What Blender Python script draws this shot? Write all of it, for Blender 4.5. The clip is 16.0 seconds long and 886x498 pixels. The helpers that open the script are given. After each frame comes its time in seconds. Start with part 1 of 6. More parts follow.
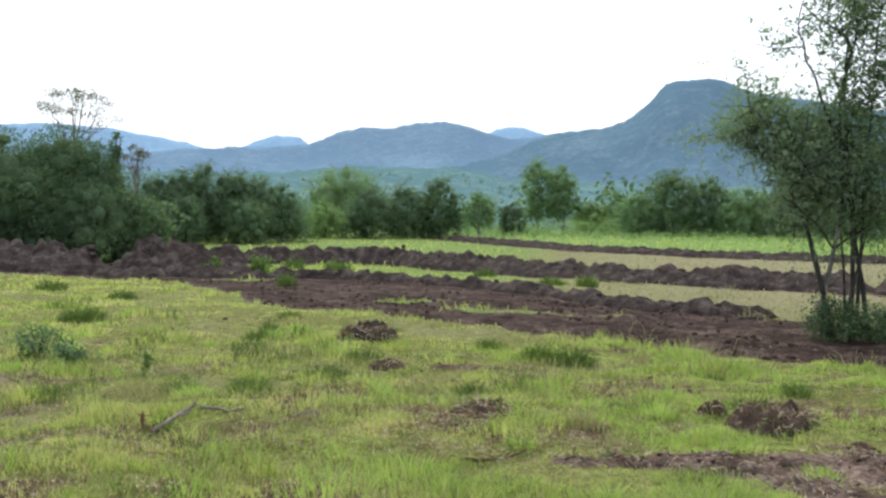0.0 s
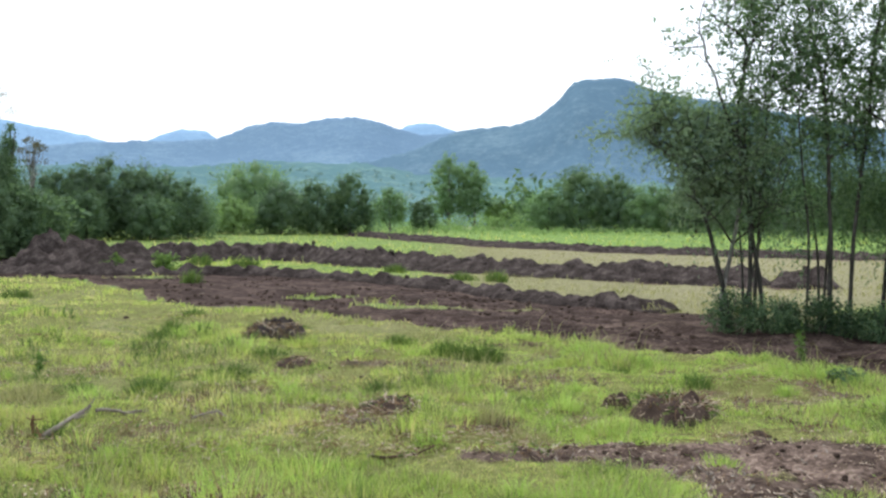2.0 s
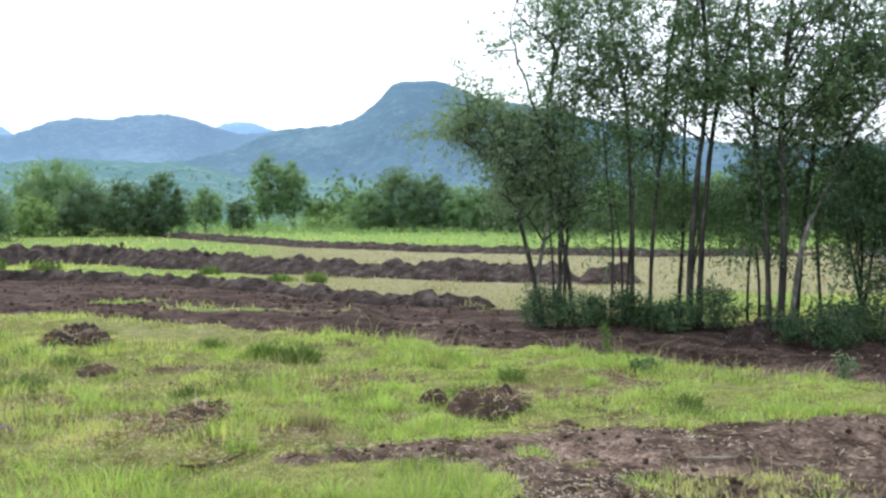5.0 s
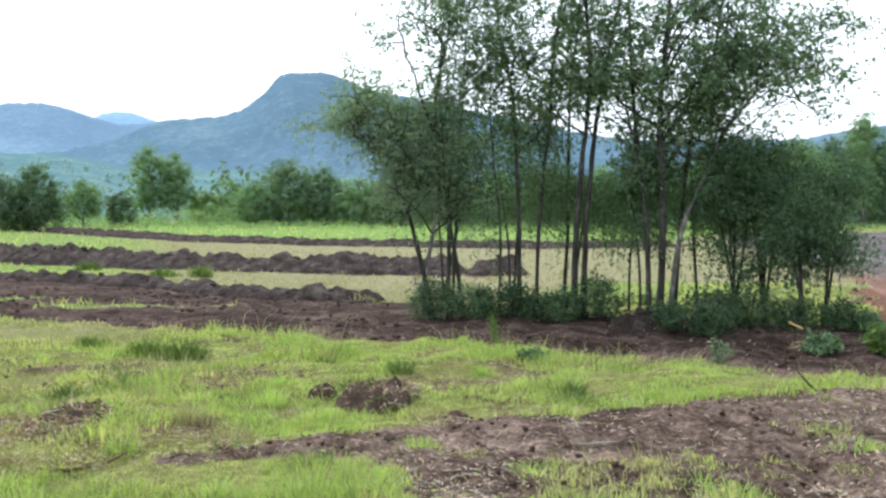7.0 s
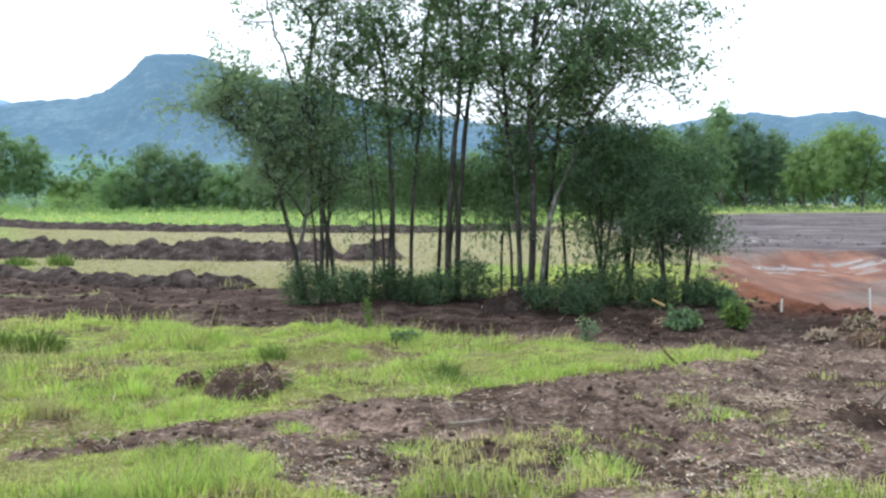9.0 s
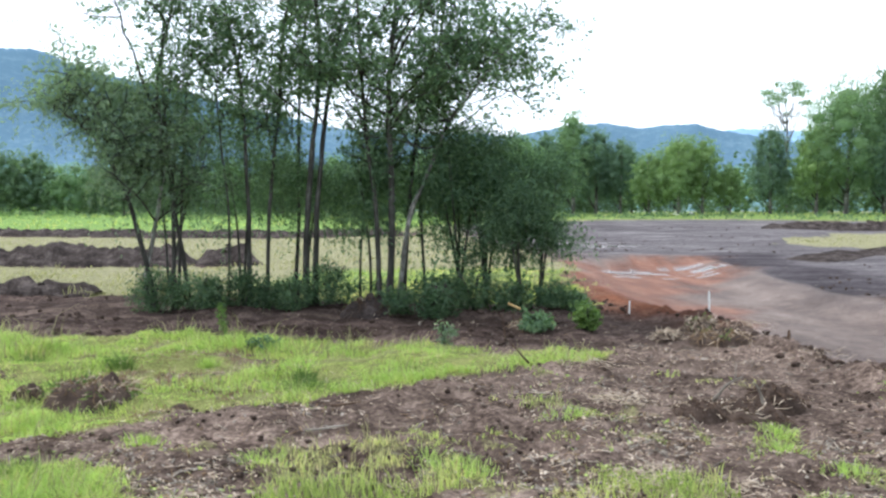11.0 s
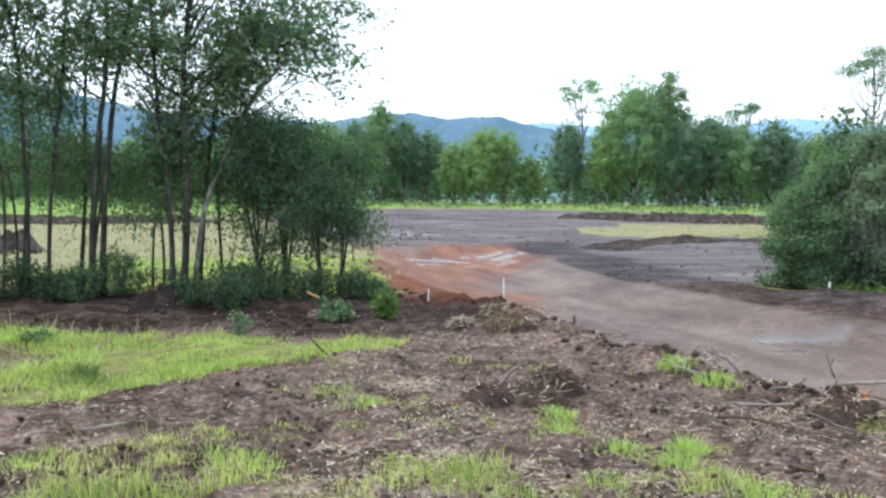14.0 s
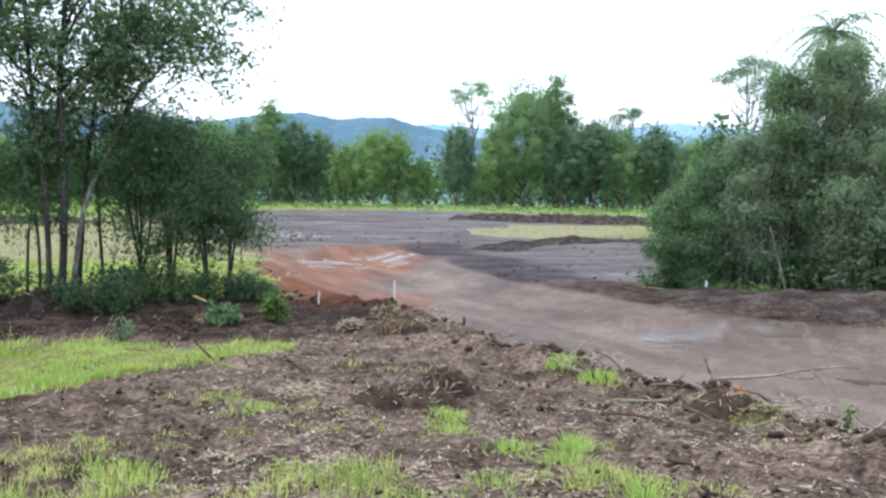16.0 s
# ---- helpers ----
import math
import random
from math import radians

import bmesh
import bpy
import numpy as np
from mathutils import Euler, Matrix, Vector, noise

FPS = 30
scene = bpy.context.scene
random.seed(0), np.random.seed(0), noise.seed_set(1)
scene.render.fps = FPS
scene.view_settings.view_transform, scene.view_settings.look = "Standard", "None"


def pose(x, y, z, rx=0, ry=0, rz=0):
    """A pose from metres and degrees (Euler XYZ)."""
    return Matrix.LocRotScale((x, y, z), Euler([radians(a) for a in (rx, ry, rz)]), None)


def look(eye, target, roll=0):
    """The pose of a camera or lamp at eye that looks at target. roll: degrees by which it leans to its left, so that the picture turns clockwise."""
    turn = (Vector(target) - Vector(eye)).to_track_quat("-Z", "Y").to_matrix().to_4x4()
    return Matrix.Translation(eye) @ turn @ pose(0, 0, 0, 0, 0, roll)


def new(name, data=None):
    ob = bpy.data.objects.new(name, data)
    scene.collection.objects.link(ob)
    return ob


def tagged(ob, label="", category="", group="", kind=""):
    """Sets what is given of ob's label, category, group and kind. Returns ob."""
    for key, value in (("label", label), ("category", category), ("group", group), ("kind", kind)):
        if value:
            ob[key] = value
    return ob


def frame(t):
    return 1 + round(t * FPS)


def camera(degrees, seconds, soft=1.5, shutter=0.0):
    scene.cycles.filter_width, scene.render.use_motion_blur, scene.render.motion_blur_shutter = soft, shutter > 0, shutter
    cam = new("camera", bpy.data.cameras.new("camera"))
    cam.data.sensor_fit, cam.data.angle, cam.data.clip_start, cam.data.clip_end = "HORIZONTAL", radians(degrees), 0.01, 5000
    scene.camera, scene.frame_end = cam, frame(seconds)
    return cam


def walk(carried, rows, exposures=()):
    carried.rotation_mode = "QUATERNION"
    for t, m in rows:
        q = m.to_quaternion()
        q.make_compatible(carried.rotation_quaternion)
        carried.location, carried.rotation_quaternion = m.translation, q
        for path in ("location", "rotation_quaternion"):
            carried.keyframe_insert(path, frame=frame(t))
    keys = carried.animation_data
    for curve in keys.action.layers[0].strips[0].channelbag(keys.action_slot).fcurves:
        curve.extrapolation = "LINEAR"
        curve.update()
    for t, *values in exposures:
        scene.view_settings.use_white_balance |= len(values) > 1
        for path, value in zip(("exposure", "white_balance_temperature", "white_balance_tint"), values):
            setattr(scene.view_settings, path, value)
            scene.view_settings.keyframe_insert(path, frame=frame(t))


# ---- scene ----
cam = camera(52.2, 16.0, soft=2.55)
# seconds, place, heading to the right of +y, tilt, lean
PATH = [
    (0.0, -0.132, -0.152, 1.776, 0.00, -1.31, 0.49),
    (0.5, -0.124, -0.137, 1.770, 1.22, -1.26, 0.63),
    (1.0, -0.116, -0.107, 1.769, 2.55, -1.31, 0.41),
    (1.5, -0.103, -0.098, 1.756, 4.14, -1.42, 0.36),
    (2.0, -0.091, -0.068, 1.764, 5.60, -1.52, 0.46),
    (2.5, -0.088, -0.061, 1.761, 6.44, -1.43, 0.36),
    (3.0, -0.073, -0.042, 1.756, 7.84, -1.39, 0.21),
    (3.5, -0.058, -0.023, 1.753, 9.54, -1.27, 0.12),
    (4.0, -0.042, 0.009, 1.741, 11.84, -1.15, 0.17),
    (4.5, -0.027, 0.015, 1.740, 14.15, -1.45, 0.26),
    (4.7, -0.025, 0.016, 1.739, 15.35, -1.45, 0.24),
    (6.8, -0.004, 0.028, 1.733, 22.90, -1.85, 0.06),
    (7.0, -0.002, 0.029, 1.732, 23.87, -1.84, 0.04),
    (7.5, 0.018, 0.040, 1.726, 26.20, -1.74, 0.06),
    (8.0, 0.032, 0.057, 1.711, 27.49, -2.19, -0.18),
    (8.5, 0.048, 0.057, 1.702, 29.72, -2.44, -0.38),
    (8.7, 0.051, 0.059, 1.700, 30.60, -2.62, -0.34),
    (10.8, 0.080, 0.077, 1.683, 39.25, -2.42, 0.05),
    (11.0, 0.083, 0.079, 1.681, 40.62, -2.45, 0.09),
    (11.5, 0.100, 0.086, 1.672, 43.14, -2.65, 0.26),
    (12.0, 0.158, 0.095, 1.676, 46.30, -2.62, 0.23),
    (12.5, 0.184, 0.078, 1.679, 47.76, -2.55, 0.79),
    (13.0, 0.198, 0.062, 1.684, 50.38, -2.86, 1.21),
    (13.5, 0.222, 0.045, 1.685, 52.21, -2.71, 1.10),
    (14.0, 0.216, 0.019, 1.689, 52.70, -3.12, 0.89),
    (14.5, 0.222, -0.001, 1.692, 54.71, -3.18, 0.96),
    (15.0, 0.225, 0.014, 1.696, 54.45, -2.96, 0.94),
    (15.5, 0.225, 0.007, 1.698, 56.32, -3.91, 1.37),
    (16.0, 0.217, -0.002, 1.704, 59.55, -2.95, 1.06),
]
walk(cam, [(t, pose(x, y, z, 90 + tilt, 0, -head) @ pose(0, 0, 0, 0, 0, lean)) for t, x, y, z, head, tilt, lean in PATH],
     exposures=[(0.0, 0.6, 6300, 10), (0.5, 0.74, 6250, 10), (1.5, 0.76, 6200, 10), (3.5, 0.84, 6150, 10), (7.0, 1.03, 6100, 9), (8.5, 1.02, 6050, 9), (11.0, 1.11, 5900, 8), (16.0, 1.09, 5850, 8)])

# ---- sky and sun: bright, thinly overcast ----
SUN_EL, SUN_AZ = 52.0, -20.0
world = bpy.data.worlds.new("sky")
scene.world = world
world.use_nodes = True
wn, wl = world.node_tree.nodes, world.node_tree.links
wn.clear()
sky = wn.new("ShaderNodeTexSky")
sky.sky_type, sky.sun_disc = "NISHITA", False
sky.sun_elevation, sky.sun_rotation = radians(SUN_EL), radians(SUN_AZ)
sky.air_density, sky.dust_density, sky.ozone_density = 1.0, 4.0, 1.0
hsv = wn.new("ShaderNodeHueSaturation")
hsv.inputs["Saturation"].default_value = 0.35
veil = wn.new("ShaderNodeMix")
veil.data_type = "RGBA"
veil.inputs[0].default_value = 0.55
veil.inputs[7].default_value = (9.0, 9.6, 10.2, 1)
cloud_tc = wn.new("ShaderNodeTexCoord")
cloud = wn.new("ShaderNodeTexNoise")
cloud.inputs["Scale"].default_value, cloud.inputs["Detail"].default_value = 2.5, 5
cloud_ramp = wn.new("ShaderNodeMapRange")
cloud_ramp.inputs[1].default_value, cloud_ramp.inputs[2].default_value = 0.35, 0.7
cloud_ramp.inputs[3].default_value, cloud_ramp.inputs[4].default_value = 0.45, 0.7
bg = wn.new("ShaderNodeBackground")
bg.inputs["Strength"].default_value = 0.12
wout = wn.new("ShaderNodeOutputWorld")
wl.new(cloud_tc.outputs["Generated"], cloud.inputs["Vector"])
wl.new(cloud.outputs["Fac"], cloud_ramp.inputs[0])
wl.new(cloud_ramp.outputs[0], veil.inputs[0])
wl.new(sky.outputs[0], hsv.inputs["Color"])
wl.new(hsv.outputs[0], veil.inputs[6])
wl.new(veil.outputs[2], bg.inputs[0])
wl.new(bg.outputs[0], wout.inputs[0])
sun = new("sun", bpy.data.lights.new("sun", "SUN"))
sun.data.energy, sun.data.angle, sun.data.color = 1.2, radians(20), (1.0, 0.96, 0.9)
sa, se = radians(SUN_AZ), radians(SUN_EL)
sun.matrix_world = look((math.sin(sa) * math.cos(se) * 50, math.cos(sa) * math.cos(se) * 50, math.sin(se) * 50), (0, 0, 0))


# ---- materials ----
def material(name):
    m = bpy.data.materials.new(name)
    m.use_nodes = True
    return m, m.node_tree.nodes, m.node_tree.links, m.node_tree.nodes["Principled BSDF"]


def ramp(n, stops):
    r = n.new("ShaderNodeValToRGB")
    e = r.color_ramp.elements
    while len(e) < len(stops):
        e.new(0.5)
    for el, (p, c) in zip(e, stops):
        el.position, el.color = p, (*c, 1)
    return r


def tex(n, l, scale, detail=4, rough=0.55, coords="Object", kind="ShaderNodeTexNoise"):
    tc = n.new("ShaderNodeTexCoord")
    t = n.new(kind)
    t.inputs["Scale"].default_value = scale
    if "Detail" in t.inputs:
        t.inputs["Detail"].default_value = detail
        t.inputs["Roughness"].default_value = rough
    l.new(tc.outputs[coords], t.inputs["Vector"])
    return t


def mix(n, l, fac, a, b, how="MIX"):
    m = n.new("ShaderNodeMix")
    m.data_type, m.blend_type = "RGBA", how
    for s, v in ((0, fac), (6, a), (7, b)):
        if isinstance(v, (int, float)):
            m.inputs[s].default_value = v
        elif isinstance(v, tuple):
            m.inputs[s].default_value = (*v, 1)
        else:
            l.new(v, m.inputs[s])
    return m.outputs[2]


def maths(n, l, op, a, b=0.0):
    m = n.new("ShaderNodeMath")
    m.operation = op
    m.use_clamp = op in ("ADD", "SUBTRACT")
    for s, v in ((0, a), (1, b)):
        if isinstance(v, (int, float)):
            m.inputs[s].default_value = v
        else:
            l.new(v, m.inputs[s])
    return m.outputs[0]


def bump(n, l, height, bsdf, strength, dist):
    b = n.new("ShaderNodeBump")
    b.inputs["Strength"].default_value, b.inputs["Distance"].default_value = strength, dist
    l.new(height, b.inputs["Height"])
    l.new(b.outputs[0], bsdf.inputs["Normal"])


def leaf_material(name, stops, thin=0.42, rough=0.65, patch=0.6, patchy=0.8, speck=0.6):
    """Leaves: colour by leaf and by larger patches, and light let through."""
    m, n, l, p = material(name)
    geo = n.new("ShaderNodeNewGeometry")
    r = ramp(n, stops)
    t = tex(n, l, patch, 3)
    f = maths(n, l, "ADD", maths(n, l, "MULTIPLY", geo.outputs["Random Per Island"], speck), maths(n, l, "MULTIPLY", maths(n, l, "SUBTRACT", t.outputs["Fac"], 0.5 - (0.5 - speck / 2) / patchy), patchy))
    l.new(f, r.inputs[0])
    info = n.new("ShaderNodeObjectInfo")
    hue = n.new("ShaderNodeHueSaturation")
    l.new(maths(n, l, "ADD", maths(n, l, "MULTIPLY", info.outputs["Random"], 0.35), 0.82), hue.inputs["Value"])
    hue.inputs["Saturation"].default_value = 1.0
    l.new(r.outputs[0], hue.inputs["Color"])
    l.new(hue.outputs[0], p.inputs["Base Color"])
    p.inputs["Roughness"].default_value = rough
    p.inputs["Specular IOR Level"].default_value = 0.15
    tr = n.new("ShaderNodeBsdfTranslucent")
    l.new(mix(n, l, 1.0, hue.outputs[0], (1.1, 1.2, 0.7), "MULTIPLY"), tr.inputs[0])
    ms = n.new("ShaderNodeMixShader")
    ms.inputs[0].default_value = thin
    l.new(p.outputs[0], ms.inputs[1])
    l.new(tr.outputs[0], ms.inputs[2])
    l.new(ms.outputs[0], n["Material Output"].inputs[0])
    return m


def rough_material(name, stops, scale, rough=0.9, relief=0.5, dist=0.03, fine=6.0, stretch=(1, 1, 1), shine=0.12):
    """Bark, earth, wood: two scales of colour and relief."""
    m, n, l, p = material(name)
    tc = n.new("ShaderNodeTexCoord")
    mp = n.new("ShaderNodeMapping")
    mp.inputs["Scale"].default_value = stretch
    l.new(tc.outputs["Object"], mp.inputs[0])
    a, b = n.new("ShaderNodeTexNoise"), n.new("ShaderNodeTexNoise")
    for t, s in ((a, scale), (b, scale * fine)):
        t.inputs["Scale"].default_value, t.inputs["Detail"].default_value = s, 5
        l.new(mp.outputs[0], t.inputs["Vector"])
    r = ramp(n, stops)
    both = maths(n, l, "ADD", maths(n, l, "MULTIPLY", a.outputs["Fac"], 0.6), maths(n, l, "MULTIPLY", b.outputs["Fac"], 0.4))
    l.new(both, r.inputs[0])
    l.new(r.outputs[0], p.inputs["Base Color"])
    p.inputs["Roughness"].default_value = rough
    p.inputs["Specular IOR Level"].default_value = shine
    bump(n, l, both, p, relief, dist)
    return m


M_GROVE = leaf_material("grove_leaf", [(0.1, (0.064, 0.113, 0.067)), (0.5, (0.125, 0.2, 0.11)), (0.9, (0.232, 0.33, 0.168))])
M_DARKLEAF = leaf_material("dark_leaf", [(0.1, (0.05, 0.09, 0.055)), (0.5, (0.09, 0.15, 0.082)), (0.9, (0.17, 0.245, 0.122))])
M_GREYLEAF = leaf_material("grey_leaf", [(0.1, (0.12, 0.18, 0.125)), (0.5, (0.19, 0.265, 0.172)), (0.9, (0.29, 0.365, 0.235))], patch=0.9, patchy=1.1, speck=0.32)
M_HEDGE = leaf_material("hedge_leaf", [(0.1, (0.075, 0.122, 0.08)), (0.5, (0.13, 0.2, 0.115)), (0.9, (0.22, 0.3, 0.155))], patch=0.35, patchy=1.2, speck=0.25)
# leaf colours for distant trees, paled to paint in haze; light_leaf only partly
M_FAR_HAZED = leaf_material("far_leaf", [(0.1, (0.12, 0.2, 0.115)), (0.5, (0.19, 0.29, 0.15)), (0.9, (0.27, 0.38, 0.185))], patch=0.3, patchy=1.2, speck=0.25)
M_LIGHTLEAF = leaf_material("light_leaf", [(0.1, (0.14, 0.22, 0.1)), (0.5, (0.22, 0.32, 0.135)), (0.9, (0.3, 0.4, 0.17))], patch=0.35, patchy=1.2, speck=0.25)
M_WOOD_HAZED = leaf_material("wood_leaf", [(0.1, (0.1, 0.165, 0.12)), (0.5, (0.145, 0.225, 0.15)), (0.9, (0.2, 0.29, 0.18))], patch=0.3, patchy=1.2, speck=0.25)
M_BRIGHTLEAF = leaf_material("bright_leaf", [(0.1, (0.07, 0.122, 0.036)), (0.5, (0.13, 0.205, 0.06)), (0.9, (0.215, 0.31, 0.095))])
M_GRASS = leaf_material("grass_blade", [(0.03, (0.14, 0.185, 0.058)), (0.28, (0.295, 0.38, 0.107)), (0.62, (0.5, 0.55, 0.2)), (0.95, (0.59, 0.5, 0.29))], thin=0.5, patch=0.9, patchy=2.4)
M_LUSH = leaf_material("lush_grass_blade", [(0.1, (0.25, 0.36, 0.1)), (0.5, (0.39, 0.51, 0.155)), (0.9, (0.53, 0.61, 0.235))], thin=0.5, patch=1.2)
M_DRYGRASS = leaf_material("dry_grass_blade", [(0.05, (0.19, 0.19, 0.095)), (0.5, (0.32, 0.3, 0.175)), (0.95, (0.44, 0.39, 0.26))], thin=0.5, patch=0.2)
M_TUFT = leaf_material("tuft_blade", [(0.05, (0.06, 0.1, 0.03)), (0.5, (0.12, 0.19, 0.05)), (0.95, (0.25, 0.29, 0.1))], thin=0.3)
M_DEADWEED = rough_material("dead_weed", [(0.3, (0.09, 0.05, 0.028)), (0.5, (0.2, 0.13, 0.072)), (0.7, (0.35, 0.26, 0.15))], 9)
M_SPARSE = leaf_material("sparse_leaf", [(0.1, (0.07, 0.06, 0.05)), (0.5, (0.12, 0.11, 0.085)), (0.9, (0.19, 0.18, 0.13))])
M_BARK = rough_material("bark", [(0.3, (0.02, 0.019, 0.017)), (0.5, (0.055, 0.052, 0.045)), (0.7, (0.16, 0.157, 0.138))], 5, stretch=(1, 1, 0.25), shine=0.04)
M_PALEBARK = rough_material("pale_bark", [(0.34, (0.05, 0.046, 0.04)), (0.5, (0.15, 0.142, 0.125)), (0.62, (0.4, 0.385, 0.35))], 3.5, stretch=(1, 1, 0.4))
M_SOIL = rough_material("turned_soil", [(0.34, (0.017, 0.0135, 0.0125)), (0.5, (0.05, 0.0395, 0.0355)), (0.66, (0.12, 0.097, 0.088))], 2.6, relief=1.0, dist=0.14, shine=0.02)
M_CLOD = rough_material("crumbled_soil", [(0.3, (0.02, 0.015, 0.012)), (0.5, (0.06, 0.042, 0.033)), (0.7, (0.125, 0.092, 0.073))], 9, relief=0.8, dist=0.03, shine=0.02)
# foothill leaves with the blue-green haze of distance mixed into their colour
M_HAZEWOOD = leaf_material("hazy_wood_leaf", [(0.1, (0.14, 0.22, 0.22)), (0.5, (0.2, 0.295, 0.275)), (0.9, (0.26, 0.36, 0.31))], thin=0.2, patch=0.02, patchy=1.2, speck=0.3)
M_CREEPER = leaf_material("creeper_leaf", [(0.1, (0.19, 0.22, 0.165)), (0.5, (0.3, 0.325, 0.245)), (0.9, (0.43, 0.44, 0.34))], thin=0.4)
M_DEADWOOD = rough_material("dead_wood", [(0.25, (0.08, 0.066, 0.054)), (0.5, (0.21, 0.18, 0.148)), (0.8, (0.42, 0.38, 0.32))], 6, stretch=(1, 1, 1))
M_STRAW = rough_material("straw", [(0.25, (0.27, 0.195, 0.135)), (0.5, (0.5, 0.4, 0.3)), (0.8, (0.72, 0.65, 0.54))], 9)
M_BRUSH = rough_material("dead_brush", [(0.25, (0.03, 0.018, 0.013)), (0.5, (0.08, 0.05, 0.034)), (0.8, (0.2, 0.14, 0.09))], 7)
M_WHITE = rough_material("white_paint", [(0.25, (0.34, 0.32, 0.29)), (0.5, (0.52, 0.51, 0.48)), (0.8, (0.65, 0.65, 0.62))], 12, rough=0.6, relief=0.2, dist=0.004)
M_RAWWOOD = rough_material("raw_timber", [(0.25, (0.28, 0.17, 0.07)), (0.5, (0.42, 0.28, 0.12)), (0.8, (0.5, 0.36, 0.18))], 10, rough=0.7, relief=0.3, dist=0.004)
M_ORANGE = rough_material("orange_leaf", [(0.25, (0.45, 0.13, 0.02)), (0.5, (0.6, 0.22, 0.05)), (0.8, (0.65, 0.3, 0.08))], 10, rough=0.7)


# ---- numbers and meshes ----
def hashed(i, j, seed):
    h = (i * 374761393 + j * 668265263 + seed * 974711) & 0xFFFFFFFF
    h = ((h ^ (h >> 13)) * 1274126177) & 0xFFFFFFFF
    return ((h ^ (h >> 16)) & 0xFFFF) / 65535.0


def vnoise(x, y, seed=0):
    x, y = np.asarray(x, float), np.asarray(y, float)
    i, j = np.floor(x).astype(np.int64), np.floor(y).astype(np.int64)
    u, v = x - i, y - j
    u, v = u * u * (3 - 2 * u), v * v * (3 - 2 * v)
    a, b, c, d = hashed(i, j, seed), hashed(i + 1, j, seed), hashed(i, j + 1, seed), hashed(i + 1, j + 1, seed)
    return (a * (1 - u) + b * u) * (1 - v) + (c * (1 - u) + d * u) * v


def fbm(x, y, octaves=4, seed=0):
    s, a, tot = 0.0, 0.5, 0.0
    for k in range(octaves):
        s = s + a * vnoise(x * 2 ** k, y * 2 ** k, seed + 17 * k)
        tot += a
        a *= 0.55
    return s / tot - 0.5


def smooth(a, b, x):
    t = np.clip((x - a) / (b - a), 0, 1)
    return t * t * (3 - 2 * t)


def inside_by(poly, x, y):
    """Signed distance to a closed outline: positive inside."""
    px, py = np.array(poly, float).T
    d, odd = np.full(x.shape, 1e9), np.zeros(x.shape, bool)
    for k in range(len(px)):
        ax, ay, bx, by = px[k - 1], py[k - 1], px[k], py[k]
        ex, ey = bx - ax, by - ay
        s = np.clip(((x - ax) * ex + (y - ay) * ey) / (ex * ex + ey * ey), 0, 1)
        d = np.minimum(d, np.hypot(x - ax - s * ex, y - ay - s * ey))
        if ey:
            odd ^= ((ay > y) != (by > y)) & (x < ex * (y - ay) / ey + ax)
    return np.where(odd, d, -d)


def line_by(line, x, y):
    """Distance to an open line."""
    d = np.full(x.shape, 1e9)
    for (ax, ay), (bx, by) in zip(line, line[1:]):
        ex, ey = bx - ax, by - ay
        s = np.clip(((x - ax) * ex + (y - ay) * ey) / (ex * ex + ey * ey), 0, 1)
        d = np.minimum(d, np.hypot(x - ax - s * ex, y - ay - s * ey))
    return d


def fast_mesh(name, verts, quads=None, tris=None, material=None, smooth_faces=False):
    me = bpy.data.meshes.new(name)
    verts = np.asarray(verts, np.float32).reshape(-1, 3)
    quads = np.zeros((0, 4), np.int32) if quads is None else np.asarray(quads, np.int32).reshape(-1, 4)
    tris = np.zeros((0, 3), np.int32) if tris is None else np.asarray(tris, np.int32).reshape(-1, 3)
    me.vertices.add(len(verts))
    me.vertices.foreach_set("co", verts.ravel())
    me.loops.add(quads.size + tris.size)
    me.loops.foreach_set("vertex_index", np.concatenate([quads.ravel(), tris.ravel()]))
    me.polygons.add(len(quads) + len(tris))
    total = np.concatenate([np.full(len(quads), 4), np.full(len(tris), 3)]).astype(np.int32)
    me.polygons.foreach_set("loop_start", np.concatenate([[0], np.cumsum(total)[:-1]]).astype(np.int32))
    if smooth_faces:
        me.polygons.foreach_set("use_smooth", np.ones(len(total), bool))
    me.update(calc_edges=True)
    if material:
        me.materials.append(material)
    return me


class Geo:
    """Gathers vertices and faces of one mesh."""

    def __init__(self):
        self.v, self.q, self.t, self.n = [], [], [], 0

    def add(self, v, q=None, t=None):
        v = np.asarray(v, float).reshape(-1, 3)
        self.v.append(v)
        if q is not None and len(q):
            self.q.append(np.asarray(q, int).reshape(-1, 4) + self.n)
        if t is not None and len(t):
            self.t.append(np.asarray(t, int).reshape(-1, 3) + self.n)
        self.n += len(v)
        return self

    def mesh(self, name, material, smooth_faces=False):
        return fast_mesh(name, np.concatenate(self.v), np.concatenate(self.q) if self.q else None,
                         np.concatenate(self.t) if self.t else None, material, smooth_faces)


def part(name, me, parent, label=""):
    ob = new(name, me)
    ob.parent = parent
    return tagged(ob, label)


def thing(name, place, label, category, group=""):
    ob = new(name)
    ob.empty_display_size = 0.2
    ob.location = place
    return tagged(ob, label, category, group)


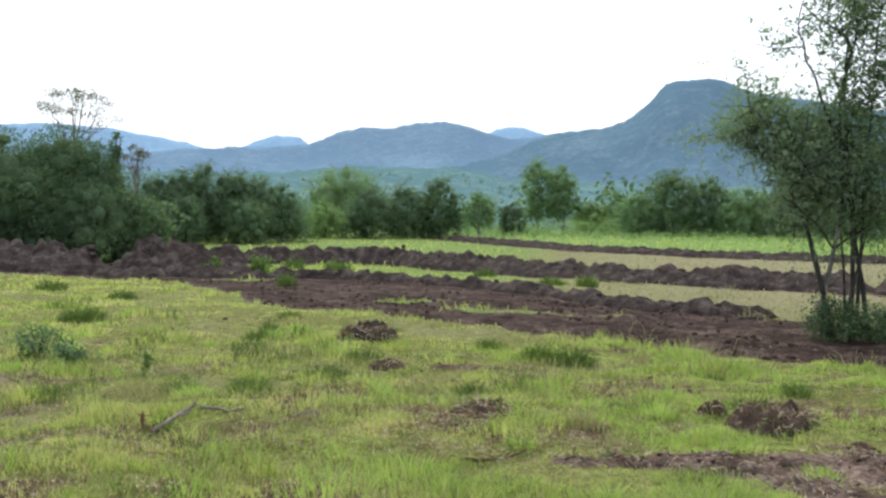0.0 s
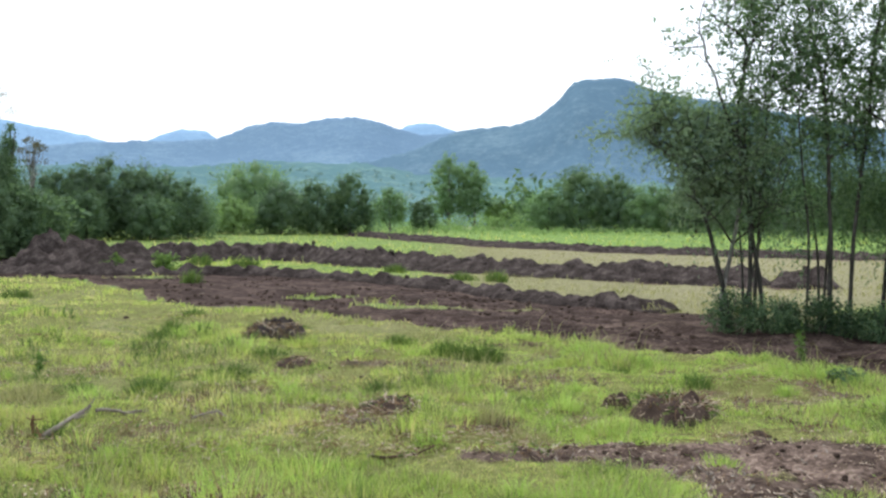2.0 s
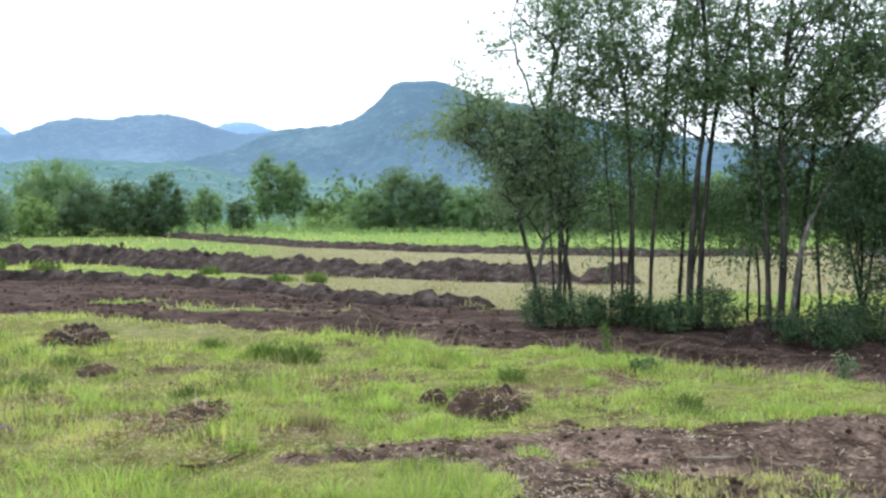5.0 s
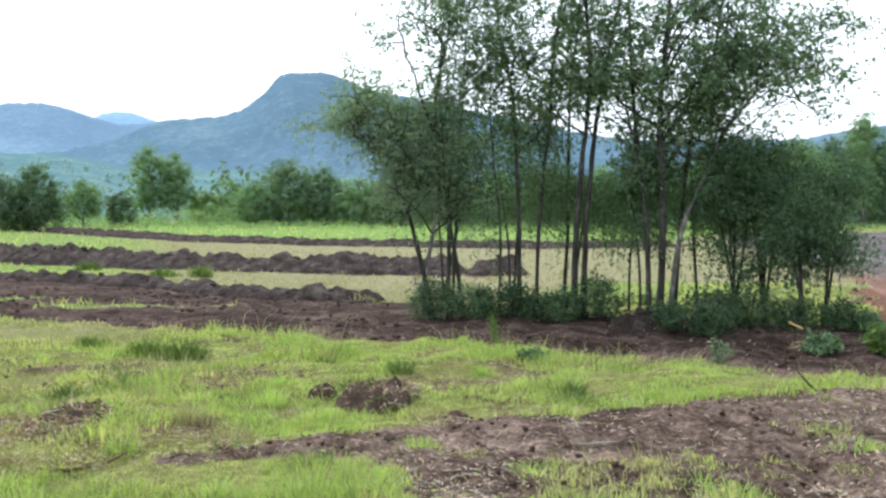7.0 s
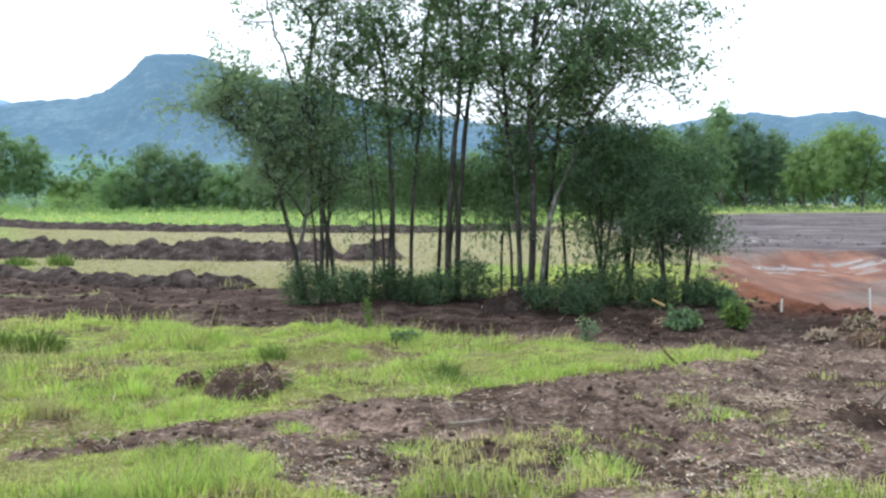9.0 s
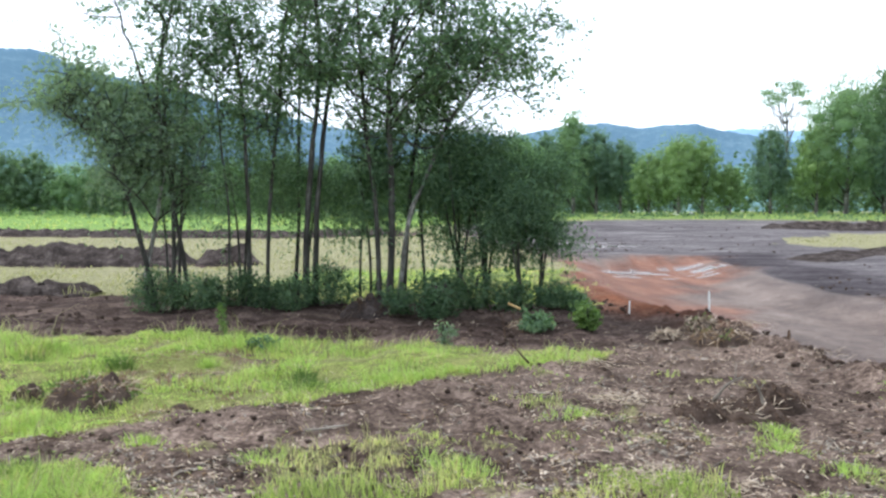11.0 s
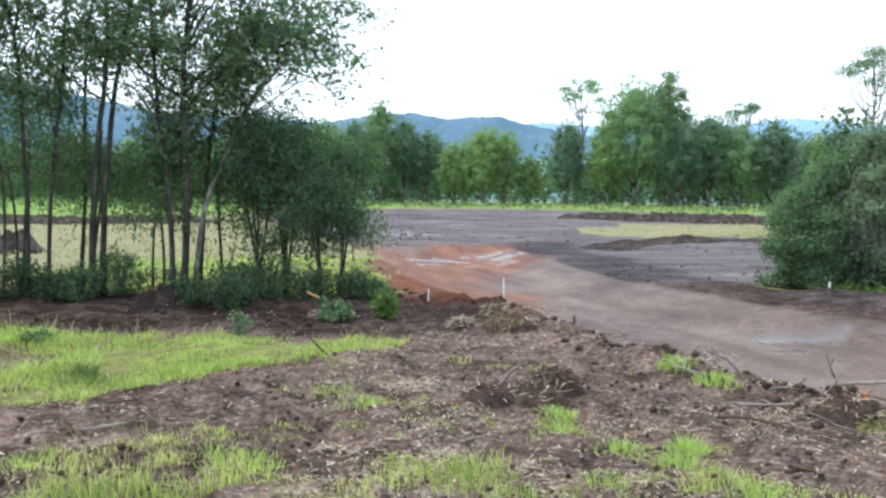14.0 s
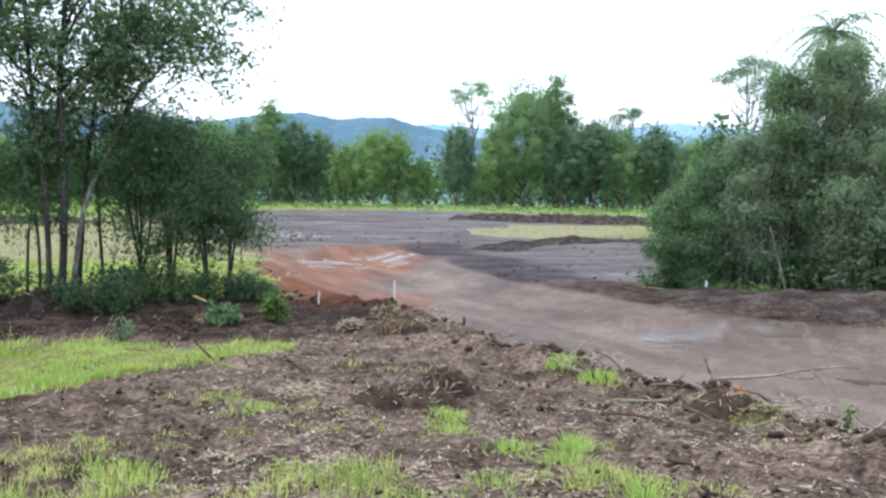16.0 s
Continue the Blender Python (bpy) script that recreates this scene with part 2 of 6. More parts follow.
def tube(geo, pts, radii, sides=8, rng=None, rough=0.0):
    """A tapered tube along points, closed at both ends."""
    pts, radii = np.asarray(pts, float), np.asarray(radii, float)
    tang = np.gradient(pts, axis=0)
    tang /= np.linalg.norm(tang, axis=1)[:, None] + 1e-9
    ref = np.array([0.0, 1.0, 0.0]) if abs(tang[0][1]) < 0.9 else np.array([1.0, 0.0, 0.0])
    a = np.cross(tang, ref)
    a /= np.linalg.norm(a, axis=1)[:, None] + 1e-9
    b = np.cross(tang, a)
    ang = np.arange(sides) * 2 * np.pi / sides
    rad = radii[:, None] * (1 + (rng.normal(0, rough, (len(pts), sides)) if rng is not None and rough else 0))
    v = pts[:, None] + (a[:, None] * np.cos(ang)[None, :, None] + b[:, None] * np.sin(ang)[None, :, None]) * rad[..., None]
    i = np.arange(len(pts) - 1)[:, None] * sides
    j = np.arange(sides)[None]
    k = (j + 1) % sides
    q = np.stack([i + j, i + k, i + sides + k, i + sides + j], -1).reshape(-1, 4)
    n = len(pts) * sides
    caps = [[n, (m + 1) % sides, m] for m in range(sides)] + [[n + 1, n - sides + m, n - sides + (m + 1) % sides] for m in range(sides)]
    geo.add(np.concatenate([v.reshape(-1, 3), pts[:1], pts[-1:]]), q, caps)


def spline(ctrl, n):
    """n points on a smooth line through the control points."""
    c = np.asarray(ctrl, float)
    t = np.linspace(0, len(c) - 1, n)
    i = np.clip(t.astype(int), 0, len(c) - 2)
    u = (t - i)[:, None]
    p0, p1, p2, p3 = c[np.maximum(i - 1, 0)], c[i], c[i + 1], c[np.minimum(i + 2, len(c) - 1)]
    return 0.5 * (2 * p1 + (p2 - p0) * u + (2 * p0 - 5 * p1 + 4 * p2 - p3) * u ** 2 + (3 * p1 - p0 - 3 * p2 + p3) * u ** 3)


def leaves(geo, at, size, rng, ratio=0.42, flat=0.35, droop=0.0, out=None, loose=0.7):
    """A diamond-shaped, slightly folded leaf at every point; out: the way it faces on the whole."""
    n = len(at)
    if out is None:
        up = rng.normal(size=(n, 3)) + np.array([0, 0, flat * 2])
    else:
        up = out / (np.linalg.norm(out, axis=1)[:, None] + 1e-9) + rng.normal(size=(n, 3)) * loose + np.array([0, 0, flat])
    up /= np.linalg.norm(up, axis=1)[:, None] + 1e-9
    a = rng.normal(size=(n, 3)) - np.array([0, 0, droop])
    a -= up * (a * up).sum(1)[:, None]
    a /= np.linalg.norm(a, axis=1)[:, None] + 1e-9
    b = np.cross(a, up)
    c = np.cross(a, b)
    s = (size * rng.uniform(0.6, 1.35, n))[:, None]
    v = np.stack([at - a * s, at + b * s * ratio + c * s * 0.12, at + a * s, at - b * s * ratio + c * s * 0.12], 1).reshape(-1, 3)
    geo.add(v, np.arange(4 * n).reshape(-1, 4))


def strands(geo, rng, starts, length, per, leaf):
    """Foliage hanging in strands."""
    k = np.repeat(np.arange(len(starts)), per)
    t = np.tile(np.arange(per) / per, len(starts))
    ln = (length * rng.uniform(0.5, 1.2, len(starts)))[k]
    sway = rng.normal(0, 0.12, (len(starts), 2))[k] * t[:, None]
    pts = np.asarray(starts)[k] + np.stack([sway[:, 0], sway[:, 1], -t * ln], 1) + rng.normal(0, 0.025, (len(k), 3))
    pts[:, 2] = np.maximum(pts[:, 2], 0.1)
    leaves(geo, pts, leaf, rng, 0.28, flat=0.0, droop=2.2)


def shell(rng, n, centre, radii, inner=0.55):
    """Points in an uneven ellipsoid, mostly towards its outside."""
    d = rng.normal(size=(n, 3))
    d /= np.linalg.norm(d, axis=1)[:, None]
    wob = 1 + 0.45 * fbm(d[:, 0] * 2.2 + centre[0], d[:, 1] * 2.2 + d[:, 2] * 2.7 + centre[1], 3, 5) * 2
    r = (inner + (1 - inner) * rng.uniform(0, 1, n) ** 0.6) * wob
    return np.asarray(centre) + d * r[:, None] * np.asarray(radii)


def clumps(rng, centres, per, spread):
    """Leaf points gathered round clump centres."""
    c = np.repeat(np.asarray(centres, float), per, axis=0)
    return c + rng.normal(0, 1, c.shape) * spread * np.array([1, 1, 0.75])


def ball():
    """A rounded mass: corners and faces."""
    bm = bmesh.new()
    bmesh.ops.create_icosphere(bm, subdivisions=1, radius=1)
    v, f = np.array([p.co for p in bm.verts]), np.array([[p.index for p in face.verts] for face in bm.faces])
    bm.free()
    return v, f


BALL_V, BALL_F = ball()


def masses(geo, blobs, shrink, floor):
    """The closed inside of a crown, too thick with leaves to see through."""
    for bx, by, bz, rad, rz in blobs:
        d = 1 + 0.9 * fbm(BALL_V[:, 0] * 2.3 + bx * 3, BALL_V[:, 1] * 2.3 + BALL_V[:, 2] * 3.1 + by * 3, 3, 4)
        v = np.array([bx, by, bz]) + BALL_V * d[:, None] * np.array([rad, rad, rz]) * shrink
        v[:, 2] = np.maximum(v[:, 2], floor)
        geo.add(v, None, BALL_F)


def sprays(geo, at, size, rng, out, loose=1.2, droop=0.0):
    """Three-cornered sprays of leaves facing outwards."""
    n = len(at)
    up = out / (np.linalg.norm(out, axis=1)[:, None] + 1e-9) + rng.normal(size=(n, 3)) * loose + np.array([0, 0, 0.25])
    up /= np.linalg.norm(up, axis=1)[:, None] + 1e-9
    a = rng.normal(size=(n, 3)) - np.array([0, 0, droop])
    a -= up * (a * up).sum(1)[:, None]
    a /= np.linalg.norm(a, axis=1)[:, None] + 1e-9
    b = np.cross(a, up)
    s = (size * rng.uniform(0.55, 1.4, n))[:, None]
    v = np.stack([at + a * s, at - a * s * 0.7 + b * s * 0.62, at - a * s * 0.7 - b * s * 0.62], 1).reshape(-1, 3)
    geo.add(v, None, np.arange(3 * n).reshape(-1, 3))


# ---- the lie of the land ----
MEADOW_FAR = [(-60, 40), (-30, 36), (-16.1, 32.4), (-8.7, 28.3), (-4.2, 20.4), (-1.6, 17.9), (0.5, 16.0), (1.9, 14.5), (3.4, 13.2), (4.5, 11.9), (5.4, 10.6), (6.7, 9.1), (7.6, 7.8), (8.4, 6.9)]
MEADOW = MEADOW_FAR + [(7.4, 6.7), (6.3, 6.95), (5.0, 7.0), (4.0, 6.95), (3.4, 6.85), (2.8, 6.85), (2.3, 6.95), (1.8, 7.0), (1.3, 6.8), (0.6, 6.62), (0.8, 6.4), (1.25, 6.45), (1.7, 6.4), (2.1, 6.2), (2.2, 5.7), (2.05, 5.2), (2.4, 4.6), (1.9, 3.8), (1.0, 3.0), (0.5, 2.3),
                        (-0.5, 1.2), (-0.1, -0.4), (-1.3, -2), (-0.6, -5), (-2.2, -10), (-0.5, -25), (-60, -25)]
BAND_TOP = [(-60, 46), (-30, 41), (-14, 35.2), (-9.7, 31.8), (-4.7, 32.3), (-0.6, 29.5), (2.6, 24.7), (3.9, 20.6), (5.9, 18.6), (6.9, 17.2), (8.4, 15.2), (9.9, 13.2), (11.2, 11.6), (12.3, 10.2)]
BAND = MEADOW_FAR + [(9.5, 6.5), (12.5, 7.5)] + BAND_TOP[::-1]
FRONT = MEADOW[13:-2] + [(0.0, -25), (30, -25), (24, -3), (20.5, 1.4), (18.5, 4.4), (18.6, 6), (24, 9), (28, 12), (20, 13), (12.3, 10.2), (10, 8)]
PLOUGHED = [(12.3, 10.2), (15, 13.2), (18, 16.2), (21.8, 19.2), (26, 25), (33, 36), (44, 51), (58, 50), (66, 41), (70, 27), (70, 9), (54, 2), (40, -2), (24, -3), (20, 5), (16, 8)]
LAWN = [(39.5, 19.5), (43, 24), (50.5, 24.2), (57, 19), (57, 13), (46, 12.5), (41, 16)]
ROAD = [(12.9, 9.3), (11.6, 7.1), (10.2, 5.4), (9.6, 4.2), (8.9, 3.2), (8.5, 2.3), (7.9, 1.2), (7.3, 0.4), (6.4, -2), (5.6, -9), (14, -9), (14.8, -2), (15.0, 1.1), (15.1, 3.8), (15.9, 5.1), (17.0, 6.7), (18.5, 8.8), (21.2, 11.6), (24.1, 14.3),
        (28.2, 18.2), (27.4, 20.4), (24.2, 21.0), (21.8, 19.4), (14.8, 12.0)]
RUST = [(22.0, 19.8), (13.4, 11.5), (12.2, 9.5), (11.0, 7.3), (10.9, 6.8), (14.0, 8.2), (16.8, 10.4), (18.0, 12.4), (21.5, 13.9), (23.9, 14.3), (28.2, 18.2), (26.5, 20.6)]
ROW_NEAR = [(-21, 37.5), (-12, 43.5), (-2.4, 43.6), (2.6, 36.6), (6.2, 31.5), (9.2, 28.8), (12.6, 26.0)]
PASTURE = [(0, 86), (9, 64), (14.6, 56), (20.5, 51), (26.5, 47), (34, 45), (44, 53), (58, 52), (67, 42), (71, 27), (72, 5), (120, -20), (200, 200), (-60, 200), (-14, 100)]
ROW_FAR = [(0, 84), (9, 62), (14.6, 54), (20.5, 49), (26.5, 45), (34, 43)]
PATCHES = [(3.3, 5.25, 0.5, 0.25), (4.0, 5.05, 0.5, 0.2), (3.2, 4.7, 0.6, 0.3), (2.95, 5.85, 0.45, 0.14), (4.6, 4.95, 0.4, 0.14), (5.4, 5.0, 0.42, 0.15), (5.95, 4.6, 0.34, 0.12), (7.1, 5.8, 0.3, 0.1), (6.6, 5.0, 0.3, 0.12), (5.3, 4.4, 0.4, 0.1), (5.7, 5.1, 0.5, 0.15), (5.9, 4.2, 0.35, 0.2), (7.8, 5.1, 0.4, 0.1),
           (6.4, 3.6, 0.28, 0.2), (6.1, 3.1, 0.32, 0.22), (6.0, 2.7, 0.3, 0.2), (6.3, 2.45, 0.3, 0.18), (5.2, 2.4, 0.45, 0.22), (5.6, 1.75, 0.42, 0.18), (6.8, 6.6, 0.45, 0.12), (8.5, 3.4, 0.3, 0.12), (8.2, 3.0, 0.25, 0.1), (7.6, 1.5, 0.35, 0.12), (4.6, 3.2, 0.5, 0.2), (3.6, 3.6, 0.5, 0.3), (7.2, 8.0, 0.6, 0.1), (3.6, 4.85, 0.5, 0.25), (4.2, 4.95, 0.5, 0.22), (4.8, 4.75, 0.4, 0.16), (3.8, 4.35, 0.5, 0.25), (5.6, 4.9, 0.5, 0.16), (6.1, 4.5, 0.4, 0.14)]
MUD_GREEN = [(1.3, 19.1, 1.6, 0.35), (3.1, 18.9, 0.9, 0.3), (-0.8, 21.5, 0.9, 0.5), (-7.0, 30.0, 1.8, 0.7), (19, 27, 3, 1.0)]
PUDDLES = [(24.0, 17.7, 1.5, 1.3), (26.2, 17.9, 0.9, 0.8), (31.6, 26.8, 1.8, 2.0), (14.0, 3.9, 0.9, 0.4), (14.6, 2.7, 0.7, 0.3), (12.2, 1.0, 0.6, 0.25)]


def blob(x, y, cx, cy, a, b):
    """A soft patch lying across the view from the camera's stand."""
    h = math.hypot(cx, cy)
    ux, uy = cy / h, -cx / h
    return 1 - np.hypot(((x - cx) * ux + (y - cy) * uy) / a, ((x - cx) * uy - (y - cy) * ux) / b)


def cover(x, y):
    """Grass, dry grass, road, orange earth and standing water, 0 to 1 each."""
    r = np.hypot(x, y)
    k = np.clip(r / 12, 0.35, 3.0)
    w = fbm(x / 0.9, y / 0.9, 4, 3) * 1.0 * k ** 0.5
    w2 = fbm(x / 0.25, y / 0.25, 3, 9) * 0.3
    soil = np.maximum.reduce([smooth(-0.15, 0.2, inside_by(BAND, x, y) + w + w2), smooth(-0.12, 0.15, inside_by(FRONT, x, y) + 0.6 * w + w2),
                              smooth(-0.4, 0.5, inside_by(PLOUGHED, x, y) + 2 * w), smooth(-0.3, 0.3, 1.5 - line_by(ROW_NEAR, x, y) + w), smooth(-0.5, 0.5, 1.9 - line_by(ROW_FAR, x, y) + 2 * w)])
    grass = 1 - soil
    meadow = smooth(-0.1, 0.15, inside_by(MEADOW, x, y) + 0.6 * w + w2)
    bare = smooth(0.0, 0.2, fbm(x / 1.0 + 40, y / 0.6, 4, 21) + 0.05 * smooth(14, 7, r))
    grass = np.maximum(grass, meadow) * (1 - 0.62 * bare * smooth(30, 12, r))
    grass = np.maximum(grass, smooth(-0.3, 0.5, inside_by(LAWN, x, y) + 2 * w))
    for cx, cy, a, b in PATCHES:
        grass = np.maximum(grass, smooth(0.0, 0.45, blob(x, y, cx, cy, a * 1.5, b * 2.3) + 1.8 * w + 9.0 * w2 - 0.25) * 0.47)
    for cx, cy, a, b in MUD_GREEN:
        grass = np.maximum(grass, 0.6 * smooth(0.0, 0.5, blob(x, y, cx, cy, a * 1.2, b * 1.4) + 0.6 * w))
    road_in = inside_by(ROAD, x, y)
    road = smooth(-0.1, 0.25, road_in + 0.25 * w)
    grass = grass * (1 - road)
    orange = 0.9 * smooth(-0.5, 0.8, inside_by(RUST, x, y) + 1.5 * w)
    wet = np.zeros(x.shape)
    for cx, cy, a, b in PUDDLES:
        wet = np.maximum(wet, smooth(0.0, 0.3, blob(x, y, cx, cy, a * 1.2, b * 1.2) + 4.2 * fbm((x - y) / 1.2, (x + y) / 0.45, 4, 23) + 3.0 * w2 - 0.45))
    across = smooth(-7, 8, x - 0.12 * y)
    dry = smooth(14, 18, y) * smooth(5, 25, r) * (1 - smooth(-1.0, 1.0, inside_by(PASTURE, x, y))) * (0.08 + 0.92 * across) * (1 - meadow)
    dry = dry * (1 - 0.85 * smooth(0.0, 1.5, 5.5 - np.hypot(x - 14.5, y - 16.0) + w))
    dry = np.maximum(dry, smooth(-0.3, 0.5, inside_by(LAWN, x, y)) * 0.45)
    dry = np.clip(np.maximum(dry, meadow * smooth(0.0, 0.3, fbm(x / 2.2, y / 2.2, 3, 77)) * 0.42), 0, 1)
    return grass, dry, road, orange * (1 - meadow), wet


def turned_shade(x, y):
    """Where the earth is freshly turned and darker, with the grove's shade painted in."""
    w = fbm(x / 1.2, y / 1.2, 3, 83)
    d = np.maximum.reduce([smooth(-0.3, 0.6, inside_by(BAND, x, y) + w), smooth(2.2, 1.0, line_by(ROW_NEAR, x, y) + w), smooth(3.0, 1.5, line_by(ROW_FAR, x, y) + w),
                           smooth(2.0, 0.7, line_by([(29.0, 17.4), (25.0, 13.8), (21.9, 10.8), (19.2, 8.2), (18.0, 6.2), (17.2, 4.6), (16.4, 3.0), (16.2, 1.0), (16.0, -3)], x, y) + w)])
    return d * smooth(-0.45, 0.1, fbm(x / 2.5, y / 1.2, 3, 85) + 0.1)


def land(x, y, cov=None, fine=True):
    """Height of the ground."""
    x, y = np.atleast_1d(np.asarray(x, float)), np.atleast_1d(np.asarray(y, float))
    grass, dry, road, orange, wet = cov if cov is not None else cover(x, y)
    r = np.hypot(x, y)
    az = np.degrees(np.arctan2(x, y))
    z = (1.0 + 0.45 * smooth(30, 62, az)) * smooth(34, 105, r) + 0.25 * fbm(x / 25, y / 25, 2, 2) * smooth(25, 60, r)
    d = inside_by(ROAD, x, y)
    close = smooth(13, 9, r)
    z = z - 0.36 * smooth(-0.05, 0.5 + 1.1 * (1 - close), d + 0.15 * close * fbm(x / 0.5, y / 0.5, 3, 4) + 0.5 * (1 - close) * fbm(x / 3.0, y / 3.0, 2, 4))
    lip = np.exp(-((d + 0.25) / 0.28) ** 2) * (y < 9.5) * (x < 13.5)
    z = z + lip * (0.1 + 0.3 * fbm(x / 0.35, y / 0.35, 3, 6))
    far = smooth(60, 30, r)
    soil = (1 - grass) * (1 - road)
    near = smooth(26, 9, r)
    strip = smooth(-0.2, 0.6, inside_by(BAND, x, y)) * far
    z = z + strip * 0.16 * fbm((x + y) / 4.5, (x - y) / 0.9, 3, 19)
    z = z + soil * far * (0.06 + 0.14 * near) * fbm(x / 0.9, y / 0.9, 4, 11) + soil * near * 0.12 * fbm(x / 0.2, y / 0.2, 3, 12)
    z = z + grass * far * (0.26 * fbm(x / 1.6, y / 1.6, 3, 13) + 0.13 * fbm(x / 0.45, y / 0.45, 3, 14))
    z = z + road * (1 - wet) * far * 0.04 * fbm(x / 1.1, y / 1.1, 3, 15)
    tilled = smooth(0, 3, inside_by(PLOUGHED, x, y)) * (1 - road) * (1 - grass)
    z = z + tilled * 0.5 * fbm((x * 0.5 - y * 0.87) / 11, (x * 0.87 + y * 0.5) / 2.6, 3, 89)
    return z - 0.02 * wet


def ground_z(x, y):
    return float(land(x, y)[0])


def ground_material():
    m, n, l, p = material("ground_earth_and_grass")
    at = n.new("ShaderNodeAttribute")
    at.attribute_name = "cover"
    sep = n.new("ShaderNodeSeparateColor")
    l.new(at.outputs["Color"], sep.inputs[0])
    wet = n.new("ShaderNodeAttribute")
    wet.attribute_name = "wet"
    big, small, grit = tex(n, l, 0.5, 5), tex(n, l, 4, 6, 0.65), tex(n, l, 22, 5, 0.65)
    blend = maths(n, l, "ADD", maths(n, l, "MULTIPLY", small.outputs["Fac"], 0.42), maths(n, l, "MULTIPLY", grit.outputs["Fac"], 0.58))
    earth = ramp(n, [(0.38, (0.029, 0.0205, 0.0165)), (0.5, (0.105, 0.077, 0.063)), (0.63, (0.235, 0.182, 0.15))])
    l.new(blend, earth.inputs[0])
    streak_tc = n.new("ShaderNodeTexCoord")
    streak_mp = n.new("ShaderNodeMapping")
    streak_mp.vector_type = "TEXTURE"
    streak_mp.inputs["Rotation"].default_value = (0, 0, radians(52))
    streak_mp.inputs["Scale"].default_value = (4.0, 0.8, 1)
    streak = n.new("ShaderNodeTexNoise")
    streak.inputs["Scale"].default_value, streak.inputs["Detail"].default_value = 1.2, 6
    l.new(streak_tc.outputs["Object"], streak_mp.inputs[0])
    l.new(streak_mp.outputs[0], streak.inputs["Vector"])
    furrow_mp, furrow = n.new("ShaderNodeMapping"), n.new("ShaderNodeTexNoise")
    furrow_mp.vector_type = "TEXTURE"
    furrow_mp.inputs["Rotation"].default_value = (0, 0, radians(-48))
    furrow_mp.inputs["Scale"].default_value = (4.0, 0.7, 1)
    furrow.inputs["Scale"].default_value, furrow.inputs["Detail"].default_value = 1.0, 6
    l.new(streak_tc.outputs["Object"], furrow_mp.inputs[0])
    l.new(furrow_mp.outputs[0], furrow.inputs["Vector"])
    tone = ramp(n, [(0.4, (0.52, 0.49, 0.47)), (0.5, (1.03, 1.0, 0.98)), (0.6, (1.5, 1.46, 1.43))])
    patches = tex(n, l, 1.5, 5, 0.6)
    l.new(mix(n, l, 0.25, mix(n, l, 0.5, furrow.outputs["Fac"], big.outputs["Fac"]), patches.outputs["Fac"]), tone.inputs[0])
    earth_c = mix(n, l, 1.0, earth.outputs[0], tone.outputs[0], "MULTIPLY")
    lane = ramp(n, [(0.37, (0.055, 0.037, 0.03)), (0.5, (0.134, 0.095, 0.079)), (0.62, (0.235, 0.178, 0.152))])
    l.new(mix(n, l, 0.5, blend, mix(n, l, 0.5, streak.outputs["Fac"], big.outputs["Fac"])), lane.inputs[0])
    rust = ramp(n, [(0.36, (0.08, 0.03, 0.017)), (0.5, (0.175, 0.067, 0.036)), (0.64, (0.29, 0.135, 0.083))])
    l.new(mix(n, l, 0.5, blend, streak.outputs["Fac"]), rust.inputs[0])
    turf = ramp(n, [(0.34, (0.06, 0.062, 0.024)), (0.5, (0.165, 0.172, 0.058)), (0.66, (0.29, 0.29, 0.11))])
    l.new(blend, turf.inputs[0])
    hay = ramp(n, [(0.34, (0.14, 0.135, 0.072)), (0.5, (0.235, 0.218, 0.125)), (0.66, (0.33, 0.3, 0.19))])
    l.new(blend, hay.inputs[0])
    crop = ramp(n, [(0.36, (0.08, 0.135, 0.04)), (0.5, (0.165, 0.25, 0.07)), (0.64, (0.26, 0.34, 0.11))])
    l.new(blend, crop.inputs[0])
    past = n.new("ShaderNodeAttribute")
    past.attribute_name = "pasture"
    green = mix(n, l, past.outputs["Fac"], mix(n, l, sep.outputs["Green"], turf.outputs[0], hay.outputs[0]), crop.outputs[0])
    field_grey = n.new("ShaderNodeAttribute")
    field_grey.attribute_name = "field_grey"
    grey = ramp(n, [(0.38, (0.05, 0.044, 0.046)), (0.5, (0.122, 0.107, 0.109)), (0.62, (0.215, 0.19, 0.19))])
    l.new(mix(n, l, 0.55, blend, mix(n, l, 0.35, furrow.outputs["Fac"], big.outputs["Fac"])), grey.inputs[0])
    c = mix(n, l, field_grey.outputs["Fac"], earth_c, grey.outputs[0])
    c = mix(n, l, sep.outputs["Blue"], c, lane.outputs[0])
    c = mix(n, l, maths(n, l, "MULTIPLY", at.outputs["Alpha"], 1.0), c, rust.outputs[0])
    turned_shade_at = n.new("ShaderNodeAttribute")
    turned_shade_at.attribute_name = "turned_shade"
    # darkens the turned earth and paints the shade before the grove with it
    c = mix(n, l, turned_shade_at.outputs["Fac"], c, mix(n, l, 1.0, c, (0.54, 0.525, 0.55), "MULTIPLY"))
    edge = n.new("ShaderNodeMapRange")
    edge.inputs[1].default_value, edge.inputs[2].default_value = 0.35, 0.65
    l.new(maths(n, l, "ADD", sep.outputs["Red"], maths(n, l, "MULTIPLY", maths(n, l, "SUBTRACT", blend, 0.5), 0.9)), edge.inputs[0])
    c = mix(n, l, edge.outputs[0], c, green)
    c = mix(n, l, wet.outputs["Fac"], c, (0.1, 0.075, 0.065))
    l.new(c, p.inputs["Base Color"])
    l.new(mix(n, l, wet.outputs["Fac"], mix(n, l, sep.outputs["Blue"], (0.95, 0.95, 0.95), (0.72, 0.72, 0.72)), (0.17, 0.17, 0.17)), p.inputs["Roughness"])
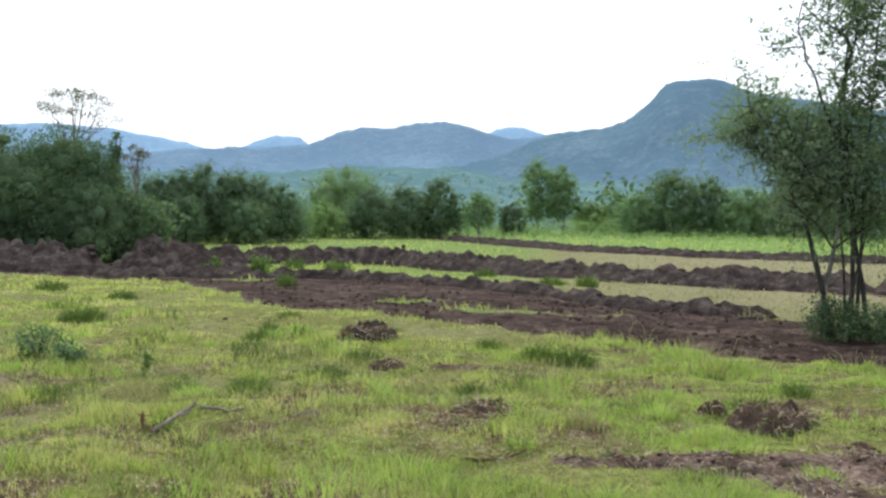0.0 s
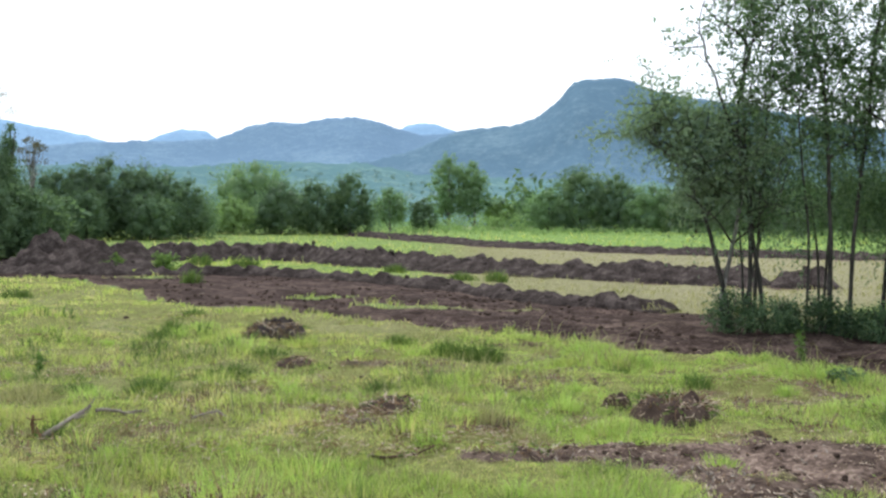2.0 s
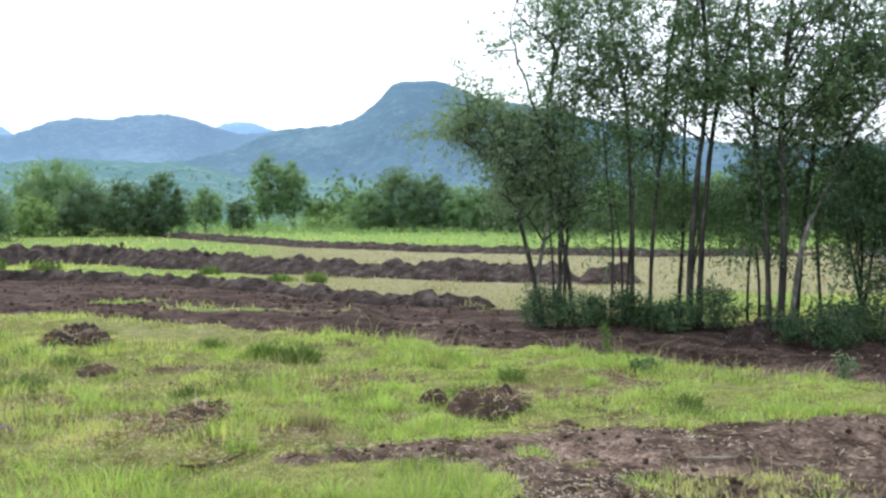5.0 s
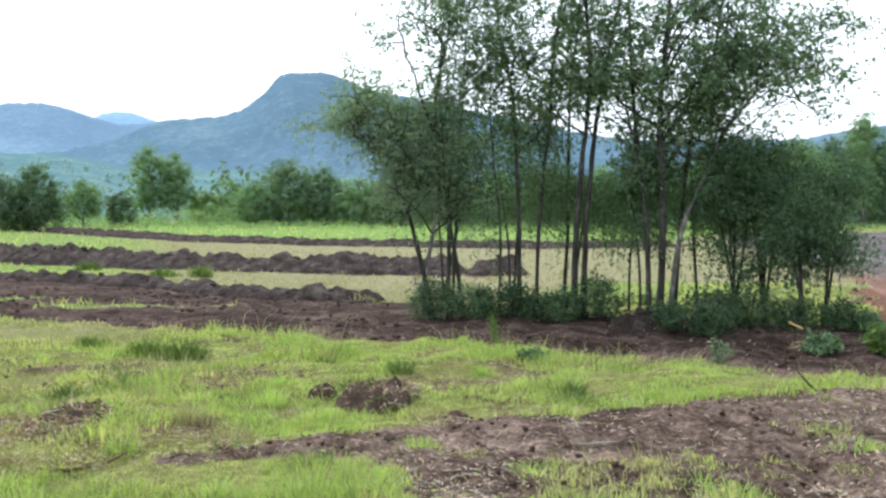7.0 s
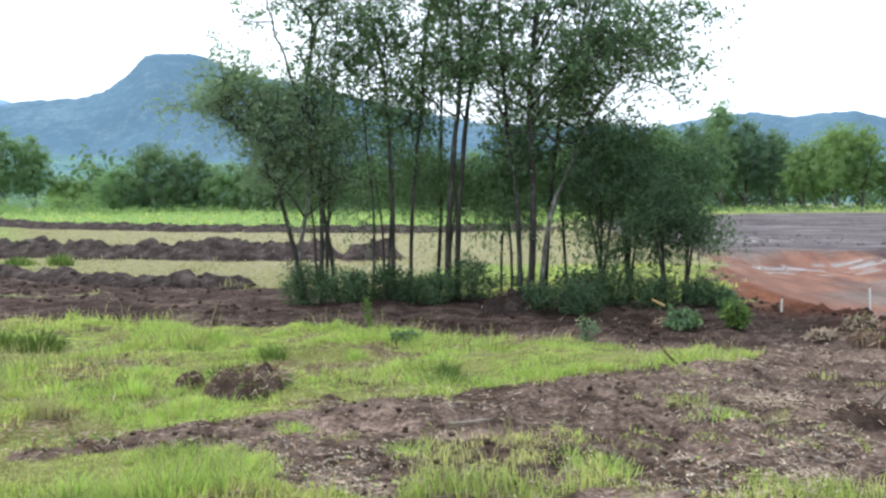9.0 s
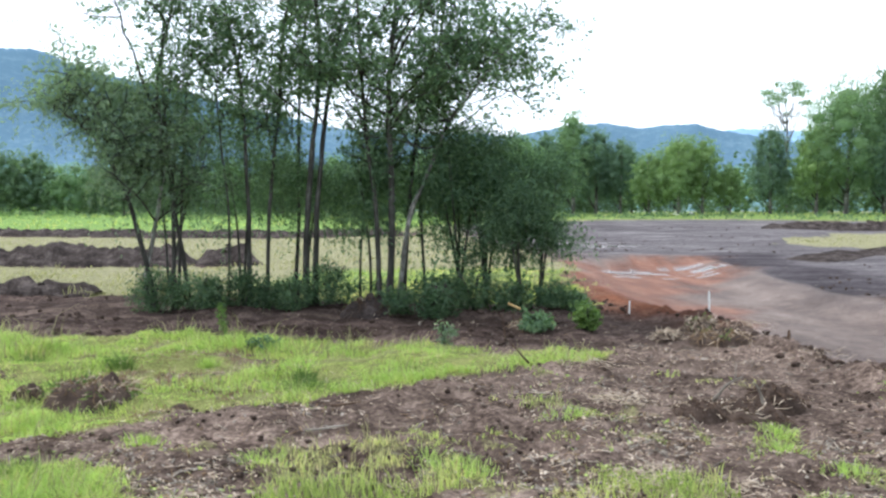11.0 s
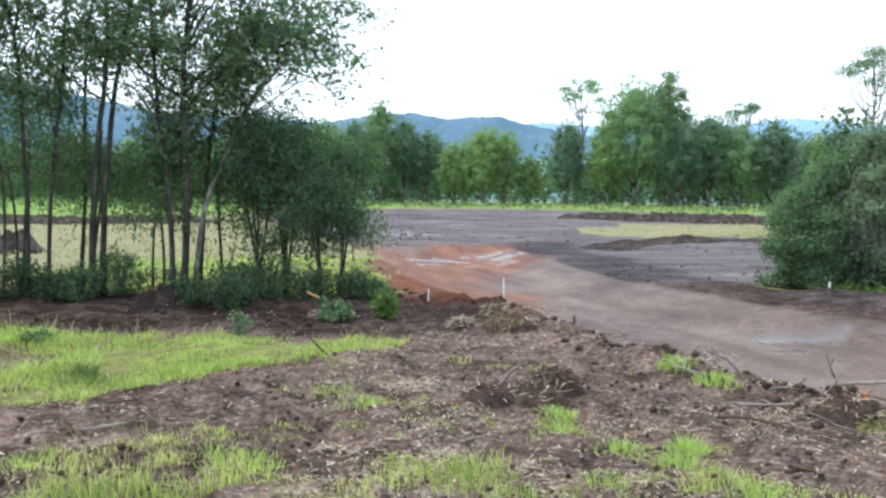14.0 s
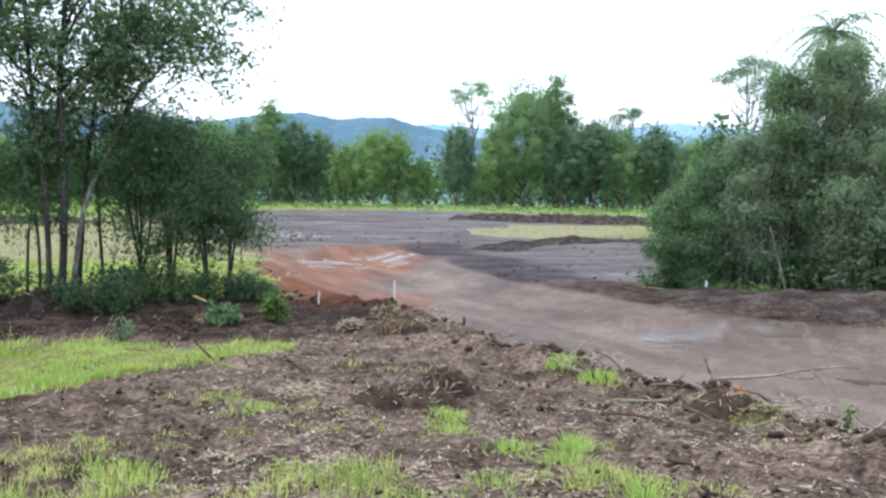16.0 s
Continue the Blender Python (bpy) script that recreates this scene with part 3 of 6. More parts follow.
    l.new(mix(n, l, maths(n, l, "ADD", sep.outputs["Blue"], wet.outputs["Fac"]), (0.02, 0.02, 0.02), (0.24, 0.24, 0.24)), p.inputs["Specular IOR Level"])
    b = n.new("ShaderNodeBump")
    b.inputs["Distance"].default_value = 0.09
    l.new(maths(n, l, "SUBTRACT", 0.8, wet.outputs["Fac"]), b.inputs["Strength"])
    l.new(blend, b.inputs["Height"])
    l.new(b.outputs[0], p.inputs["Normal"])
    return m


def build_ground():
    az = np.radians(np.concatenate([np.arange(-32, 92, 0.33), np.arange(94, 326, 3.0)]))
    rad = np.concatenate([0.6 * 1.025 ** np.arange(114), 9.8 * 1.012 ** np.arange(1, 94), 29.8 * 1.025 ** np.arange(1, 59), 124.8 * 1.12 ** np.arange(1, 33)])
    rr, aa = np.meshgrid(rad, az, indexing="ij")
    x, y = (rr * np.sin(aa)).ravel(), (rr * np.cos(aa)).ravel()
    cov = cover(x, y)
    z = land(x, y, cov)
    nr, na = rr.shape
    i, j = np.meshgrid(np.arange(nr - 1), np.arange(na), indexing="ij")
    k = (j + 1) % na
    q = np.stack([i * na + j, i * na + k, (i + 1) * na + k, (i + 1) * na + j], -1)[..., ::-1].reshape(-1, 4)
    v = np.concatenate([np.stack([x, y, z], 1), [[0, 0, z[:na].mean()]]])
    t = [[nr * na, m, (m + 1) % na] for m in range(na)]
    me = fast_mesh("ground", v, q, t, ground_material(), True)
    one = np.append
    col = np.stack([one(cov[0], 1), one(cov[1], 0), one(cov[2], 0), one(cov[3], 0)], 1).astype(np.float32)
    me.attributes.new("cover", "FLOAT_COLOR", "POINT").data.foreach_set("color", col.ravel())
    me.attributes.new("turned_shade", "FLOAT", "POINT").data.foreach_set("value", one(turned_shade(x, y), 0).astype(np.float32))
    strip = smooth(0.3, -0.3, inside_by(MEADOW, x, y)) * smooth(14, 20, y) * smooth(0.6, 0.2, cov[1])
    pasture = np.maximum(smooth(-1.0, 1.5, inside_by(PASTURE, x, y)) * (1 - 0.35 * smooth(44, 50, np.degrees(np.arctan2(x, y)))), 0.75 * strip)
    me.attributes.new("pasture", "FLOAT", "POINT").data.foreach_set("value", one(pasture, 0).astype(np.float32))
    # grey tone of the ploughed field, fading in 16 to 21 m out
    field_grey = smooth(-1.0, 2.5, inside_by(PLOUGHED, x, y) + 4 * fbm(x / 5, y / 5, 3, 87)) * smooth(16, 21, np.hypot(x, y))
    me.attributes.new("field_grey", "FLOAT", "POINT").data.foreach_set("value", one(field_grey, 0).astype(np.float32))
    me.attributes.new("wet", "FLOAT", "POINT").data.foreach_set("value", one(cov[4], 0).astype(np.float32))
    tagged(new("ground", me), "meadow and bare turned earth with a graded dirt track", "ground", kind="structure")


build_ground()


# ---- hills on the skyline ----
def hazy_hill_material(name, low, high):
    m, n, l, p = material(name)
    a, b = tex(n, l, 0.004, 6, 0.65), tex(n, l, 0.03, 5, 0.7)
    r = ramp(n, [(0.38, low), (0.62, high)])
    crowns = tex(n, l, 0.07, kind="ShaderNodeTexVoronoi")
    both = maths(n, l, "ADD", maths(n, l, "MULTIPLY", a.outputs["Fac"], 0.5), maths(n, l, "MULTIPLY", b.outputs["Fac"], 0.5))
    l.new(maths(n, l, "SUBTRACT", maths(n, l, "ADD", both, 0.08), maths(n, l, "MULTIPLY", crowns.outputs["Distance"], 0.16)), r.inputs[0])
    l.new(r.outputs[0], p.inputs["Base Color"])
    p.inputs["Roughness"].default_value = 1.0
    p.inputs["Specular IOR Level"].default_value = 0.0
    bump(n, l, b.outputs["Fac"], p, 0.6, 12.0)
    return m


def hill(name, label, crest, near, far, material, rough, seed, foot=-10.0, step=0.19, back=0.6, wood=0):
    """A wooded range: crest gives heading and rise in degrees as seen from the meadow."""
    c = np.array(crest, float)
    az = np.arange(c[0, 0], c[-1, 0] + step, step)
    el = np.interp(az, c[:, 0], c[:, 1])
    s = np.concatenate([np.linspace(0, 1, 34), 1 + np.array([0.15, 0.4, 1.0]) * back])
    aa, ss = np.meshgrid(np.radians(az), s)
    top = far * np.tan(np.radians(el))[None]
    r = near + (far - near) * ss
    x, y = r * np.sin(aa), r * np.cos(aa)
    rise = np.where(ss <= 1, 0.25 * ss + 0.75 * ss ** 2.2, 1 - (ss - 1) / back)
    gully = fbm(x / 420, y / 420, 5, seed)
    z = foot + (top + 1.7 - foot) * np.clip(rise + 0.5 * gully * np.sin(np.pi * np.clip(ss, 0, 1)), -0.1, 1.0)
    z = z + rough * (fbm(x / (rough * 3.5), y / (rough * 3.5), 3, seed + 5) + 0.7 * fbm(x / (rough * 1.1), y / (rough * 1.1), 2, seed + 6)) * np.clip(ss * 3, 0, 1)
    nr, na = aa.shape
    i, j = np.meshgrid(np.arange(nr - 1), np.arange(na - 1), indexing="ij")
    q = np.stack([i * na + j, i * na + j + 1, (i + 1) * na + j + 1, (i + 1) * na + j], -1)[..., ::-1].reshape(-1, 4)
    me = fast_mesh(name, np.stack([x.ravel(), y.ravel(), z.ravel()], 1), q, None, material, True)
    tagged(new(name, me), label, "hill", kind="structure")
    if wood:
        rng = np.random.default_rng(seed)
        i = rng.integers(0, na * 30, wood * 3)
        at = np.stack([x.ravel()[i], y.ravel()[i], z.ravel()[i]], 1)
        at = at[fbm(at[:, 0] / 90, at[:, 1] / 90, 3, seed + 7) > -0.06][:wood] + rng.normal(0, 4, (1, 3))
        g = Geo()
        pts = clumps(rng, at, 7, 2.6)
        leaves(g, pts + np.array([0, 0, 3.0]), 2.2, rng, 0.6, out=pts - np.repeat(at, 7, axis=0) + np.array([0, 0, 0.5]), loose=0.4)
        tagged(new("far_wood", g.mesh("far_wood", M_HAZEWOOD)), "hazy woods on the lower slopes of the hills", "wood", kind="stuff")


# distance haze is painted into these hill colours, bluer and paler farther off
H_FAR = hazy_hill_material("hill_far", (0.22, 0.34, 0.48), (0.27, 0.4, 0.53))
H_MID = hazy_hill_material("hill_mid", (0.14, 0.215, 0.3), (0.2, 0.29, 0.365))
H_PEAK = hazy_hill_material("hill_peak", (0.1, 0.164, 0.22), (0.17, 0.247, 0.292))
H_FOOT = hazy_hill_material("hill_foot", (0.105, 0.185, 0.195), (0.21, 0.31, 0.275))
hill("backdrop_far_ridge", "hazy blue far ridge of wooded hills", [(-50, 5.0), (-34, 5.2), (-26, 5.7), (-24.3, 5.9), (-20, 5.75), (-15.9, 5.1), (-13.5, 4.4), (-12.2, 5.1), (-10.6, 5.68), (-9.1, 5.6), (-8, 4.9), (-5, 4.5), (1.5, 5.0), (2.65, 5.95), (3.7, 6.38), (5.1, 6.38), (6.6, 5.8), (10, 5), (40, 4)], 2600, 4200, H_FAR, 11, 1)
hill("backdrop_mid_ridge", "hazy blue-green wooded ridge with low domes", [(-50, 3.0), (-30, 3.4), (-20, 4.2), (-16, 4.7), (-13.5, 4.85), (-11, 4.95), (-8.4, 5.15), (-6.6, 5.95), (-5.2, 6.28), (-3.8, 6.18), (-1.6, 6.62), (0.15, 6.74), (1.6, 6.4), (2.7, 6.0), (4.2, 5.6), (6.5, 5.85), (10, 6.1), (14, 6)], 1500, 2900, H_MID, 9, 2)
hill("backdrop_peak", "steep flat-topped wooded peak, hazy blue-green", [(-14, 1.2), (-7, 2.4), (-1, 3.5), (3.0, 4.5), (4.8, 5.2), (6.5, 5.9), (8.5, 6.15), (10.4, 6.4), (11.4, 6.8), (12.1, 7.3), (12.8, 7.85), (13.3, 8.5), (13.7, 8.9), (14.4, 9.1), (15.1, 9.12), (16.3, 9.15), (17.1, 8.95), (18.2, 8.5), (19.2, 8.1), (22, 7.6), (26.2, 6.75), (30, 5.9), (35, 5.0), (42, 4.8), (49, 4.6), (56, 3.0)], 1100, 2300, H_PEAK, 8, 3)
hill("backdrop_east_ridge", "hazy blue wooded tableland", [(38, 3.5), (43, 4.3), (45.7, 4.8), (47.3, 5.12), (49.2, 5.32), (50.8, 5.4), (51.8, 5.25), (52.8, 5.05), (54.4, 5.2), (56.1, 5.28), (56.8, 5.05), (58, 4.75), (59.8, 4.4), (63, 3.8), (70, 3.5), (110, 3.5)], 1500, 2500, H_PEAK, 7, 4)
hill("backdrop_far_east_ridge", "pale blue far tableland with haze in its colour", [(50, 3.5), (55, 4.6), (58.9, 4.92), (61, 4.7), (66, 4.5), (70, 4.7), (73.9, 5.1), (76, 4.85), (79, 4.6), (90, 4.6), (110, 4.0)], 2600, 4000, H_FAR, 9, 5)
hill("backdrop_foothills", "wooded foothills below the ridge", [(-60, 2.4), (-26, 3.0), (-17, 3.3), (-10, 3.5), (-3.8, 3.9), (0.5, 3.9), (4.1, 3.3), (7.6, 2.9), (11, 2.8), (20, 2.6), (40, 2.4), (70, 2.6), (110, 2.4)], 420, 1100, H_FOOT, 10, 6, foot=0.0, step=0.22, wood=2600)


# ---- heaps and rows of pushed-up earth ----
def windrow(name, label, line, width, heights, seed, lumps=0.5):
    """A lumpy ridge of earth along a line, with its foot below the ground."""
    c = np.array(line, float)
    seg = np.concatenate([[0], np.cumsum(np.hypot(*np.diff(c, axis=0).T))])
    s = np.arange(0, seg[-1], 0.16)
    px, py = np.interp(s, seg, c[:, 0]), np.interp(s, seg, c[:, 1])
    tx, ty = np.gradient(px), np.gradient(py)
    tl = np.hypot(tx, ty)
    nx, ny = -ty / tl, tx / tl
    u = np.linspace(-1, 1, 19)
    uu, ss = np.meshgrid(u, s)
    wide = width * (1 + 0.5 * fbm(ss / 1.6, ss * 0 + seed, 3, seed))
    wob = 0.5 * width * fbm(ss / 3.1, ss * 0 + seed + 9, 2, seed)
    x, y = px[:, None] + nx[:, None] * (uu * wide + wob), py[:, None] + ny[:, None] * (uu * wide + wob)
    h = np.interp(s, np.linspace(0, seg[-1], len(heights)), heights)[:, None]
    ends = smooth(0, width * 0.8, ss) * smooth(0, width * 0.8, seg[-1] - ss)
    body = (1 - np.abs(uu) ** 1.7) * ends
    z = h * body * (0.85 + 1.1 * lumps * fbm(x / 0.8, y / 0.8, 3, seed + 1) * 2) + lumps * 1.5 * h * body ** 0.5 * fbm(x / 0.3, y / 0.3, 3, seed + 2)
    base = land(x.ravel(), y.ravel()).reshape(x.shape)
    edge = np.minimum(body, 1)
    z = base + z - 0.12 * (edge < 0.05)
    ns, nu = x.shape
    i, j = np.meshgrid(np.arange(ns - 1), np.arange(nu - 1), indexing="ij")
    q = np.stack([i * nu + j, i * nu + j + 1, (i + 1) * nu + j + 1, (i + 1) * nu + j], -1)[..., ::-1].reshape(-1, 4)
    rng = np.random.default_rng(seed)
    mid = len(s) // 2
    place = np.array([px[mid], py[mid], ground_z(px[mid], py[mid])])
    top = thing(name, place, label, "earth bank", "rows of pushed-up earth")
    part("ridge", fast_mesh("ridge", np.stack([x.ravel(), y.ravel(), z.ravel()], 1) - place, q, None, M_SOIL, False), top)
    for k in range(min(int(seg[-1] * 0.9), 34)):
        a, c = rng.integers(3, ns - 3), rng.integers(4, nu - 4)
        size = min(heights) * rng.uniform(0.08, 0.2) + 0.02
        part("clod", clod_mesh(rng, size), top).location = np.array([x[a, c], y[a, c], z[a, c] + size * 0.25]) - place
    return top


def clod_shape(rng, size):
    """A lump of earth with an uneven face."""
    bm = bmesh.new()
    bmesh.ops.create_icosphere(bm, subdivisions=2, radius=1)
    v = np.array([p.co for p in bm.verts])
    f = np.array([[p.index for p in face.verts] for face in bm.faces])
    bm.free()
    o = rng.uniform(0, 50)
    v = v * (1 + 1.1 * fbm(v[:, 0] * 1.4 + o, v[:, 1] * 1.4 + v[:, 2] * 1.9 + o, 3, 8))[:, None]
    return v * size * np.array([rng.uniform(0.8, 1.4), rng.uniform(0.8, 1.4), 0.7]), f


def clod_mesh(rng, size, mat=M_SOIL):
    v, f = clod_shape(rng, size)
    return Geo().add(v, None, f).mesh("clod", mat)


windrow("earth_bank", "long lumpy row of dark pushed-up earth across the field", ROW_NEAR[1:], 1.35, [0.75, 0.85, 0.8, 0.7, 0.65, 0.55, 0.6, 0.5], 31)
windrow("earth_bank", "low dark row of earth along the far field", ROW_FAR, 1.3, [0.35, 0.45, 0.4, 0.4, 0.4, 0.4], 32, 0.4)
windrow("earth_bank", "high heap of dark earth overgrown with weeds", [(-26, 38), (-17.5, 35.8), (-13.2, 35.5)], 2.3, [1.1, 1.2, 1.25, 1.2, 0.9], 33, 0.6)
windrow("earth_bank", "broken heap of dark earth with grass growing on it", [(-13.5, 36.2), (-10.5, 35.2), (-7.2, 34.6)], 1.7, [0.8, 1.0, 1.05, 0.9, 0.5], 34, 0.7)
windrow("earth_bank", "low ragged edge of dark earth beside the track of bare soil", [(-16, 33.6), (-9.5, 31.4), (-4.7, 32.0), (-0.6, 29.4), (2.6, 24.7), (4.1, 20.7), (6.6, 18.0)], 0.45, [0.25, 0.3, 0.3, 0.25, 0.22, 0.3, 0.3], 35, 0.8)
windrow("earth_bank", "heap of dark earth at the end of the row", [(12.3, 26.2), (14.4, 25.4)], 0.9, [0.55, 0.5], 36)
windrow("earth_bank", "low bank of dark ploughed earth in the far field", [(53, 31), (57, 25), (59.5, 18), (60.5, 8)], 1.5, [0.3, 0.6, 0.45, 0.6], 37)
windrow("earth_bank", "low ridge of grey ploughed earth beyond the track", [(29, 15.5), (35, 14.5), (42, 10.5), (48, 7)], 1.2, [0.1, 0.14, 0.1, 0.12], 38, 0.9)
windrow("earth_bank", "crumbling earth bank beside the dirt track", [(18.2, 5.6), (17.5, 3.7), (17.2, 1.8), (17.0, -0.5), (16.8, -4)], 1.5, [0.08, 0.22, 0.36, 0.46, 0.46], 39, 0.22)


# ---- trees ----
GROVE_AZ = radians(33)
SIDE, DEEP = np.array([math.cos(GROVE_AZ), -math.sin(GROVE_AZ), 0]), np.array([math.sin(GROVE_AZ), math.cos(GROVE_AZ), 0])


def limb_path(rng, start, way, length, n=7, lift=0.25, wander=0.12):
    pts, p, d = [np.array(start, float)], np.array(start, float), np.array(way, float)
    for k in range(n - 1):
        d = d + rng.normal(0, wander, 3) + np.array([0, 0, lift / n])
        d /= np.linalg.norm(d)
        p = p + d * length / (n - 1)
        pts.append(p)
    return np.array(pts)


def grove_tree(x, y, ctrl, r0, label, seed, bark=None, limbs=9, first=0.45, reach=1.0, per=40, sparse=0.95, leaf=0.04, leaf_mat=None, hang=0, rise=(0.5, 1.5), crook=0.16, limb_r=0.012, arms=()):
    """A slender tree: trunk, limbs, and a loose crown of leaf clumps. ctrl: (sideways, depth, height) of the trunk."""
    rng = np.random.default_rng(seed)
    z0 = ground_z(x, y)
    top = thing("tree", (x, y, z0), label, "tree", "trees of the grove")
    path = spline([(0, 0, -0.12)] + [SIDE * a + DEEP * b + np.array([0, 0, h]) for a, b, h in ctrl], 26)
    path = np.array([p if isinstance(p, np.ndarray) else np.array(p) for p in path])
    path += np.stack([0.2 * fbm(path[:, 2] * 0.9 + seed, path[:, 2] * 0, 3, seed), 0.2 * fbm(path[:, 2] * 0.9, path[:, 2] * 0 + seed, 3, seed + 1), path[:, 2] * 0], 1) * np.linspace(0, 1, 26)[:, None]
    rad = 0.56 * r0 * np.linspace(1, 0.16, 26) ** 0.8 * (1 + 0.18 * fbm(np.arange(26) / 2.5 + seed, np.zeros(26), 2, seed))
    rad[0] *= 1.45
    rad[1] *= 1.15
    g = Geo()
    tube(g, path, rad, 9, rng, 0.06)
    bark = bark or M_BARK
    part("trunk", g.mesh("trunk", bark, True), top, "pale blotched bark" if bark is M_PALEBARK else "")
    crown = Geo()
    cents = []
    for k in range(limbs):
        f = first + (0.97 - first) * (k + rng.uniform(0, 0.8)) / limbs
        i = min(int(f * 25), 24)
        a = rng.uniform(0, 2 * np.pi)
        way = np.array([math.cos(a), math.sin(a), rng.uniform(*rise)])
        way /= np.linalg.norm(way)
        ln = reach * rng.uniform(0.8, 1.6) * (1.2 - 0.5 * f)
        lp = limb_path(rng, path[i], way, ln, 8, 0.2, crook)
        lg = Geo()
        tube(lg, lp, np.linspace(max(rad[i] * 0.6, limb_r), limb_r * 0.5, len(lp)), 6)
        tips, twigs = [lp[-1], lp[-2], lp[-3]], []
        for _ in range(6):
            w = rng.normal(0, 1, 3) * np.array([1, 1, 0.7]) + np.array([0, 0, 0.3])
            tp = limb_path(rng, lp[rng.integers(2, len(lp))], w / np.linalg.norm(w), reach * rng.uniform(0.3, 0.7), 5, 0.1, 0.22)
            tg = Geo()
            tube(tg, tp, np.linspace(limb_r * 0.8, limb_r * 0.35, 5), 4)
            twigs.append(tg)
            tips += [tp[-1], tp[-2]]
        limb = part("limb", lg.mesh("limb", M_BARK, True), top)
        for tg in twigs:
            part("twig", tg.mesh("twig", M_BARK, True), limb)
        cents += [t for t in tips if rng.uniform() < 0.85 * sparse]
    for arm, width in arms:
        ap = spline([SIDE * a + DEEP * b + np.array([0, 0, h]) for a, b, h in arm], 16)
        ag = Geo()
        tube(ag, ap, np.linspace(width, width * 0.35, 16), 6, rng, 0.08)
        limb = part("limb", ag.mesh("limb", bark, True), top)
        for _ in range(9):
            w = rng.normal(0, 1, 3) * np.array([1, 1, 0.6]) + np.array([0, 0, 0.3])
            tp = limb_path(rng, ap[rng.integers(6, 16)], w / np.linalg.norm(w), rng.uniform(0.2, 0.5), 5, 0.1, 0.3)
            tg = Geo()
            tube(tg, tp, np.linspace(width * 0.32, 0.003, 5), 4)
            part("twig", tg.mesh("twig", bark, True), limb)
            cents += [tp[-1], tp[-2]]
    cents += [path[-1], path[-2]]
    cents = np.array(cents)
    knots = clumps(rng, cents, max(per // 6, 2), 0.17)
    leaves(crown, clumps(rng, knots, 6, 0.05), leaf, rng, 0.45)
    if hang:
        strands(crown, rng, cents[rng.integers(0, len(cents), hang)] + rng.normal(0, 0.15, (hang, 3)), 0.9, 14, leaf * 1.1)
    part("crown", crown.mesh("crown", leaf_mat or M_GROVE), top, "loose dark green leaves with sky between them")
    return top


GL = "slender dark-barked tree with a loose leafy crown"
grove_tree(6.40, 14.9, [(-0.3, 0, 1.3), (-0.68, 0.1, 2.3), (-1.15, 0.1, 3.0), (-1.8, 0, 3.5)], 0.085, "leaning tree with a drooping grey-green crown", 101, limbs=24, first=0.42, reach=1.05, per=40, leaf_mat=M_GREYLEAF, hang=160)
grove_tree(6.25, 14.95, [(-0.05, 0.1, 0.6), (0.1, 0.2, 1.4), (0.25, 0.2, 2.6), (0.1, 0.3, 3.7)], 0.1, "pale-trunked tree with grey-green leaves", 102, M_PALEBARK, limbs=11, first=0.5, per=26, leaf_mat=M_GREYLEAF, hang=120)
grove_tree(6.65, 14.85, [(0.02, 0, 1.2), (-0.05, 0, 2.6), (-0.25, 0, 3.6), (-0.22, 0.1, 4.3), (-0.1, 0.1, 4.85), (-0.35, 0, 5.2), (-0.7, 0, 5.45), (-0.9, 0, 5.7)], 0.07, "crooked, nearly bare grey tree with knotted branches", 103, M_BARK, limbs=4, first=0.72, reach=0.6, per=8, sparse=0.7, crook=0.3, limb_r=0.01,
           arms=[([(-0.25, 0, 3.35), (-0.5, 0, 4.0), (-0.62, 0, 4.45), (-0.78, 0, 4.75), (-0.8, 0, 5.0), (-0.9, 0, 5.25), (-0.87, 0, 5.6), (-0.7, 0, 6.1)], 0.026), ([(-0.8, 0, 4.98), (-1.1, 0, 4.97), (-1.35, 0, 5.0), (-1.62, 0, 5.1)], 0.013), ([(-0.16, 0.1, 4.6), (0.0, 0.1, 5.1), (-0.05, 0.1, 5.7), (0.1, 0.1, 6.3)], 0.02)])
grove_tree(6.95, 14.75, [(-0.15, 0, 0.9), (-0.3, 0, 1.8), (-0.4, 0, 3.1), (-0.5, 0.2, 4.6), (-0.35, 0.2, 6.0)], 0.075, GL, 104, hang=60, first=0.4)
grove_tree(6.9, 15.2, [(0.05, 0, 1.5), (0.15, 0, 3.0), (0.2, 0.1, 4.5), (0.4, 0.2, 6.4)], 0.06, GL, 105, hang=100, first=0.4)
grove_tree(7.5, 14.5, [(0.03, 0, 1.8), (-0.2, 0, 3.8), (-0.15, 0, 6.0)], 0.045, "thin dark sapling with few branches", 106, limbs=7, first=0.55)
grove_tree(7.8, 14.3, [(0, 0, 1.6), (-0.1, 0, 3.7), (-0.35, 0.1, 5.2), (-0.4, 0, 6.7)], 0.08, GL, 107, hang=100, first=0.4)
grove_tree(8.1, 14.2, [(0.05, 0, 1.6), (0.2, 0, 3.2), (0.4, 0, 5.2), (0.5, 0.2, 6.9)], 0.075, GL, 108, hang=100, first=0.4)
grove_tree(8.5, 13.55, [(0.03, 0, 1.7), (0.2, 0, 3.7), (0.2, 0, 5.8), (0.3, 0.2, 7.4)], 0.11, "tall dark-trunked tree with a high leafy crown", 109, limbs=12, hang=70)
grove_tree(8.66, 13.5, [(0.05, 0, 1.9), (0.3, 0.1, 3.9), (0.6, 0.1, 5.8), (0.8, 0.1, 7.2)], 0.1, GL, 110, hang=100, first=0.4, limbs=12)
grove_tree(8.9, 14.6, [(0.1, 0, 1.9), (0.1, 0.1, 3.9), (0.3, 0.1, 5.8), (0.3, 0.1, 7.0)], 0.07, GL, 111, limbs=11, hang=90)
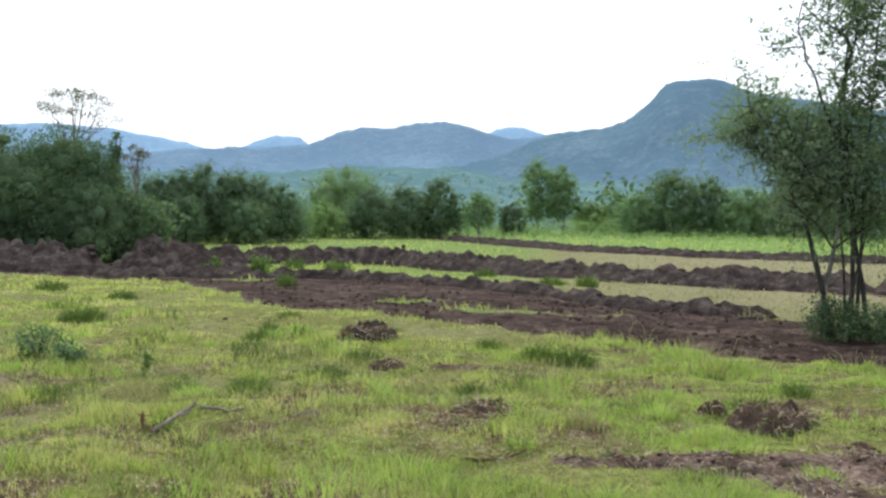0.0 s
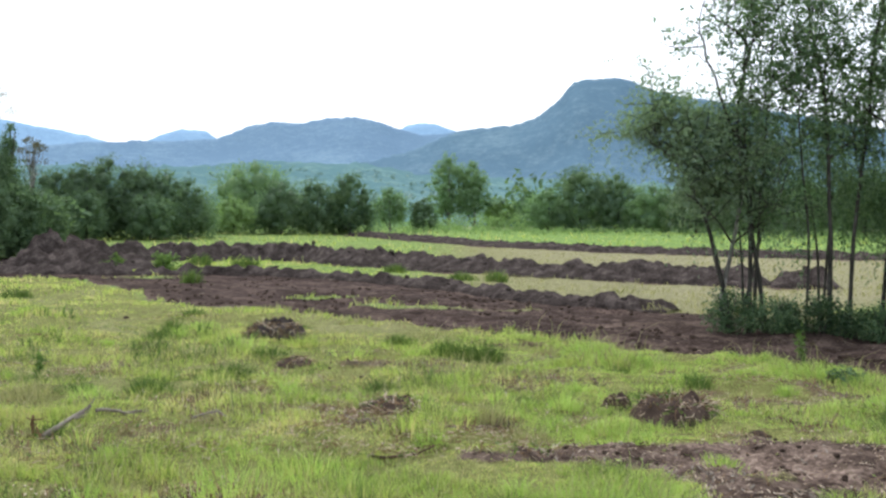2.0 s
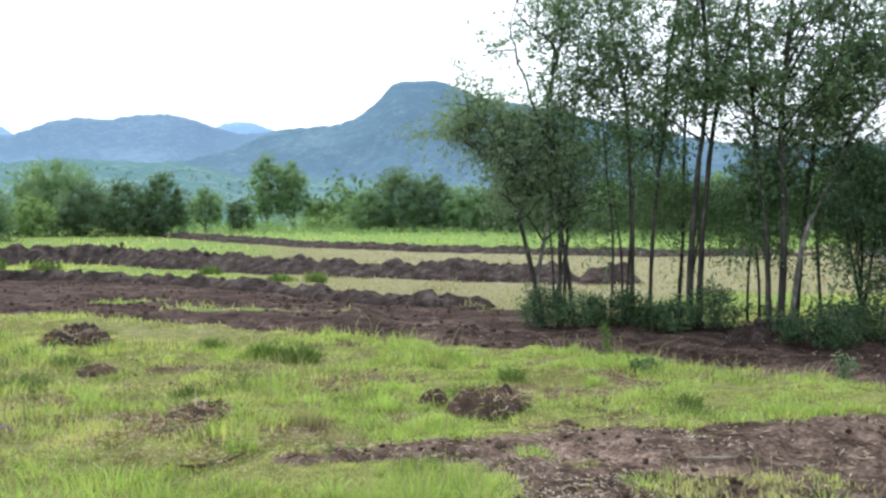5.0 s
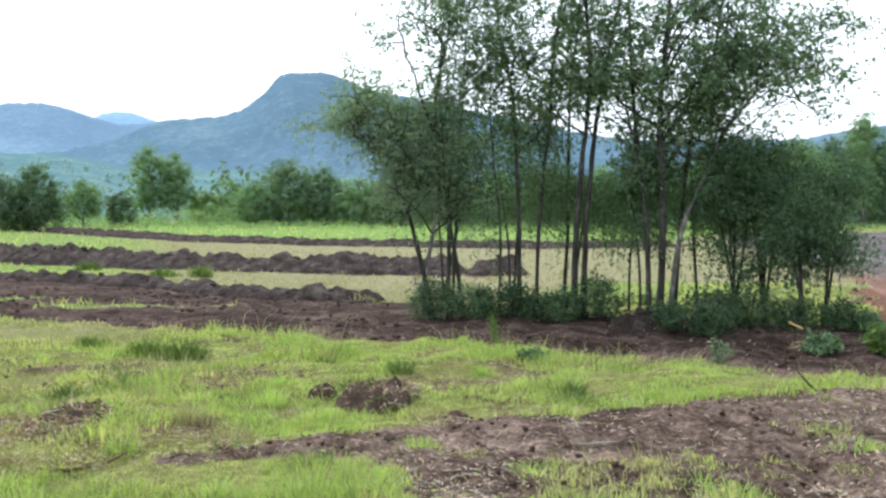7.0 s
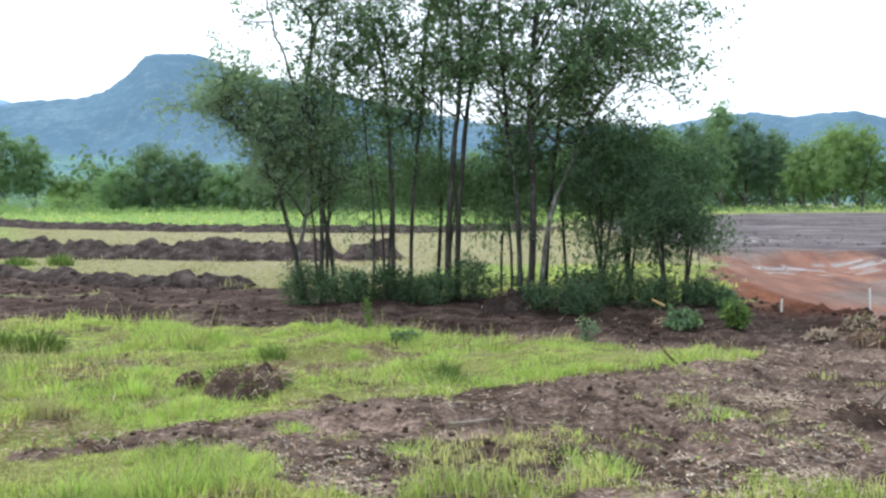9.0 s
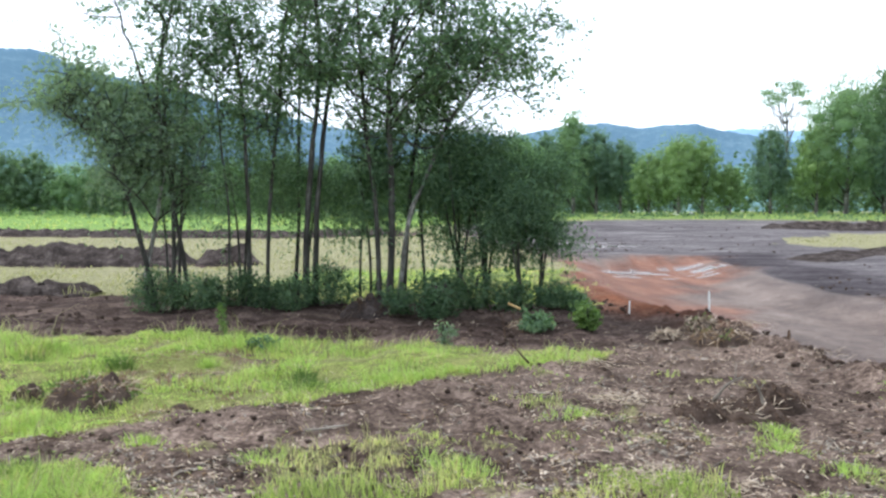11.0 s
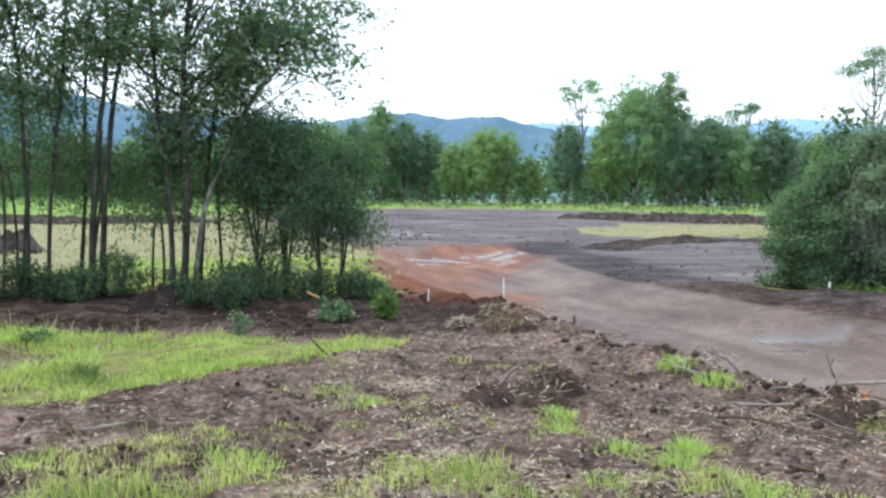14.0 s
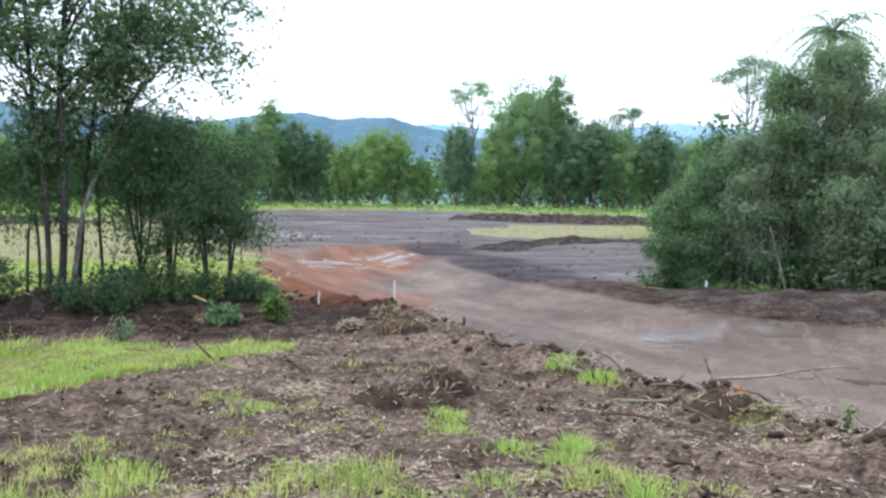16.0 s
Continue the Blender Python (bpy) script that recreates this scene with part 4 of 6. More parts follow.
grove_tree(9.2, 12.35, [(-0.05, 0, 1.6), (-0.25, 0, 3.3), (-0.35, 0, 5.7), (-0.3, 0, 7.0)], 0.09, GL, 112, limbs=18, per=34, first=0.36, hang=50)
grove_tree(9.32, 12.25, [(0.05, 0, 1.8), (0.0, 0, 3.8), (0.15, 0.1, 5.9), (0.3, 0.2, 7.6)], 0.12, "tall tree with a broad high crown", 113, limbs=20, reach=1.3, per=32, first=0.4, hang=40)
grove_tree(9.45, 12.2, [(0.2, 0, 1.5), (0.45, 0, 2.15), (0.85, 0, 3.1), (1.4, 0.1, 3.8), (1.85, 0.1, 4.35), (2.2, 0.1, 4.9)], 0.08, "leaning tree with pale blotched bark and a wide crown", 114, M_PALEBARK, limbs=30, first=0.42, reach=1.2, per=38, rise=(-0.25, 1.0))
grove_tree(9.9, 12.6, [(0.1, 0, 1.8), (0.3, 0, 3.4), (0.7, 0.1, 5.0), (0.9, 0.2, 6.6)], 0.08, GL, 115, limbs=20, reach=1.3, per=32, first=0.4, hang=40)


def bushy_tree(x, y, height, radius, low, leaf_mat, n, label, seed, leaf=0.044, stems=3, category="tree", group="trees of the grove", droop=0.0, blobs=9, hang=0, drape=None, solid=False):
    """A dense tree whose leaves come far down: several stems and a crown of leaf clumps."""
    rng = np.random.default_rng(seed)
    z0 = ground_z(x, y)
    top = thing("tree", (x, y, z0), label, category, group)
    for k in range(stems):
        a = rng.uniform(0, 2 * np.pi)
        out = radius * rng.uniform(0.15, 0.6)
        path = spline([(rng.normal(0, 0.06), rng.normal(0, 0.06), -0.1), (math.cos(a) * out * 0.3, math.sin(a) * out * 0.3, height * 0.3), (math.cos(a) * out * 0.8, math.sin(a) * out * 0.8, height * 0.62), (math.cos(a) * out, math.sin(a) * out, height * 0.76)], 12)
        g = Geo()
        tube(g, path, np.linspace(0.006 * height + 0.008, 0.007, 12), 7, rng, 0.06)
        part("trunk", g.mesh("trunk", M_BARK, True), top)
    crown, cents, outs = Geo(), [], []
    for k in range(blobs):
        a, f = rng.uniform(0, 2 * np.pi), rng.uniform(0, 1)
        zc = low + (height - low) * (0.15 + 0.7 * f)
        wide = radius * (1 - 0.55 * abs(f - 0.4))
        rad = radius * rng.uniform(0.4, 0.62) * (0.72 if blobs > 12 else 1.0)
        off = max(wide - rad, 0.05) * rng.uniform(0.5, 1.1)
        mid = np.array([math.cos(a) * off, math.sin(a) * off, zc])
        got = shell(rng, max(n // (blobs * 14), 6), mid, (rad, rad, rad * 0.85))
        cents.append(got)
        outs.append(got - mid)
        if solid:
            masses(crown, [(mid[0], mid[1], mid[2], rad, rad * 0.85)], 0.5, 0.05)
    pts = clumps(rng, np.concatenate(cents), 14, 0.075 * radius + 0.05)
    pts[:, 2] = np.maximum(pts[:, 2], 0.05)
    if solid:
        sprays(crown, pts, leaf, rng, np.repeat(np.concatenate(outs), 14, axis=0), 1.0, droop)
    else:
        leaves(crown, pts, leaf, rng, 0.42, droop=droop, out=np.repeat(np.concatenate(outs), 14, axis=0), loose=1.0)
    if hang:
        every = np.concatenate(cents) + 0.3 * np.concatenate(outs)
        starts = every[rng.integers(0, len(every), hang)]
        if drape:
            curtain = Geo()
            strands(curtain, rng, starts[starts[:, 2] > 0.3 * height], 0.42 * height, 32, leaf * 1.05)
            tagged(part("creepers", curtain.mesh("creepers", drape), top, "grey-green hanging creepers"), kind="stuff")
        else:
            strands(crown, rng, starts, 0.2 * height, 14, leaf * 1.1)
    part("crown", crown.mesh("crown", leaf_mat), top)
    return top


bushy_tree(10.45, 11.7, 3.3, 0.95, 0.4, M_DARKLEAF, 6000, "dense dark green tree at the end of the grove", 201, leaf=0.036, hang=110, blobs=15, stems=4)
bushy_tree(10.9, 11.5, 3.4, 1.1, 0.7, M_DARKLEAF, 7500, "dense green tree with leaves down to the grass", 202, leaf=0.036, hang=80, blobs=16, stems=4)
bushy_tree(11.4, 10.7, 2.8, 0.95, 0.5, M_GROVE, 7000, "rounded bushy tree beside the dirt track", 203, leaf=0.036, hang=60, blobs=15)
bushy_tree(10.75, 10.55, 2.3, 0.85, 0.3, M_DARKLEAF, 6500, "dark bushy tree with spreading lower branches", 204, leaf=0.036, blobs=15, hang=40)
bushy_tree(9.6, 13.6, 3.4, 1.1, 1.2, M_GROVE, 3000, "understorey tree among tall trunks", 205, stems=1, hang=90)
bushy_tree(9.5, 12.9, 3.5, 1.0, 1.0, M_GROVE, 2800, "understorey tree among tall trunks", 211, stems=1, hang=100)
bushy_tree(10.3, 12.5, 3.9, 1.1, 1.1, M_GROVE, 3400, "understorey tree among tall trunks", 212, stems=1, hang=100)
bushy_tree(7.2, 16.2, 3.8, 1.2, 1.5, M_GROVE, 4200, "grey-green tree behind the slender trunks", 208, stems=2, hang=200, leaf=0.034)
bushy_tree(8.4, 15.6, 3.9, 1.2, 1.5, M_GROVE, 4200, "grey-green tree behind the slender trunks", 209, stems=2, hang=200, leaf=0.034)
bushy_tree(9.0, 14.4, 3.7, 1.1, 1.5, M_GROVE, 3600, "grey-green tree behind the slender trunks", 210, stems=2, hang=160, leaf=0.034)


def shrub(x, y, radius, height, mat, n, label, seed, leaf=0.05, name="shrub"):
    """A low shrub: woody stems and leaves from the ground up."""
    rng = np.random.default_rng(seed)
    top = thing(name, (x, y, ground_z(x, y)), label, "shrub", "shrubs")
    for k in range(5):
        a = rng.uniform(0, 2 * np.pi)
        g = Geo()
        tube(g, spline([(0, 0, -0.05), (math.cos(a) * radius * 0.3, math.sin(a) * radius * 0.3, height * 0.5), (math.cos(a) * radius * 0.7, math.sin(a) * radius * 0.7, height * 0.9)], 6), np.linspace(0.016, 0.005, 6), 5)
        part("stem", g.mesh("stem", M_BARK, True), top)
    c = Geo()
    pts = clumps(rng, shell(rng, n // 10, (0, 0, height * 0.42), (radius, radius, height * 0.6), 0.25), 10, 0.1 * radius + 0.03)
    pts[:, 2] = np.abs(pts[:, 2]) + 0.02
    leaves(c, pts, leaf, rng, 0.45)
    part("foliage", c.mesh("foliage", mat), top)
    return top


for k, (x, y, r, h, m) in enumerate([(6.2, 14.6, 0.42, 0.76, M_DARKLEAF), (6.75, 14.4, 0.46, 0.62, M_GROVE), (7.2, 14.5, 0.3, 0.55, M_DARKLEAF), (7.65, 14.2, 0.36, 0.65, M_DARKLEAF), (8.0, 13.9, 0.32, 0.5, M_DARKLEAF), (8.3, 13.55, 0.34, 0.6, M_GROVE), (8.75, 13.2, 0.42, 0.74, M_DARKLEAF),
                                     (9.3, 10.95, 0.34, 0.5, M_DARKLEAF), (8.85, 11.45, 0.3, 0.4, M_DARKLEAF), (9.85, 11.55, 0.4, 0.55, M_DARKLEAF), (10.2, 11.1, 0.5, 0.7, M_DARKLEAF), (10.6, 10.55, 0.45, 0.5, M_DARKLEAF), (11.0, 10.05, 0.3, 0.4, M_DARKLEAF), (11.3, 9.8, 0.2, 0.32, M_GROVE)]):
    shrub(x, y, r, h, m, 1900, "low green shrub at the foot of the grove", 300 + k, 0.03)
shrub(9.65, 8.2, 0.14, 0.34, M_BRIGHTLEAF, 420, "fresh bright green shrub on bare soil", 320)
shrub(9.1, 8.6, 0.18, 0.24, M_GROVE, 420, "low green shrub on bare soil", 321)
shrub(5.5, 9.75, 0.2, 0.1, M_GROVE, 260, "low leafy weeds at the edge of the grass", 323, 0.035)
shrub(7.25, 8.4, 0.12, 0.3, M_GREYLEAF, 160, "small grey-green weed at the edge of the grass", 324, 0.03)
shrub(-5.5, 11.8, 0.34, 0.36, M_GROVE, 700, "low blue-green leafy weeds in the meadow", 327, 0.03)
shrub(-4.85, 11.3, 0.26, 0.18, M_GROVE, 400, "low blue-green leafy weeds in the meadow", 328, 0.03)
shrub(-7.2, 35.0, 0.5, 0.8, M_BRIGHTLEAF, 500, "light green weed on a heap of earth", 325, 0.08)
shrub(-8.9, 34.4, 0.45, 0.5, M_BRIGHTLEAF, 400, "light green weed on a heap of earth", 326, 0.08)


def brush_pile(x, y, radius, height, label, seed, green=0, twigs=160, name="brush_pile", pale_share=0.28):
    """Dead twigs and roots over a mound of earth."""
    rng = np.random.default_rng(seed)
    top = thing(name, (x, y, ground_z(x, y)), label, "brush pile", "brush piles")
    n, m = (36, 14) if radius > 0.22 else (22, 9)
    flat = 4.5 if height < 0.3 else 3.0
    a, f = np.meshgrid(np.linspace(0, 2 * np.pi, n, endpoint=False), np.linspace(0.02, 1.1, m))
    rr = radius * f * (1 + 0.35 * fbm(np.cos(a) * 1.3 + seed, np.sin(a) * 1.3, 3, seed) * 2)
    zz = height * 0.8 * np.clip(1 - f ** flat, -0.3, 1) * (1 + 0.9 * fbm(np.cos(a) * f * 3 + seed, np.sin(a) * f * 3, 3, seed + 3) + 1.2 * fbm(np.cos(a) * f * 8 + seed, np.sin(a) * f * 8, 2, seed + 4)) - 0.05 * (f > 1)
    v = np.stack([rr * np.cos(a), rr * np.sin(a), zz], -1).reshape(-1, 3)
    i, j = np.meshgrid(np.arange(m - 1), np.arange(n), indexing="ij")
    k = (j + 1) % n
    q = np.stack([i * n + j, i * n + k, (i + 1) * n + k, (i + 1) * n + j], -1)[..., ::-1].reshape(-1, 4)
    if height >= 0.09:
        part("mound", Geo().add(v, q, [[0, b, b + 1] for b in range(1, n - 1)]).mesh("mound", M_SOIL if height > 0.25 else M_CLOD), top)
    g, pale = Geo(), Geo()
    for _ in range(int(twigs * 1.5)):
        b, f = rng.uniform(0, 2 * np.pi), rng.uniform(0, 1) ** 0.6
        p = np.array([radius * f * math.cos(b), radius * f * math.sin(b), height * 0.82 * (1 - f ** flat) + 0.01])
        d = np.array([math.cos(b) * 0.8 + rng.normal() * 0.8, math.sin(b) * 0.8 + rng.normal() * 0.8, rng.normal() * 0.5 - 0.5 * f + 0.25])
        if height < 0.09:
            p = p * np.array([1.7, 1.1, 1.0]) + rng.normal(0, 0.3, 3) * np.array([radius, radius, 0])
            d = rng.normal(0, 1, 3) * np.array([1, 1, 0.2])
        d /= np.linalg.norm(d)
        ln = rng.uniform(0.05, 0.22) * (radius / 0.4) ** 0.5 * (0.6 if height < 0.09 else 1.0)
        tube(g if rng.uniform() > pale_share else pale, limb_path(rng, p - d * ln * 0.3, d, ln, 4, -0.15, 0.12), np.linspace(rng.uniform(0.003, 0.008) * (0.65 if height < 0.09 else 1.0), 0.002, 4), 3)
    tagged(part("tangle", g.mesh("tangle", M_DEADWEED if green else M_BRUSH), top, "tangle of dead reddish-brown twigs"), kind="stuff")
    tagged(part("stalk_tangle", pale.mesh("stalk_tangle", M_STRAW), top, "pale dead stalks"), kind="stuff")
    if green:
        c = Geo()
        leaves(c, clumps(rng, rng.normal(0, 1, (green // 12, 3)) * np.array([radius * 0.4, radius * 0.4, 0.04]) + np.array([-radius * 0.3, 0, height * 0.6]), 12, 0.05), 0.03, rng, 0.25)
        tagged(part("weed_growth", c.mesh("weed_growth", M_TUFT), top), kind="stuff")


brush_pile(2.92, 8.05, 0.42, 0.17, "mound of torn-out roots and dead brush in the grass", 401, 420, 220, pale_share=0.45)
brush_pile(2.46, 8.45, 0.14, 0.12, "small clod of roots in the grass", 402, twigs=40)
brush_pile(-1.3, 13.9, 0.5, 0.28, "flat-topped mound of dead brush in the meadow", 403, 60, 240)
brush_pile(0.27, 8.4, 0.34, 0.1, "small mound of earth and roots in the grass", 404, 120, 90)
brush_pile(6.8, 4.05, 0.34, 0.16, "heap of torn-out roots and earth on bare soil", 407, 0, 90, pale_share=0.22)
brush_pile(6.5, 4.3, 0.24, 0.1, "heap of torn-out roots and earth on bare soil", 428, 0, 50, pale_share=0.25)
brush_pile(7.2, 4.05, 0.25, 0.16, "heap of dead brush on bare soil", 408, 0, 80, pale_share=0.1)
brush_pile(8.6, 11.75, 0.5, 0.32, "heap of reddish dead brush under the trees", 409, 0, 420, pale_share=0.04)
brush_pile(9.6, 11.3, 0.34, 0.4, "upturned dark root ball under the trees", 410, 0, 560, pale_share=0.02)
brush_pile(7.85, 1.75, 0.24, 0.1, "small heap of twigs and soil at the edge of the bank", 411, 0, 110)
brush_pile(10.0, 6.3, 0.4, 0.16, "dry weeds and brush on bare soil", 412, 60, 200)
brush_pile(-0.8, 11.3, 0.25, 0.1, "low patch of dead brush in the grass", 413, 60, 60)
brush_pile(-1.1, 7.05, 0.26, 0.07, "flattened dead brush in the grass", 414, 20, 60)
brush_pile(-1.65, 7.1, 0.18, 0.08, "flattened dead brush in the grass", 415, 20, 40)
brush_pile(4.9, 8.25, 0.25, 0.06, "low patch of dead weeds in the grass", 416, 30, 60)
brush_pile(5.0, 3.05, 0.2, 0.05, "trampled pale dead weeds on bare soil", 417, 0, 70, pale_share=0.85)
brush_pile(4.63, 3.43, 0.22, 0.06, "trampled pale dead weeds on bare soil", 418, 0, 90, pale_share=0.85)
brush_pile(6.2, 4.9, 0.2, 0.05, "trampled pale dead weeds on bare soil", 419, 0, 110, pale_share=0.8)
brush_pile(7.3, 6.2, 0.25, 0.05, "trampled pale dead weeds on bare soil", 420, 0, 110, pale_share=0.7)
brush_pile(9.7, 6.9, 0.22, 0.14, "dry pale weeds beside the track", 421, 0, 120, pale_share=0.8)
brush_pile(10.9, 7.2, 0.25, 0.18, "dry pale weeds round a survey stake", 422, 60, 140, pale_share=0.7)
brush_pile(7.5, 2.2, 0.2, 0.06, "broken pale stalks on bare soil", 423, 0, 90, pale_share=0.7)
brush_pile(1.0, 7.3, 0.22, 0.06, "brown dead weeds in the grass", 424, 20, 90, pale_share=0.4)
brush_pile(0.1, 7.9, 0.2, 0.07, "brown dead weeds in the grass", 425, 20, 80, pale_share=0.4)
brush_pile(-3.3, 10.6, 0.3, 0.08, "brown dead weeds in the grass", 426, 20, 90, pale_share=0.4)
brush_pile(2.1, 6.6, 0.16, 0.06, "reddish dead weeds at the edge of the bare soil", 427, 0, 80, pale_share=0.2)
for k, (x, y, r) in enumerate([(-0.38, 7.4, 0.16), (-0.18, 6.94, 0.18), (-3.0, 7.0, 0.3), (-3.4, 6.7, 0.26), (-1.2, 9.4, 0.35), (-3.1, 16.7, 0.5), (-4.6, 14.0, 0.5), (0.6, 7.1, 0.22), (1.25, 6.6, 0.26), (0.3, 6.75, 0.2), (-1.4, 10.3, 0.34), (-4.2, 11.3, 0.4), (1.6, 9.6, 0.3), (-2.3, 6.6, 0.24), (4.1, 9.4, 0.3)]):
    brush_pile(x, y, r, 0.07, "flattened mat of brown dead weeds in the grass", 450 + k, 24, 70, pale_share=0.35)


# ---- trees of the hedgerows and the wood beyond ----
def far_tree(az, d, rise, half_deg, style, mat, seed, label):
    """A tree some way off, rise degrees high over the eye: trunk, limbs and a crown of leaf sprays on many rounded masses."""
    rng = np.random.default_rng(seed)
    x, y = d * math.sin(radians(az)), d * math.cos(radians(az))
    z0 = ground_z(x, y)
    height, half = 1.045 * (d * math.tan(radians(rise)) + 1.72 - z0), d * math.tan(radians(half_deg))
    top = thing("tree", (x, y, z0), label, "tree", "trees round the field")
    umbrella = style == "umbrella"
    leaf = 0.00098 * d + 0.008
    low = {"round": -0.04, "open": 0.12, "weeping": 0.1, "tall": 0.02, "umbrella": 0.7}[style] * height
    lean = rng.normal(0, 0.035) * height
    path = spline([(0, 0, -0.15), (lean * 0.3, 0, height * 0.3), (lean * 0.7, rng.normal(0, 0.02) * height, height * 0.6), (lean, 0, height * (0.8 if umbrella else 0.93))], 12)
    g = Geo()
    r0 = 0.009 * height + 0.02 if umbrella else 0.018 * height + 0.03
    tube(g, path, r0 * np.linspace(1, 0.15, 12), 8, rng, 0.05)
    part("trunk", g.mesh("trunk", M_BARK if style == "round" else M_PALEBARK, True), top)
    blobs = []
    nb = {"round": 26, "open": 26, "weeping": 24, "tall": 22, "umbrella": 22}[style]
    for k in range(nb):
        a, f = k * 2.4 + rng.uniform(-0.5, 0.5), (k + rng.uniform(0, 1)) / nb
        if umbrella:
            rad = half * rng.uniform(0.16, 0.3)
            off = (half - rad) * (0.15 + 0.85 * f ** 0.6)
            tier = 0.97 - 0.2 * (off / half) ** 1.5 - (0.14 * rng.uniform() if k % 3 == 0 else 0)
            blobs.append((math.cos(a) * off + lean, math.sin(a) * off, height * tier, rad, rad * 0.24))
        elif style == "tall":
            rad = half * rng.uniform(0.4, 0.7) * (1.05 - 0.3 * f)
            blobs.append((math.cos(a) * half * 0.5 * (1 - 0.6 * f), math.sin(a) * half * 0.5 * (1 - 0.6 * f), low + rad * 0.6 + (height - low - rad * 1.5) * f, rad, rad * 1.3))
        else:
            u = 1.0 if k == 0 else -0.85 + 1.75 * (k / nb)
            c = math.sqrt(max(1 - u * u, 0)) * rng.uniform(0.8, 1.1)
            rad = half * rng.uniform(0.34, 0.6) * (1.0 if u > -0.4 else 0.85)
            waist = low + (height - low) * 0.42
            zc = waist + ((height - waist - rad * 0.95) * u if u > 0 else (waist - low - rad * 0.5) * u)
            blobs.append((math.cos(a) * (half - rad * 0.7) * c, math.sin(a) * (half - rad * 0.7) * c, zc, rad, rad * rng.uniform(0.8, 1.05)))
    for bx, by, bz, rad, _ in blobs[::1 if umbrella else 3]:
        lg = Geo()
        s = path[min(int(np.clip((bz / height - 0.25), 0.1, 0.9) * 12), 10)] if not umbrella else path[5 + int(rng.integers(0, 5))]
        tube(lg, spline([s, (np.array(s) * 0.45 + np.array([bx, by, bz]) * 0.55) - np.array([0, 0, 0.05 * height]), (bx, by, bz)], 7), np.linspace(r0 * 0.4, r0 * 0.1, 7), 5)
        part("limb", lg.mesh("limb", M_PALEBARK if umbrella else M_BARK, True), top)
    area = math.degrees(half / d) * math.degrees(height / d)
    n = int(area * ((130 if mat is M_SPARSE else 240) if umbrella else (1250 if -31 < az < 80 and not (d > 104 and az > 45) else 650)))
    size = np.array([b[3] ** 2 for b in blobs])
    cents = [shell(rng, max(int(n / 10 * q), 4), b[:3], (b[3], b[3], b[4]), 0.3 if umbrella else 0.42) for b, q in zip(blobs, size / size.sum())]
    outs = np.concatenate([c - np.array(b[:3]) for c, b in zip(cents, blobs)])
    cents = np.concatenate(cents)
    pts = clumps(rng, cents, 10, 0.05 * half + 0.04)
    pts[:, 2] = np.maximum(pts[:, 2], 0.02 * height)
    c = Geo()
    if not umbrella:
        masses(c, blobs, 0.4, 0.02 * height)
    if style in ("weeping", "open"):
        k = int(area * (14 if style == "weeping" else 4))
        pick = rng.integers(0, len(cents), k)
        strands(c, rng, cents[pick] + outs[pick] * 0.12, (0.26 if style == "weeping" else 0.16) * height, 14, leaf * 0.9)
    sprays(c, pts, leaf * (0.8 if umbrella else 1.0), rng, np.repeat(outs, 10, axis=0), droop=0.8 if style == "weeping" else 0.0)
    part("crown", c.mesh("crown", mat), top)
    return top


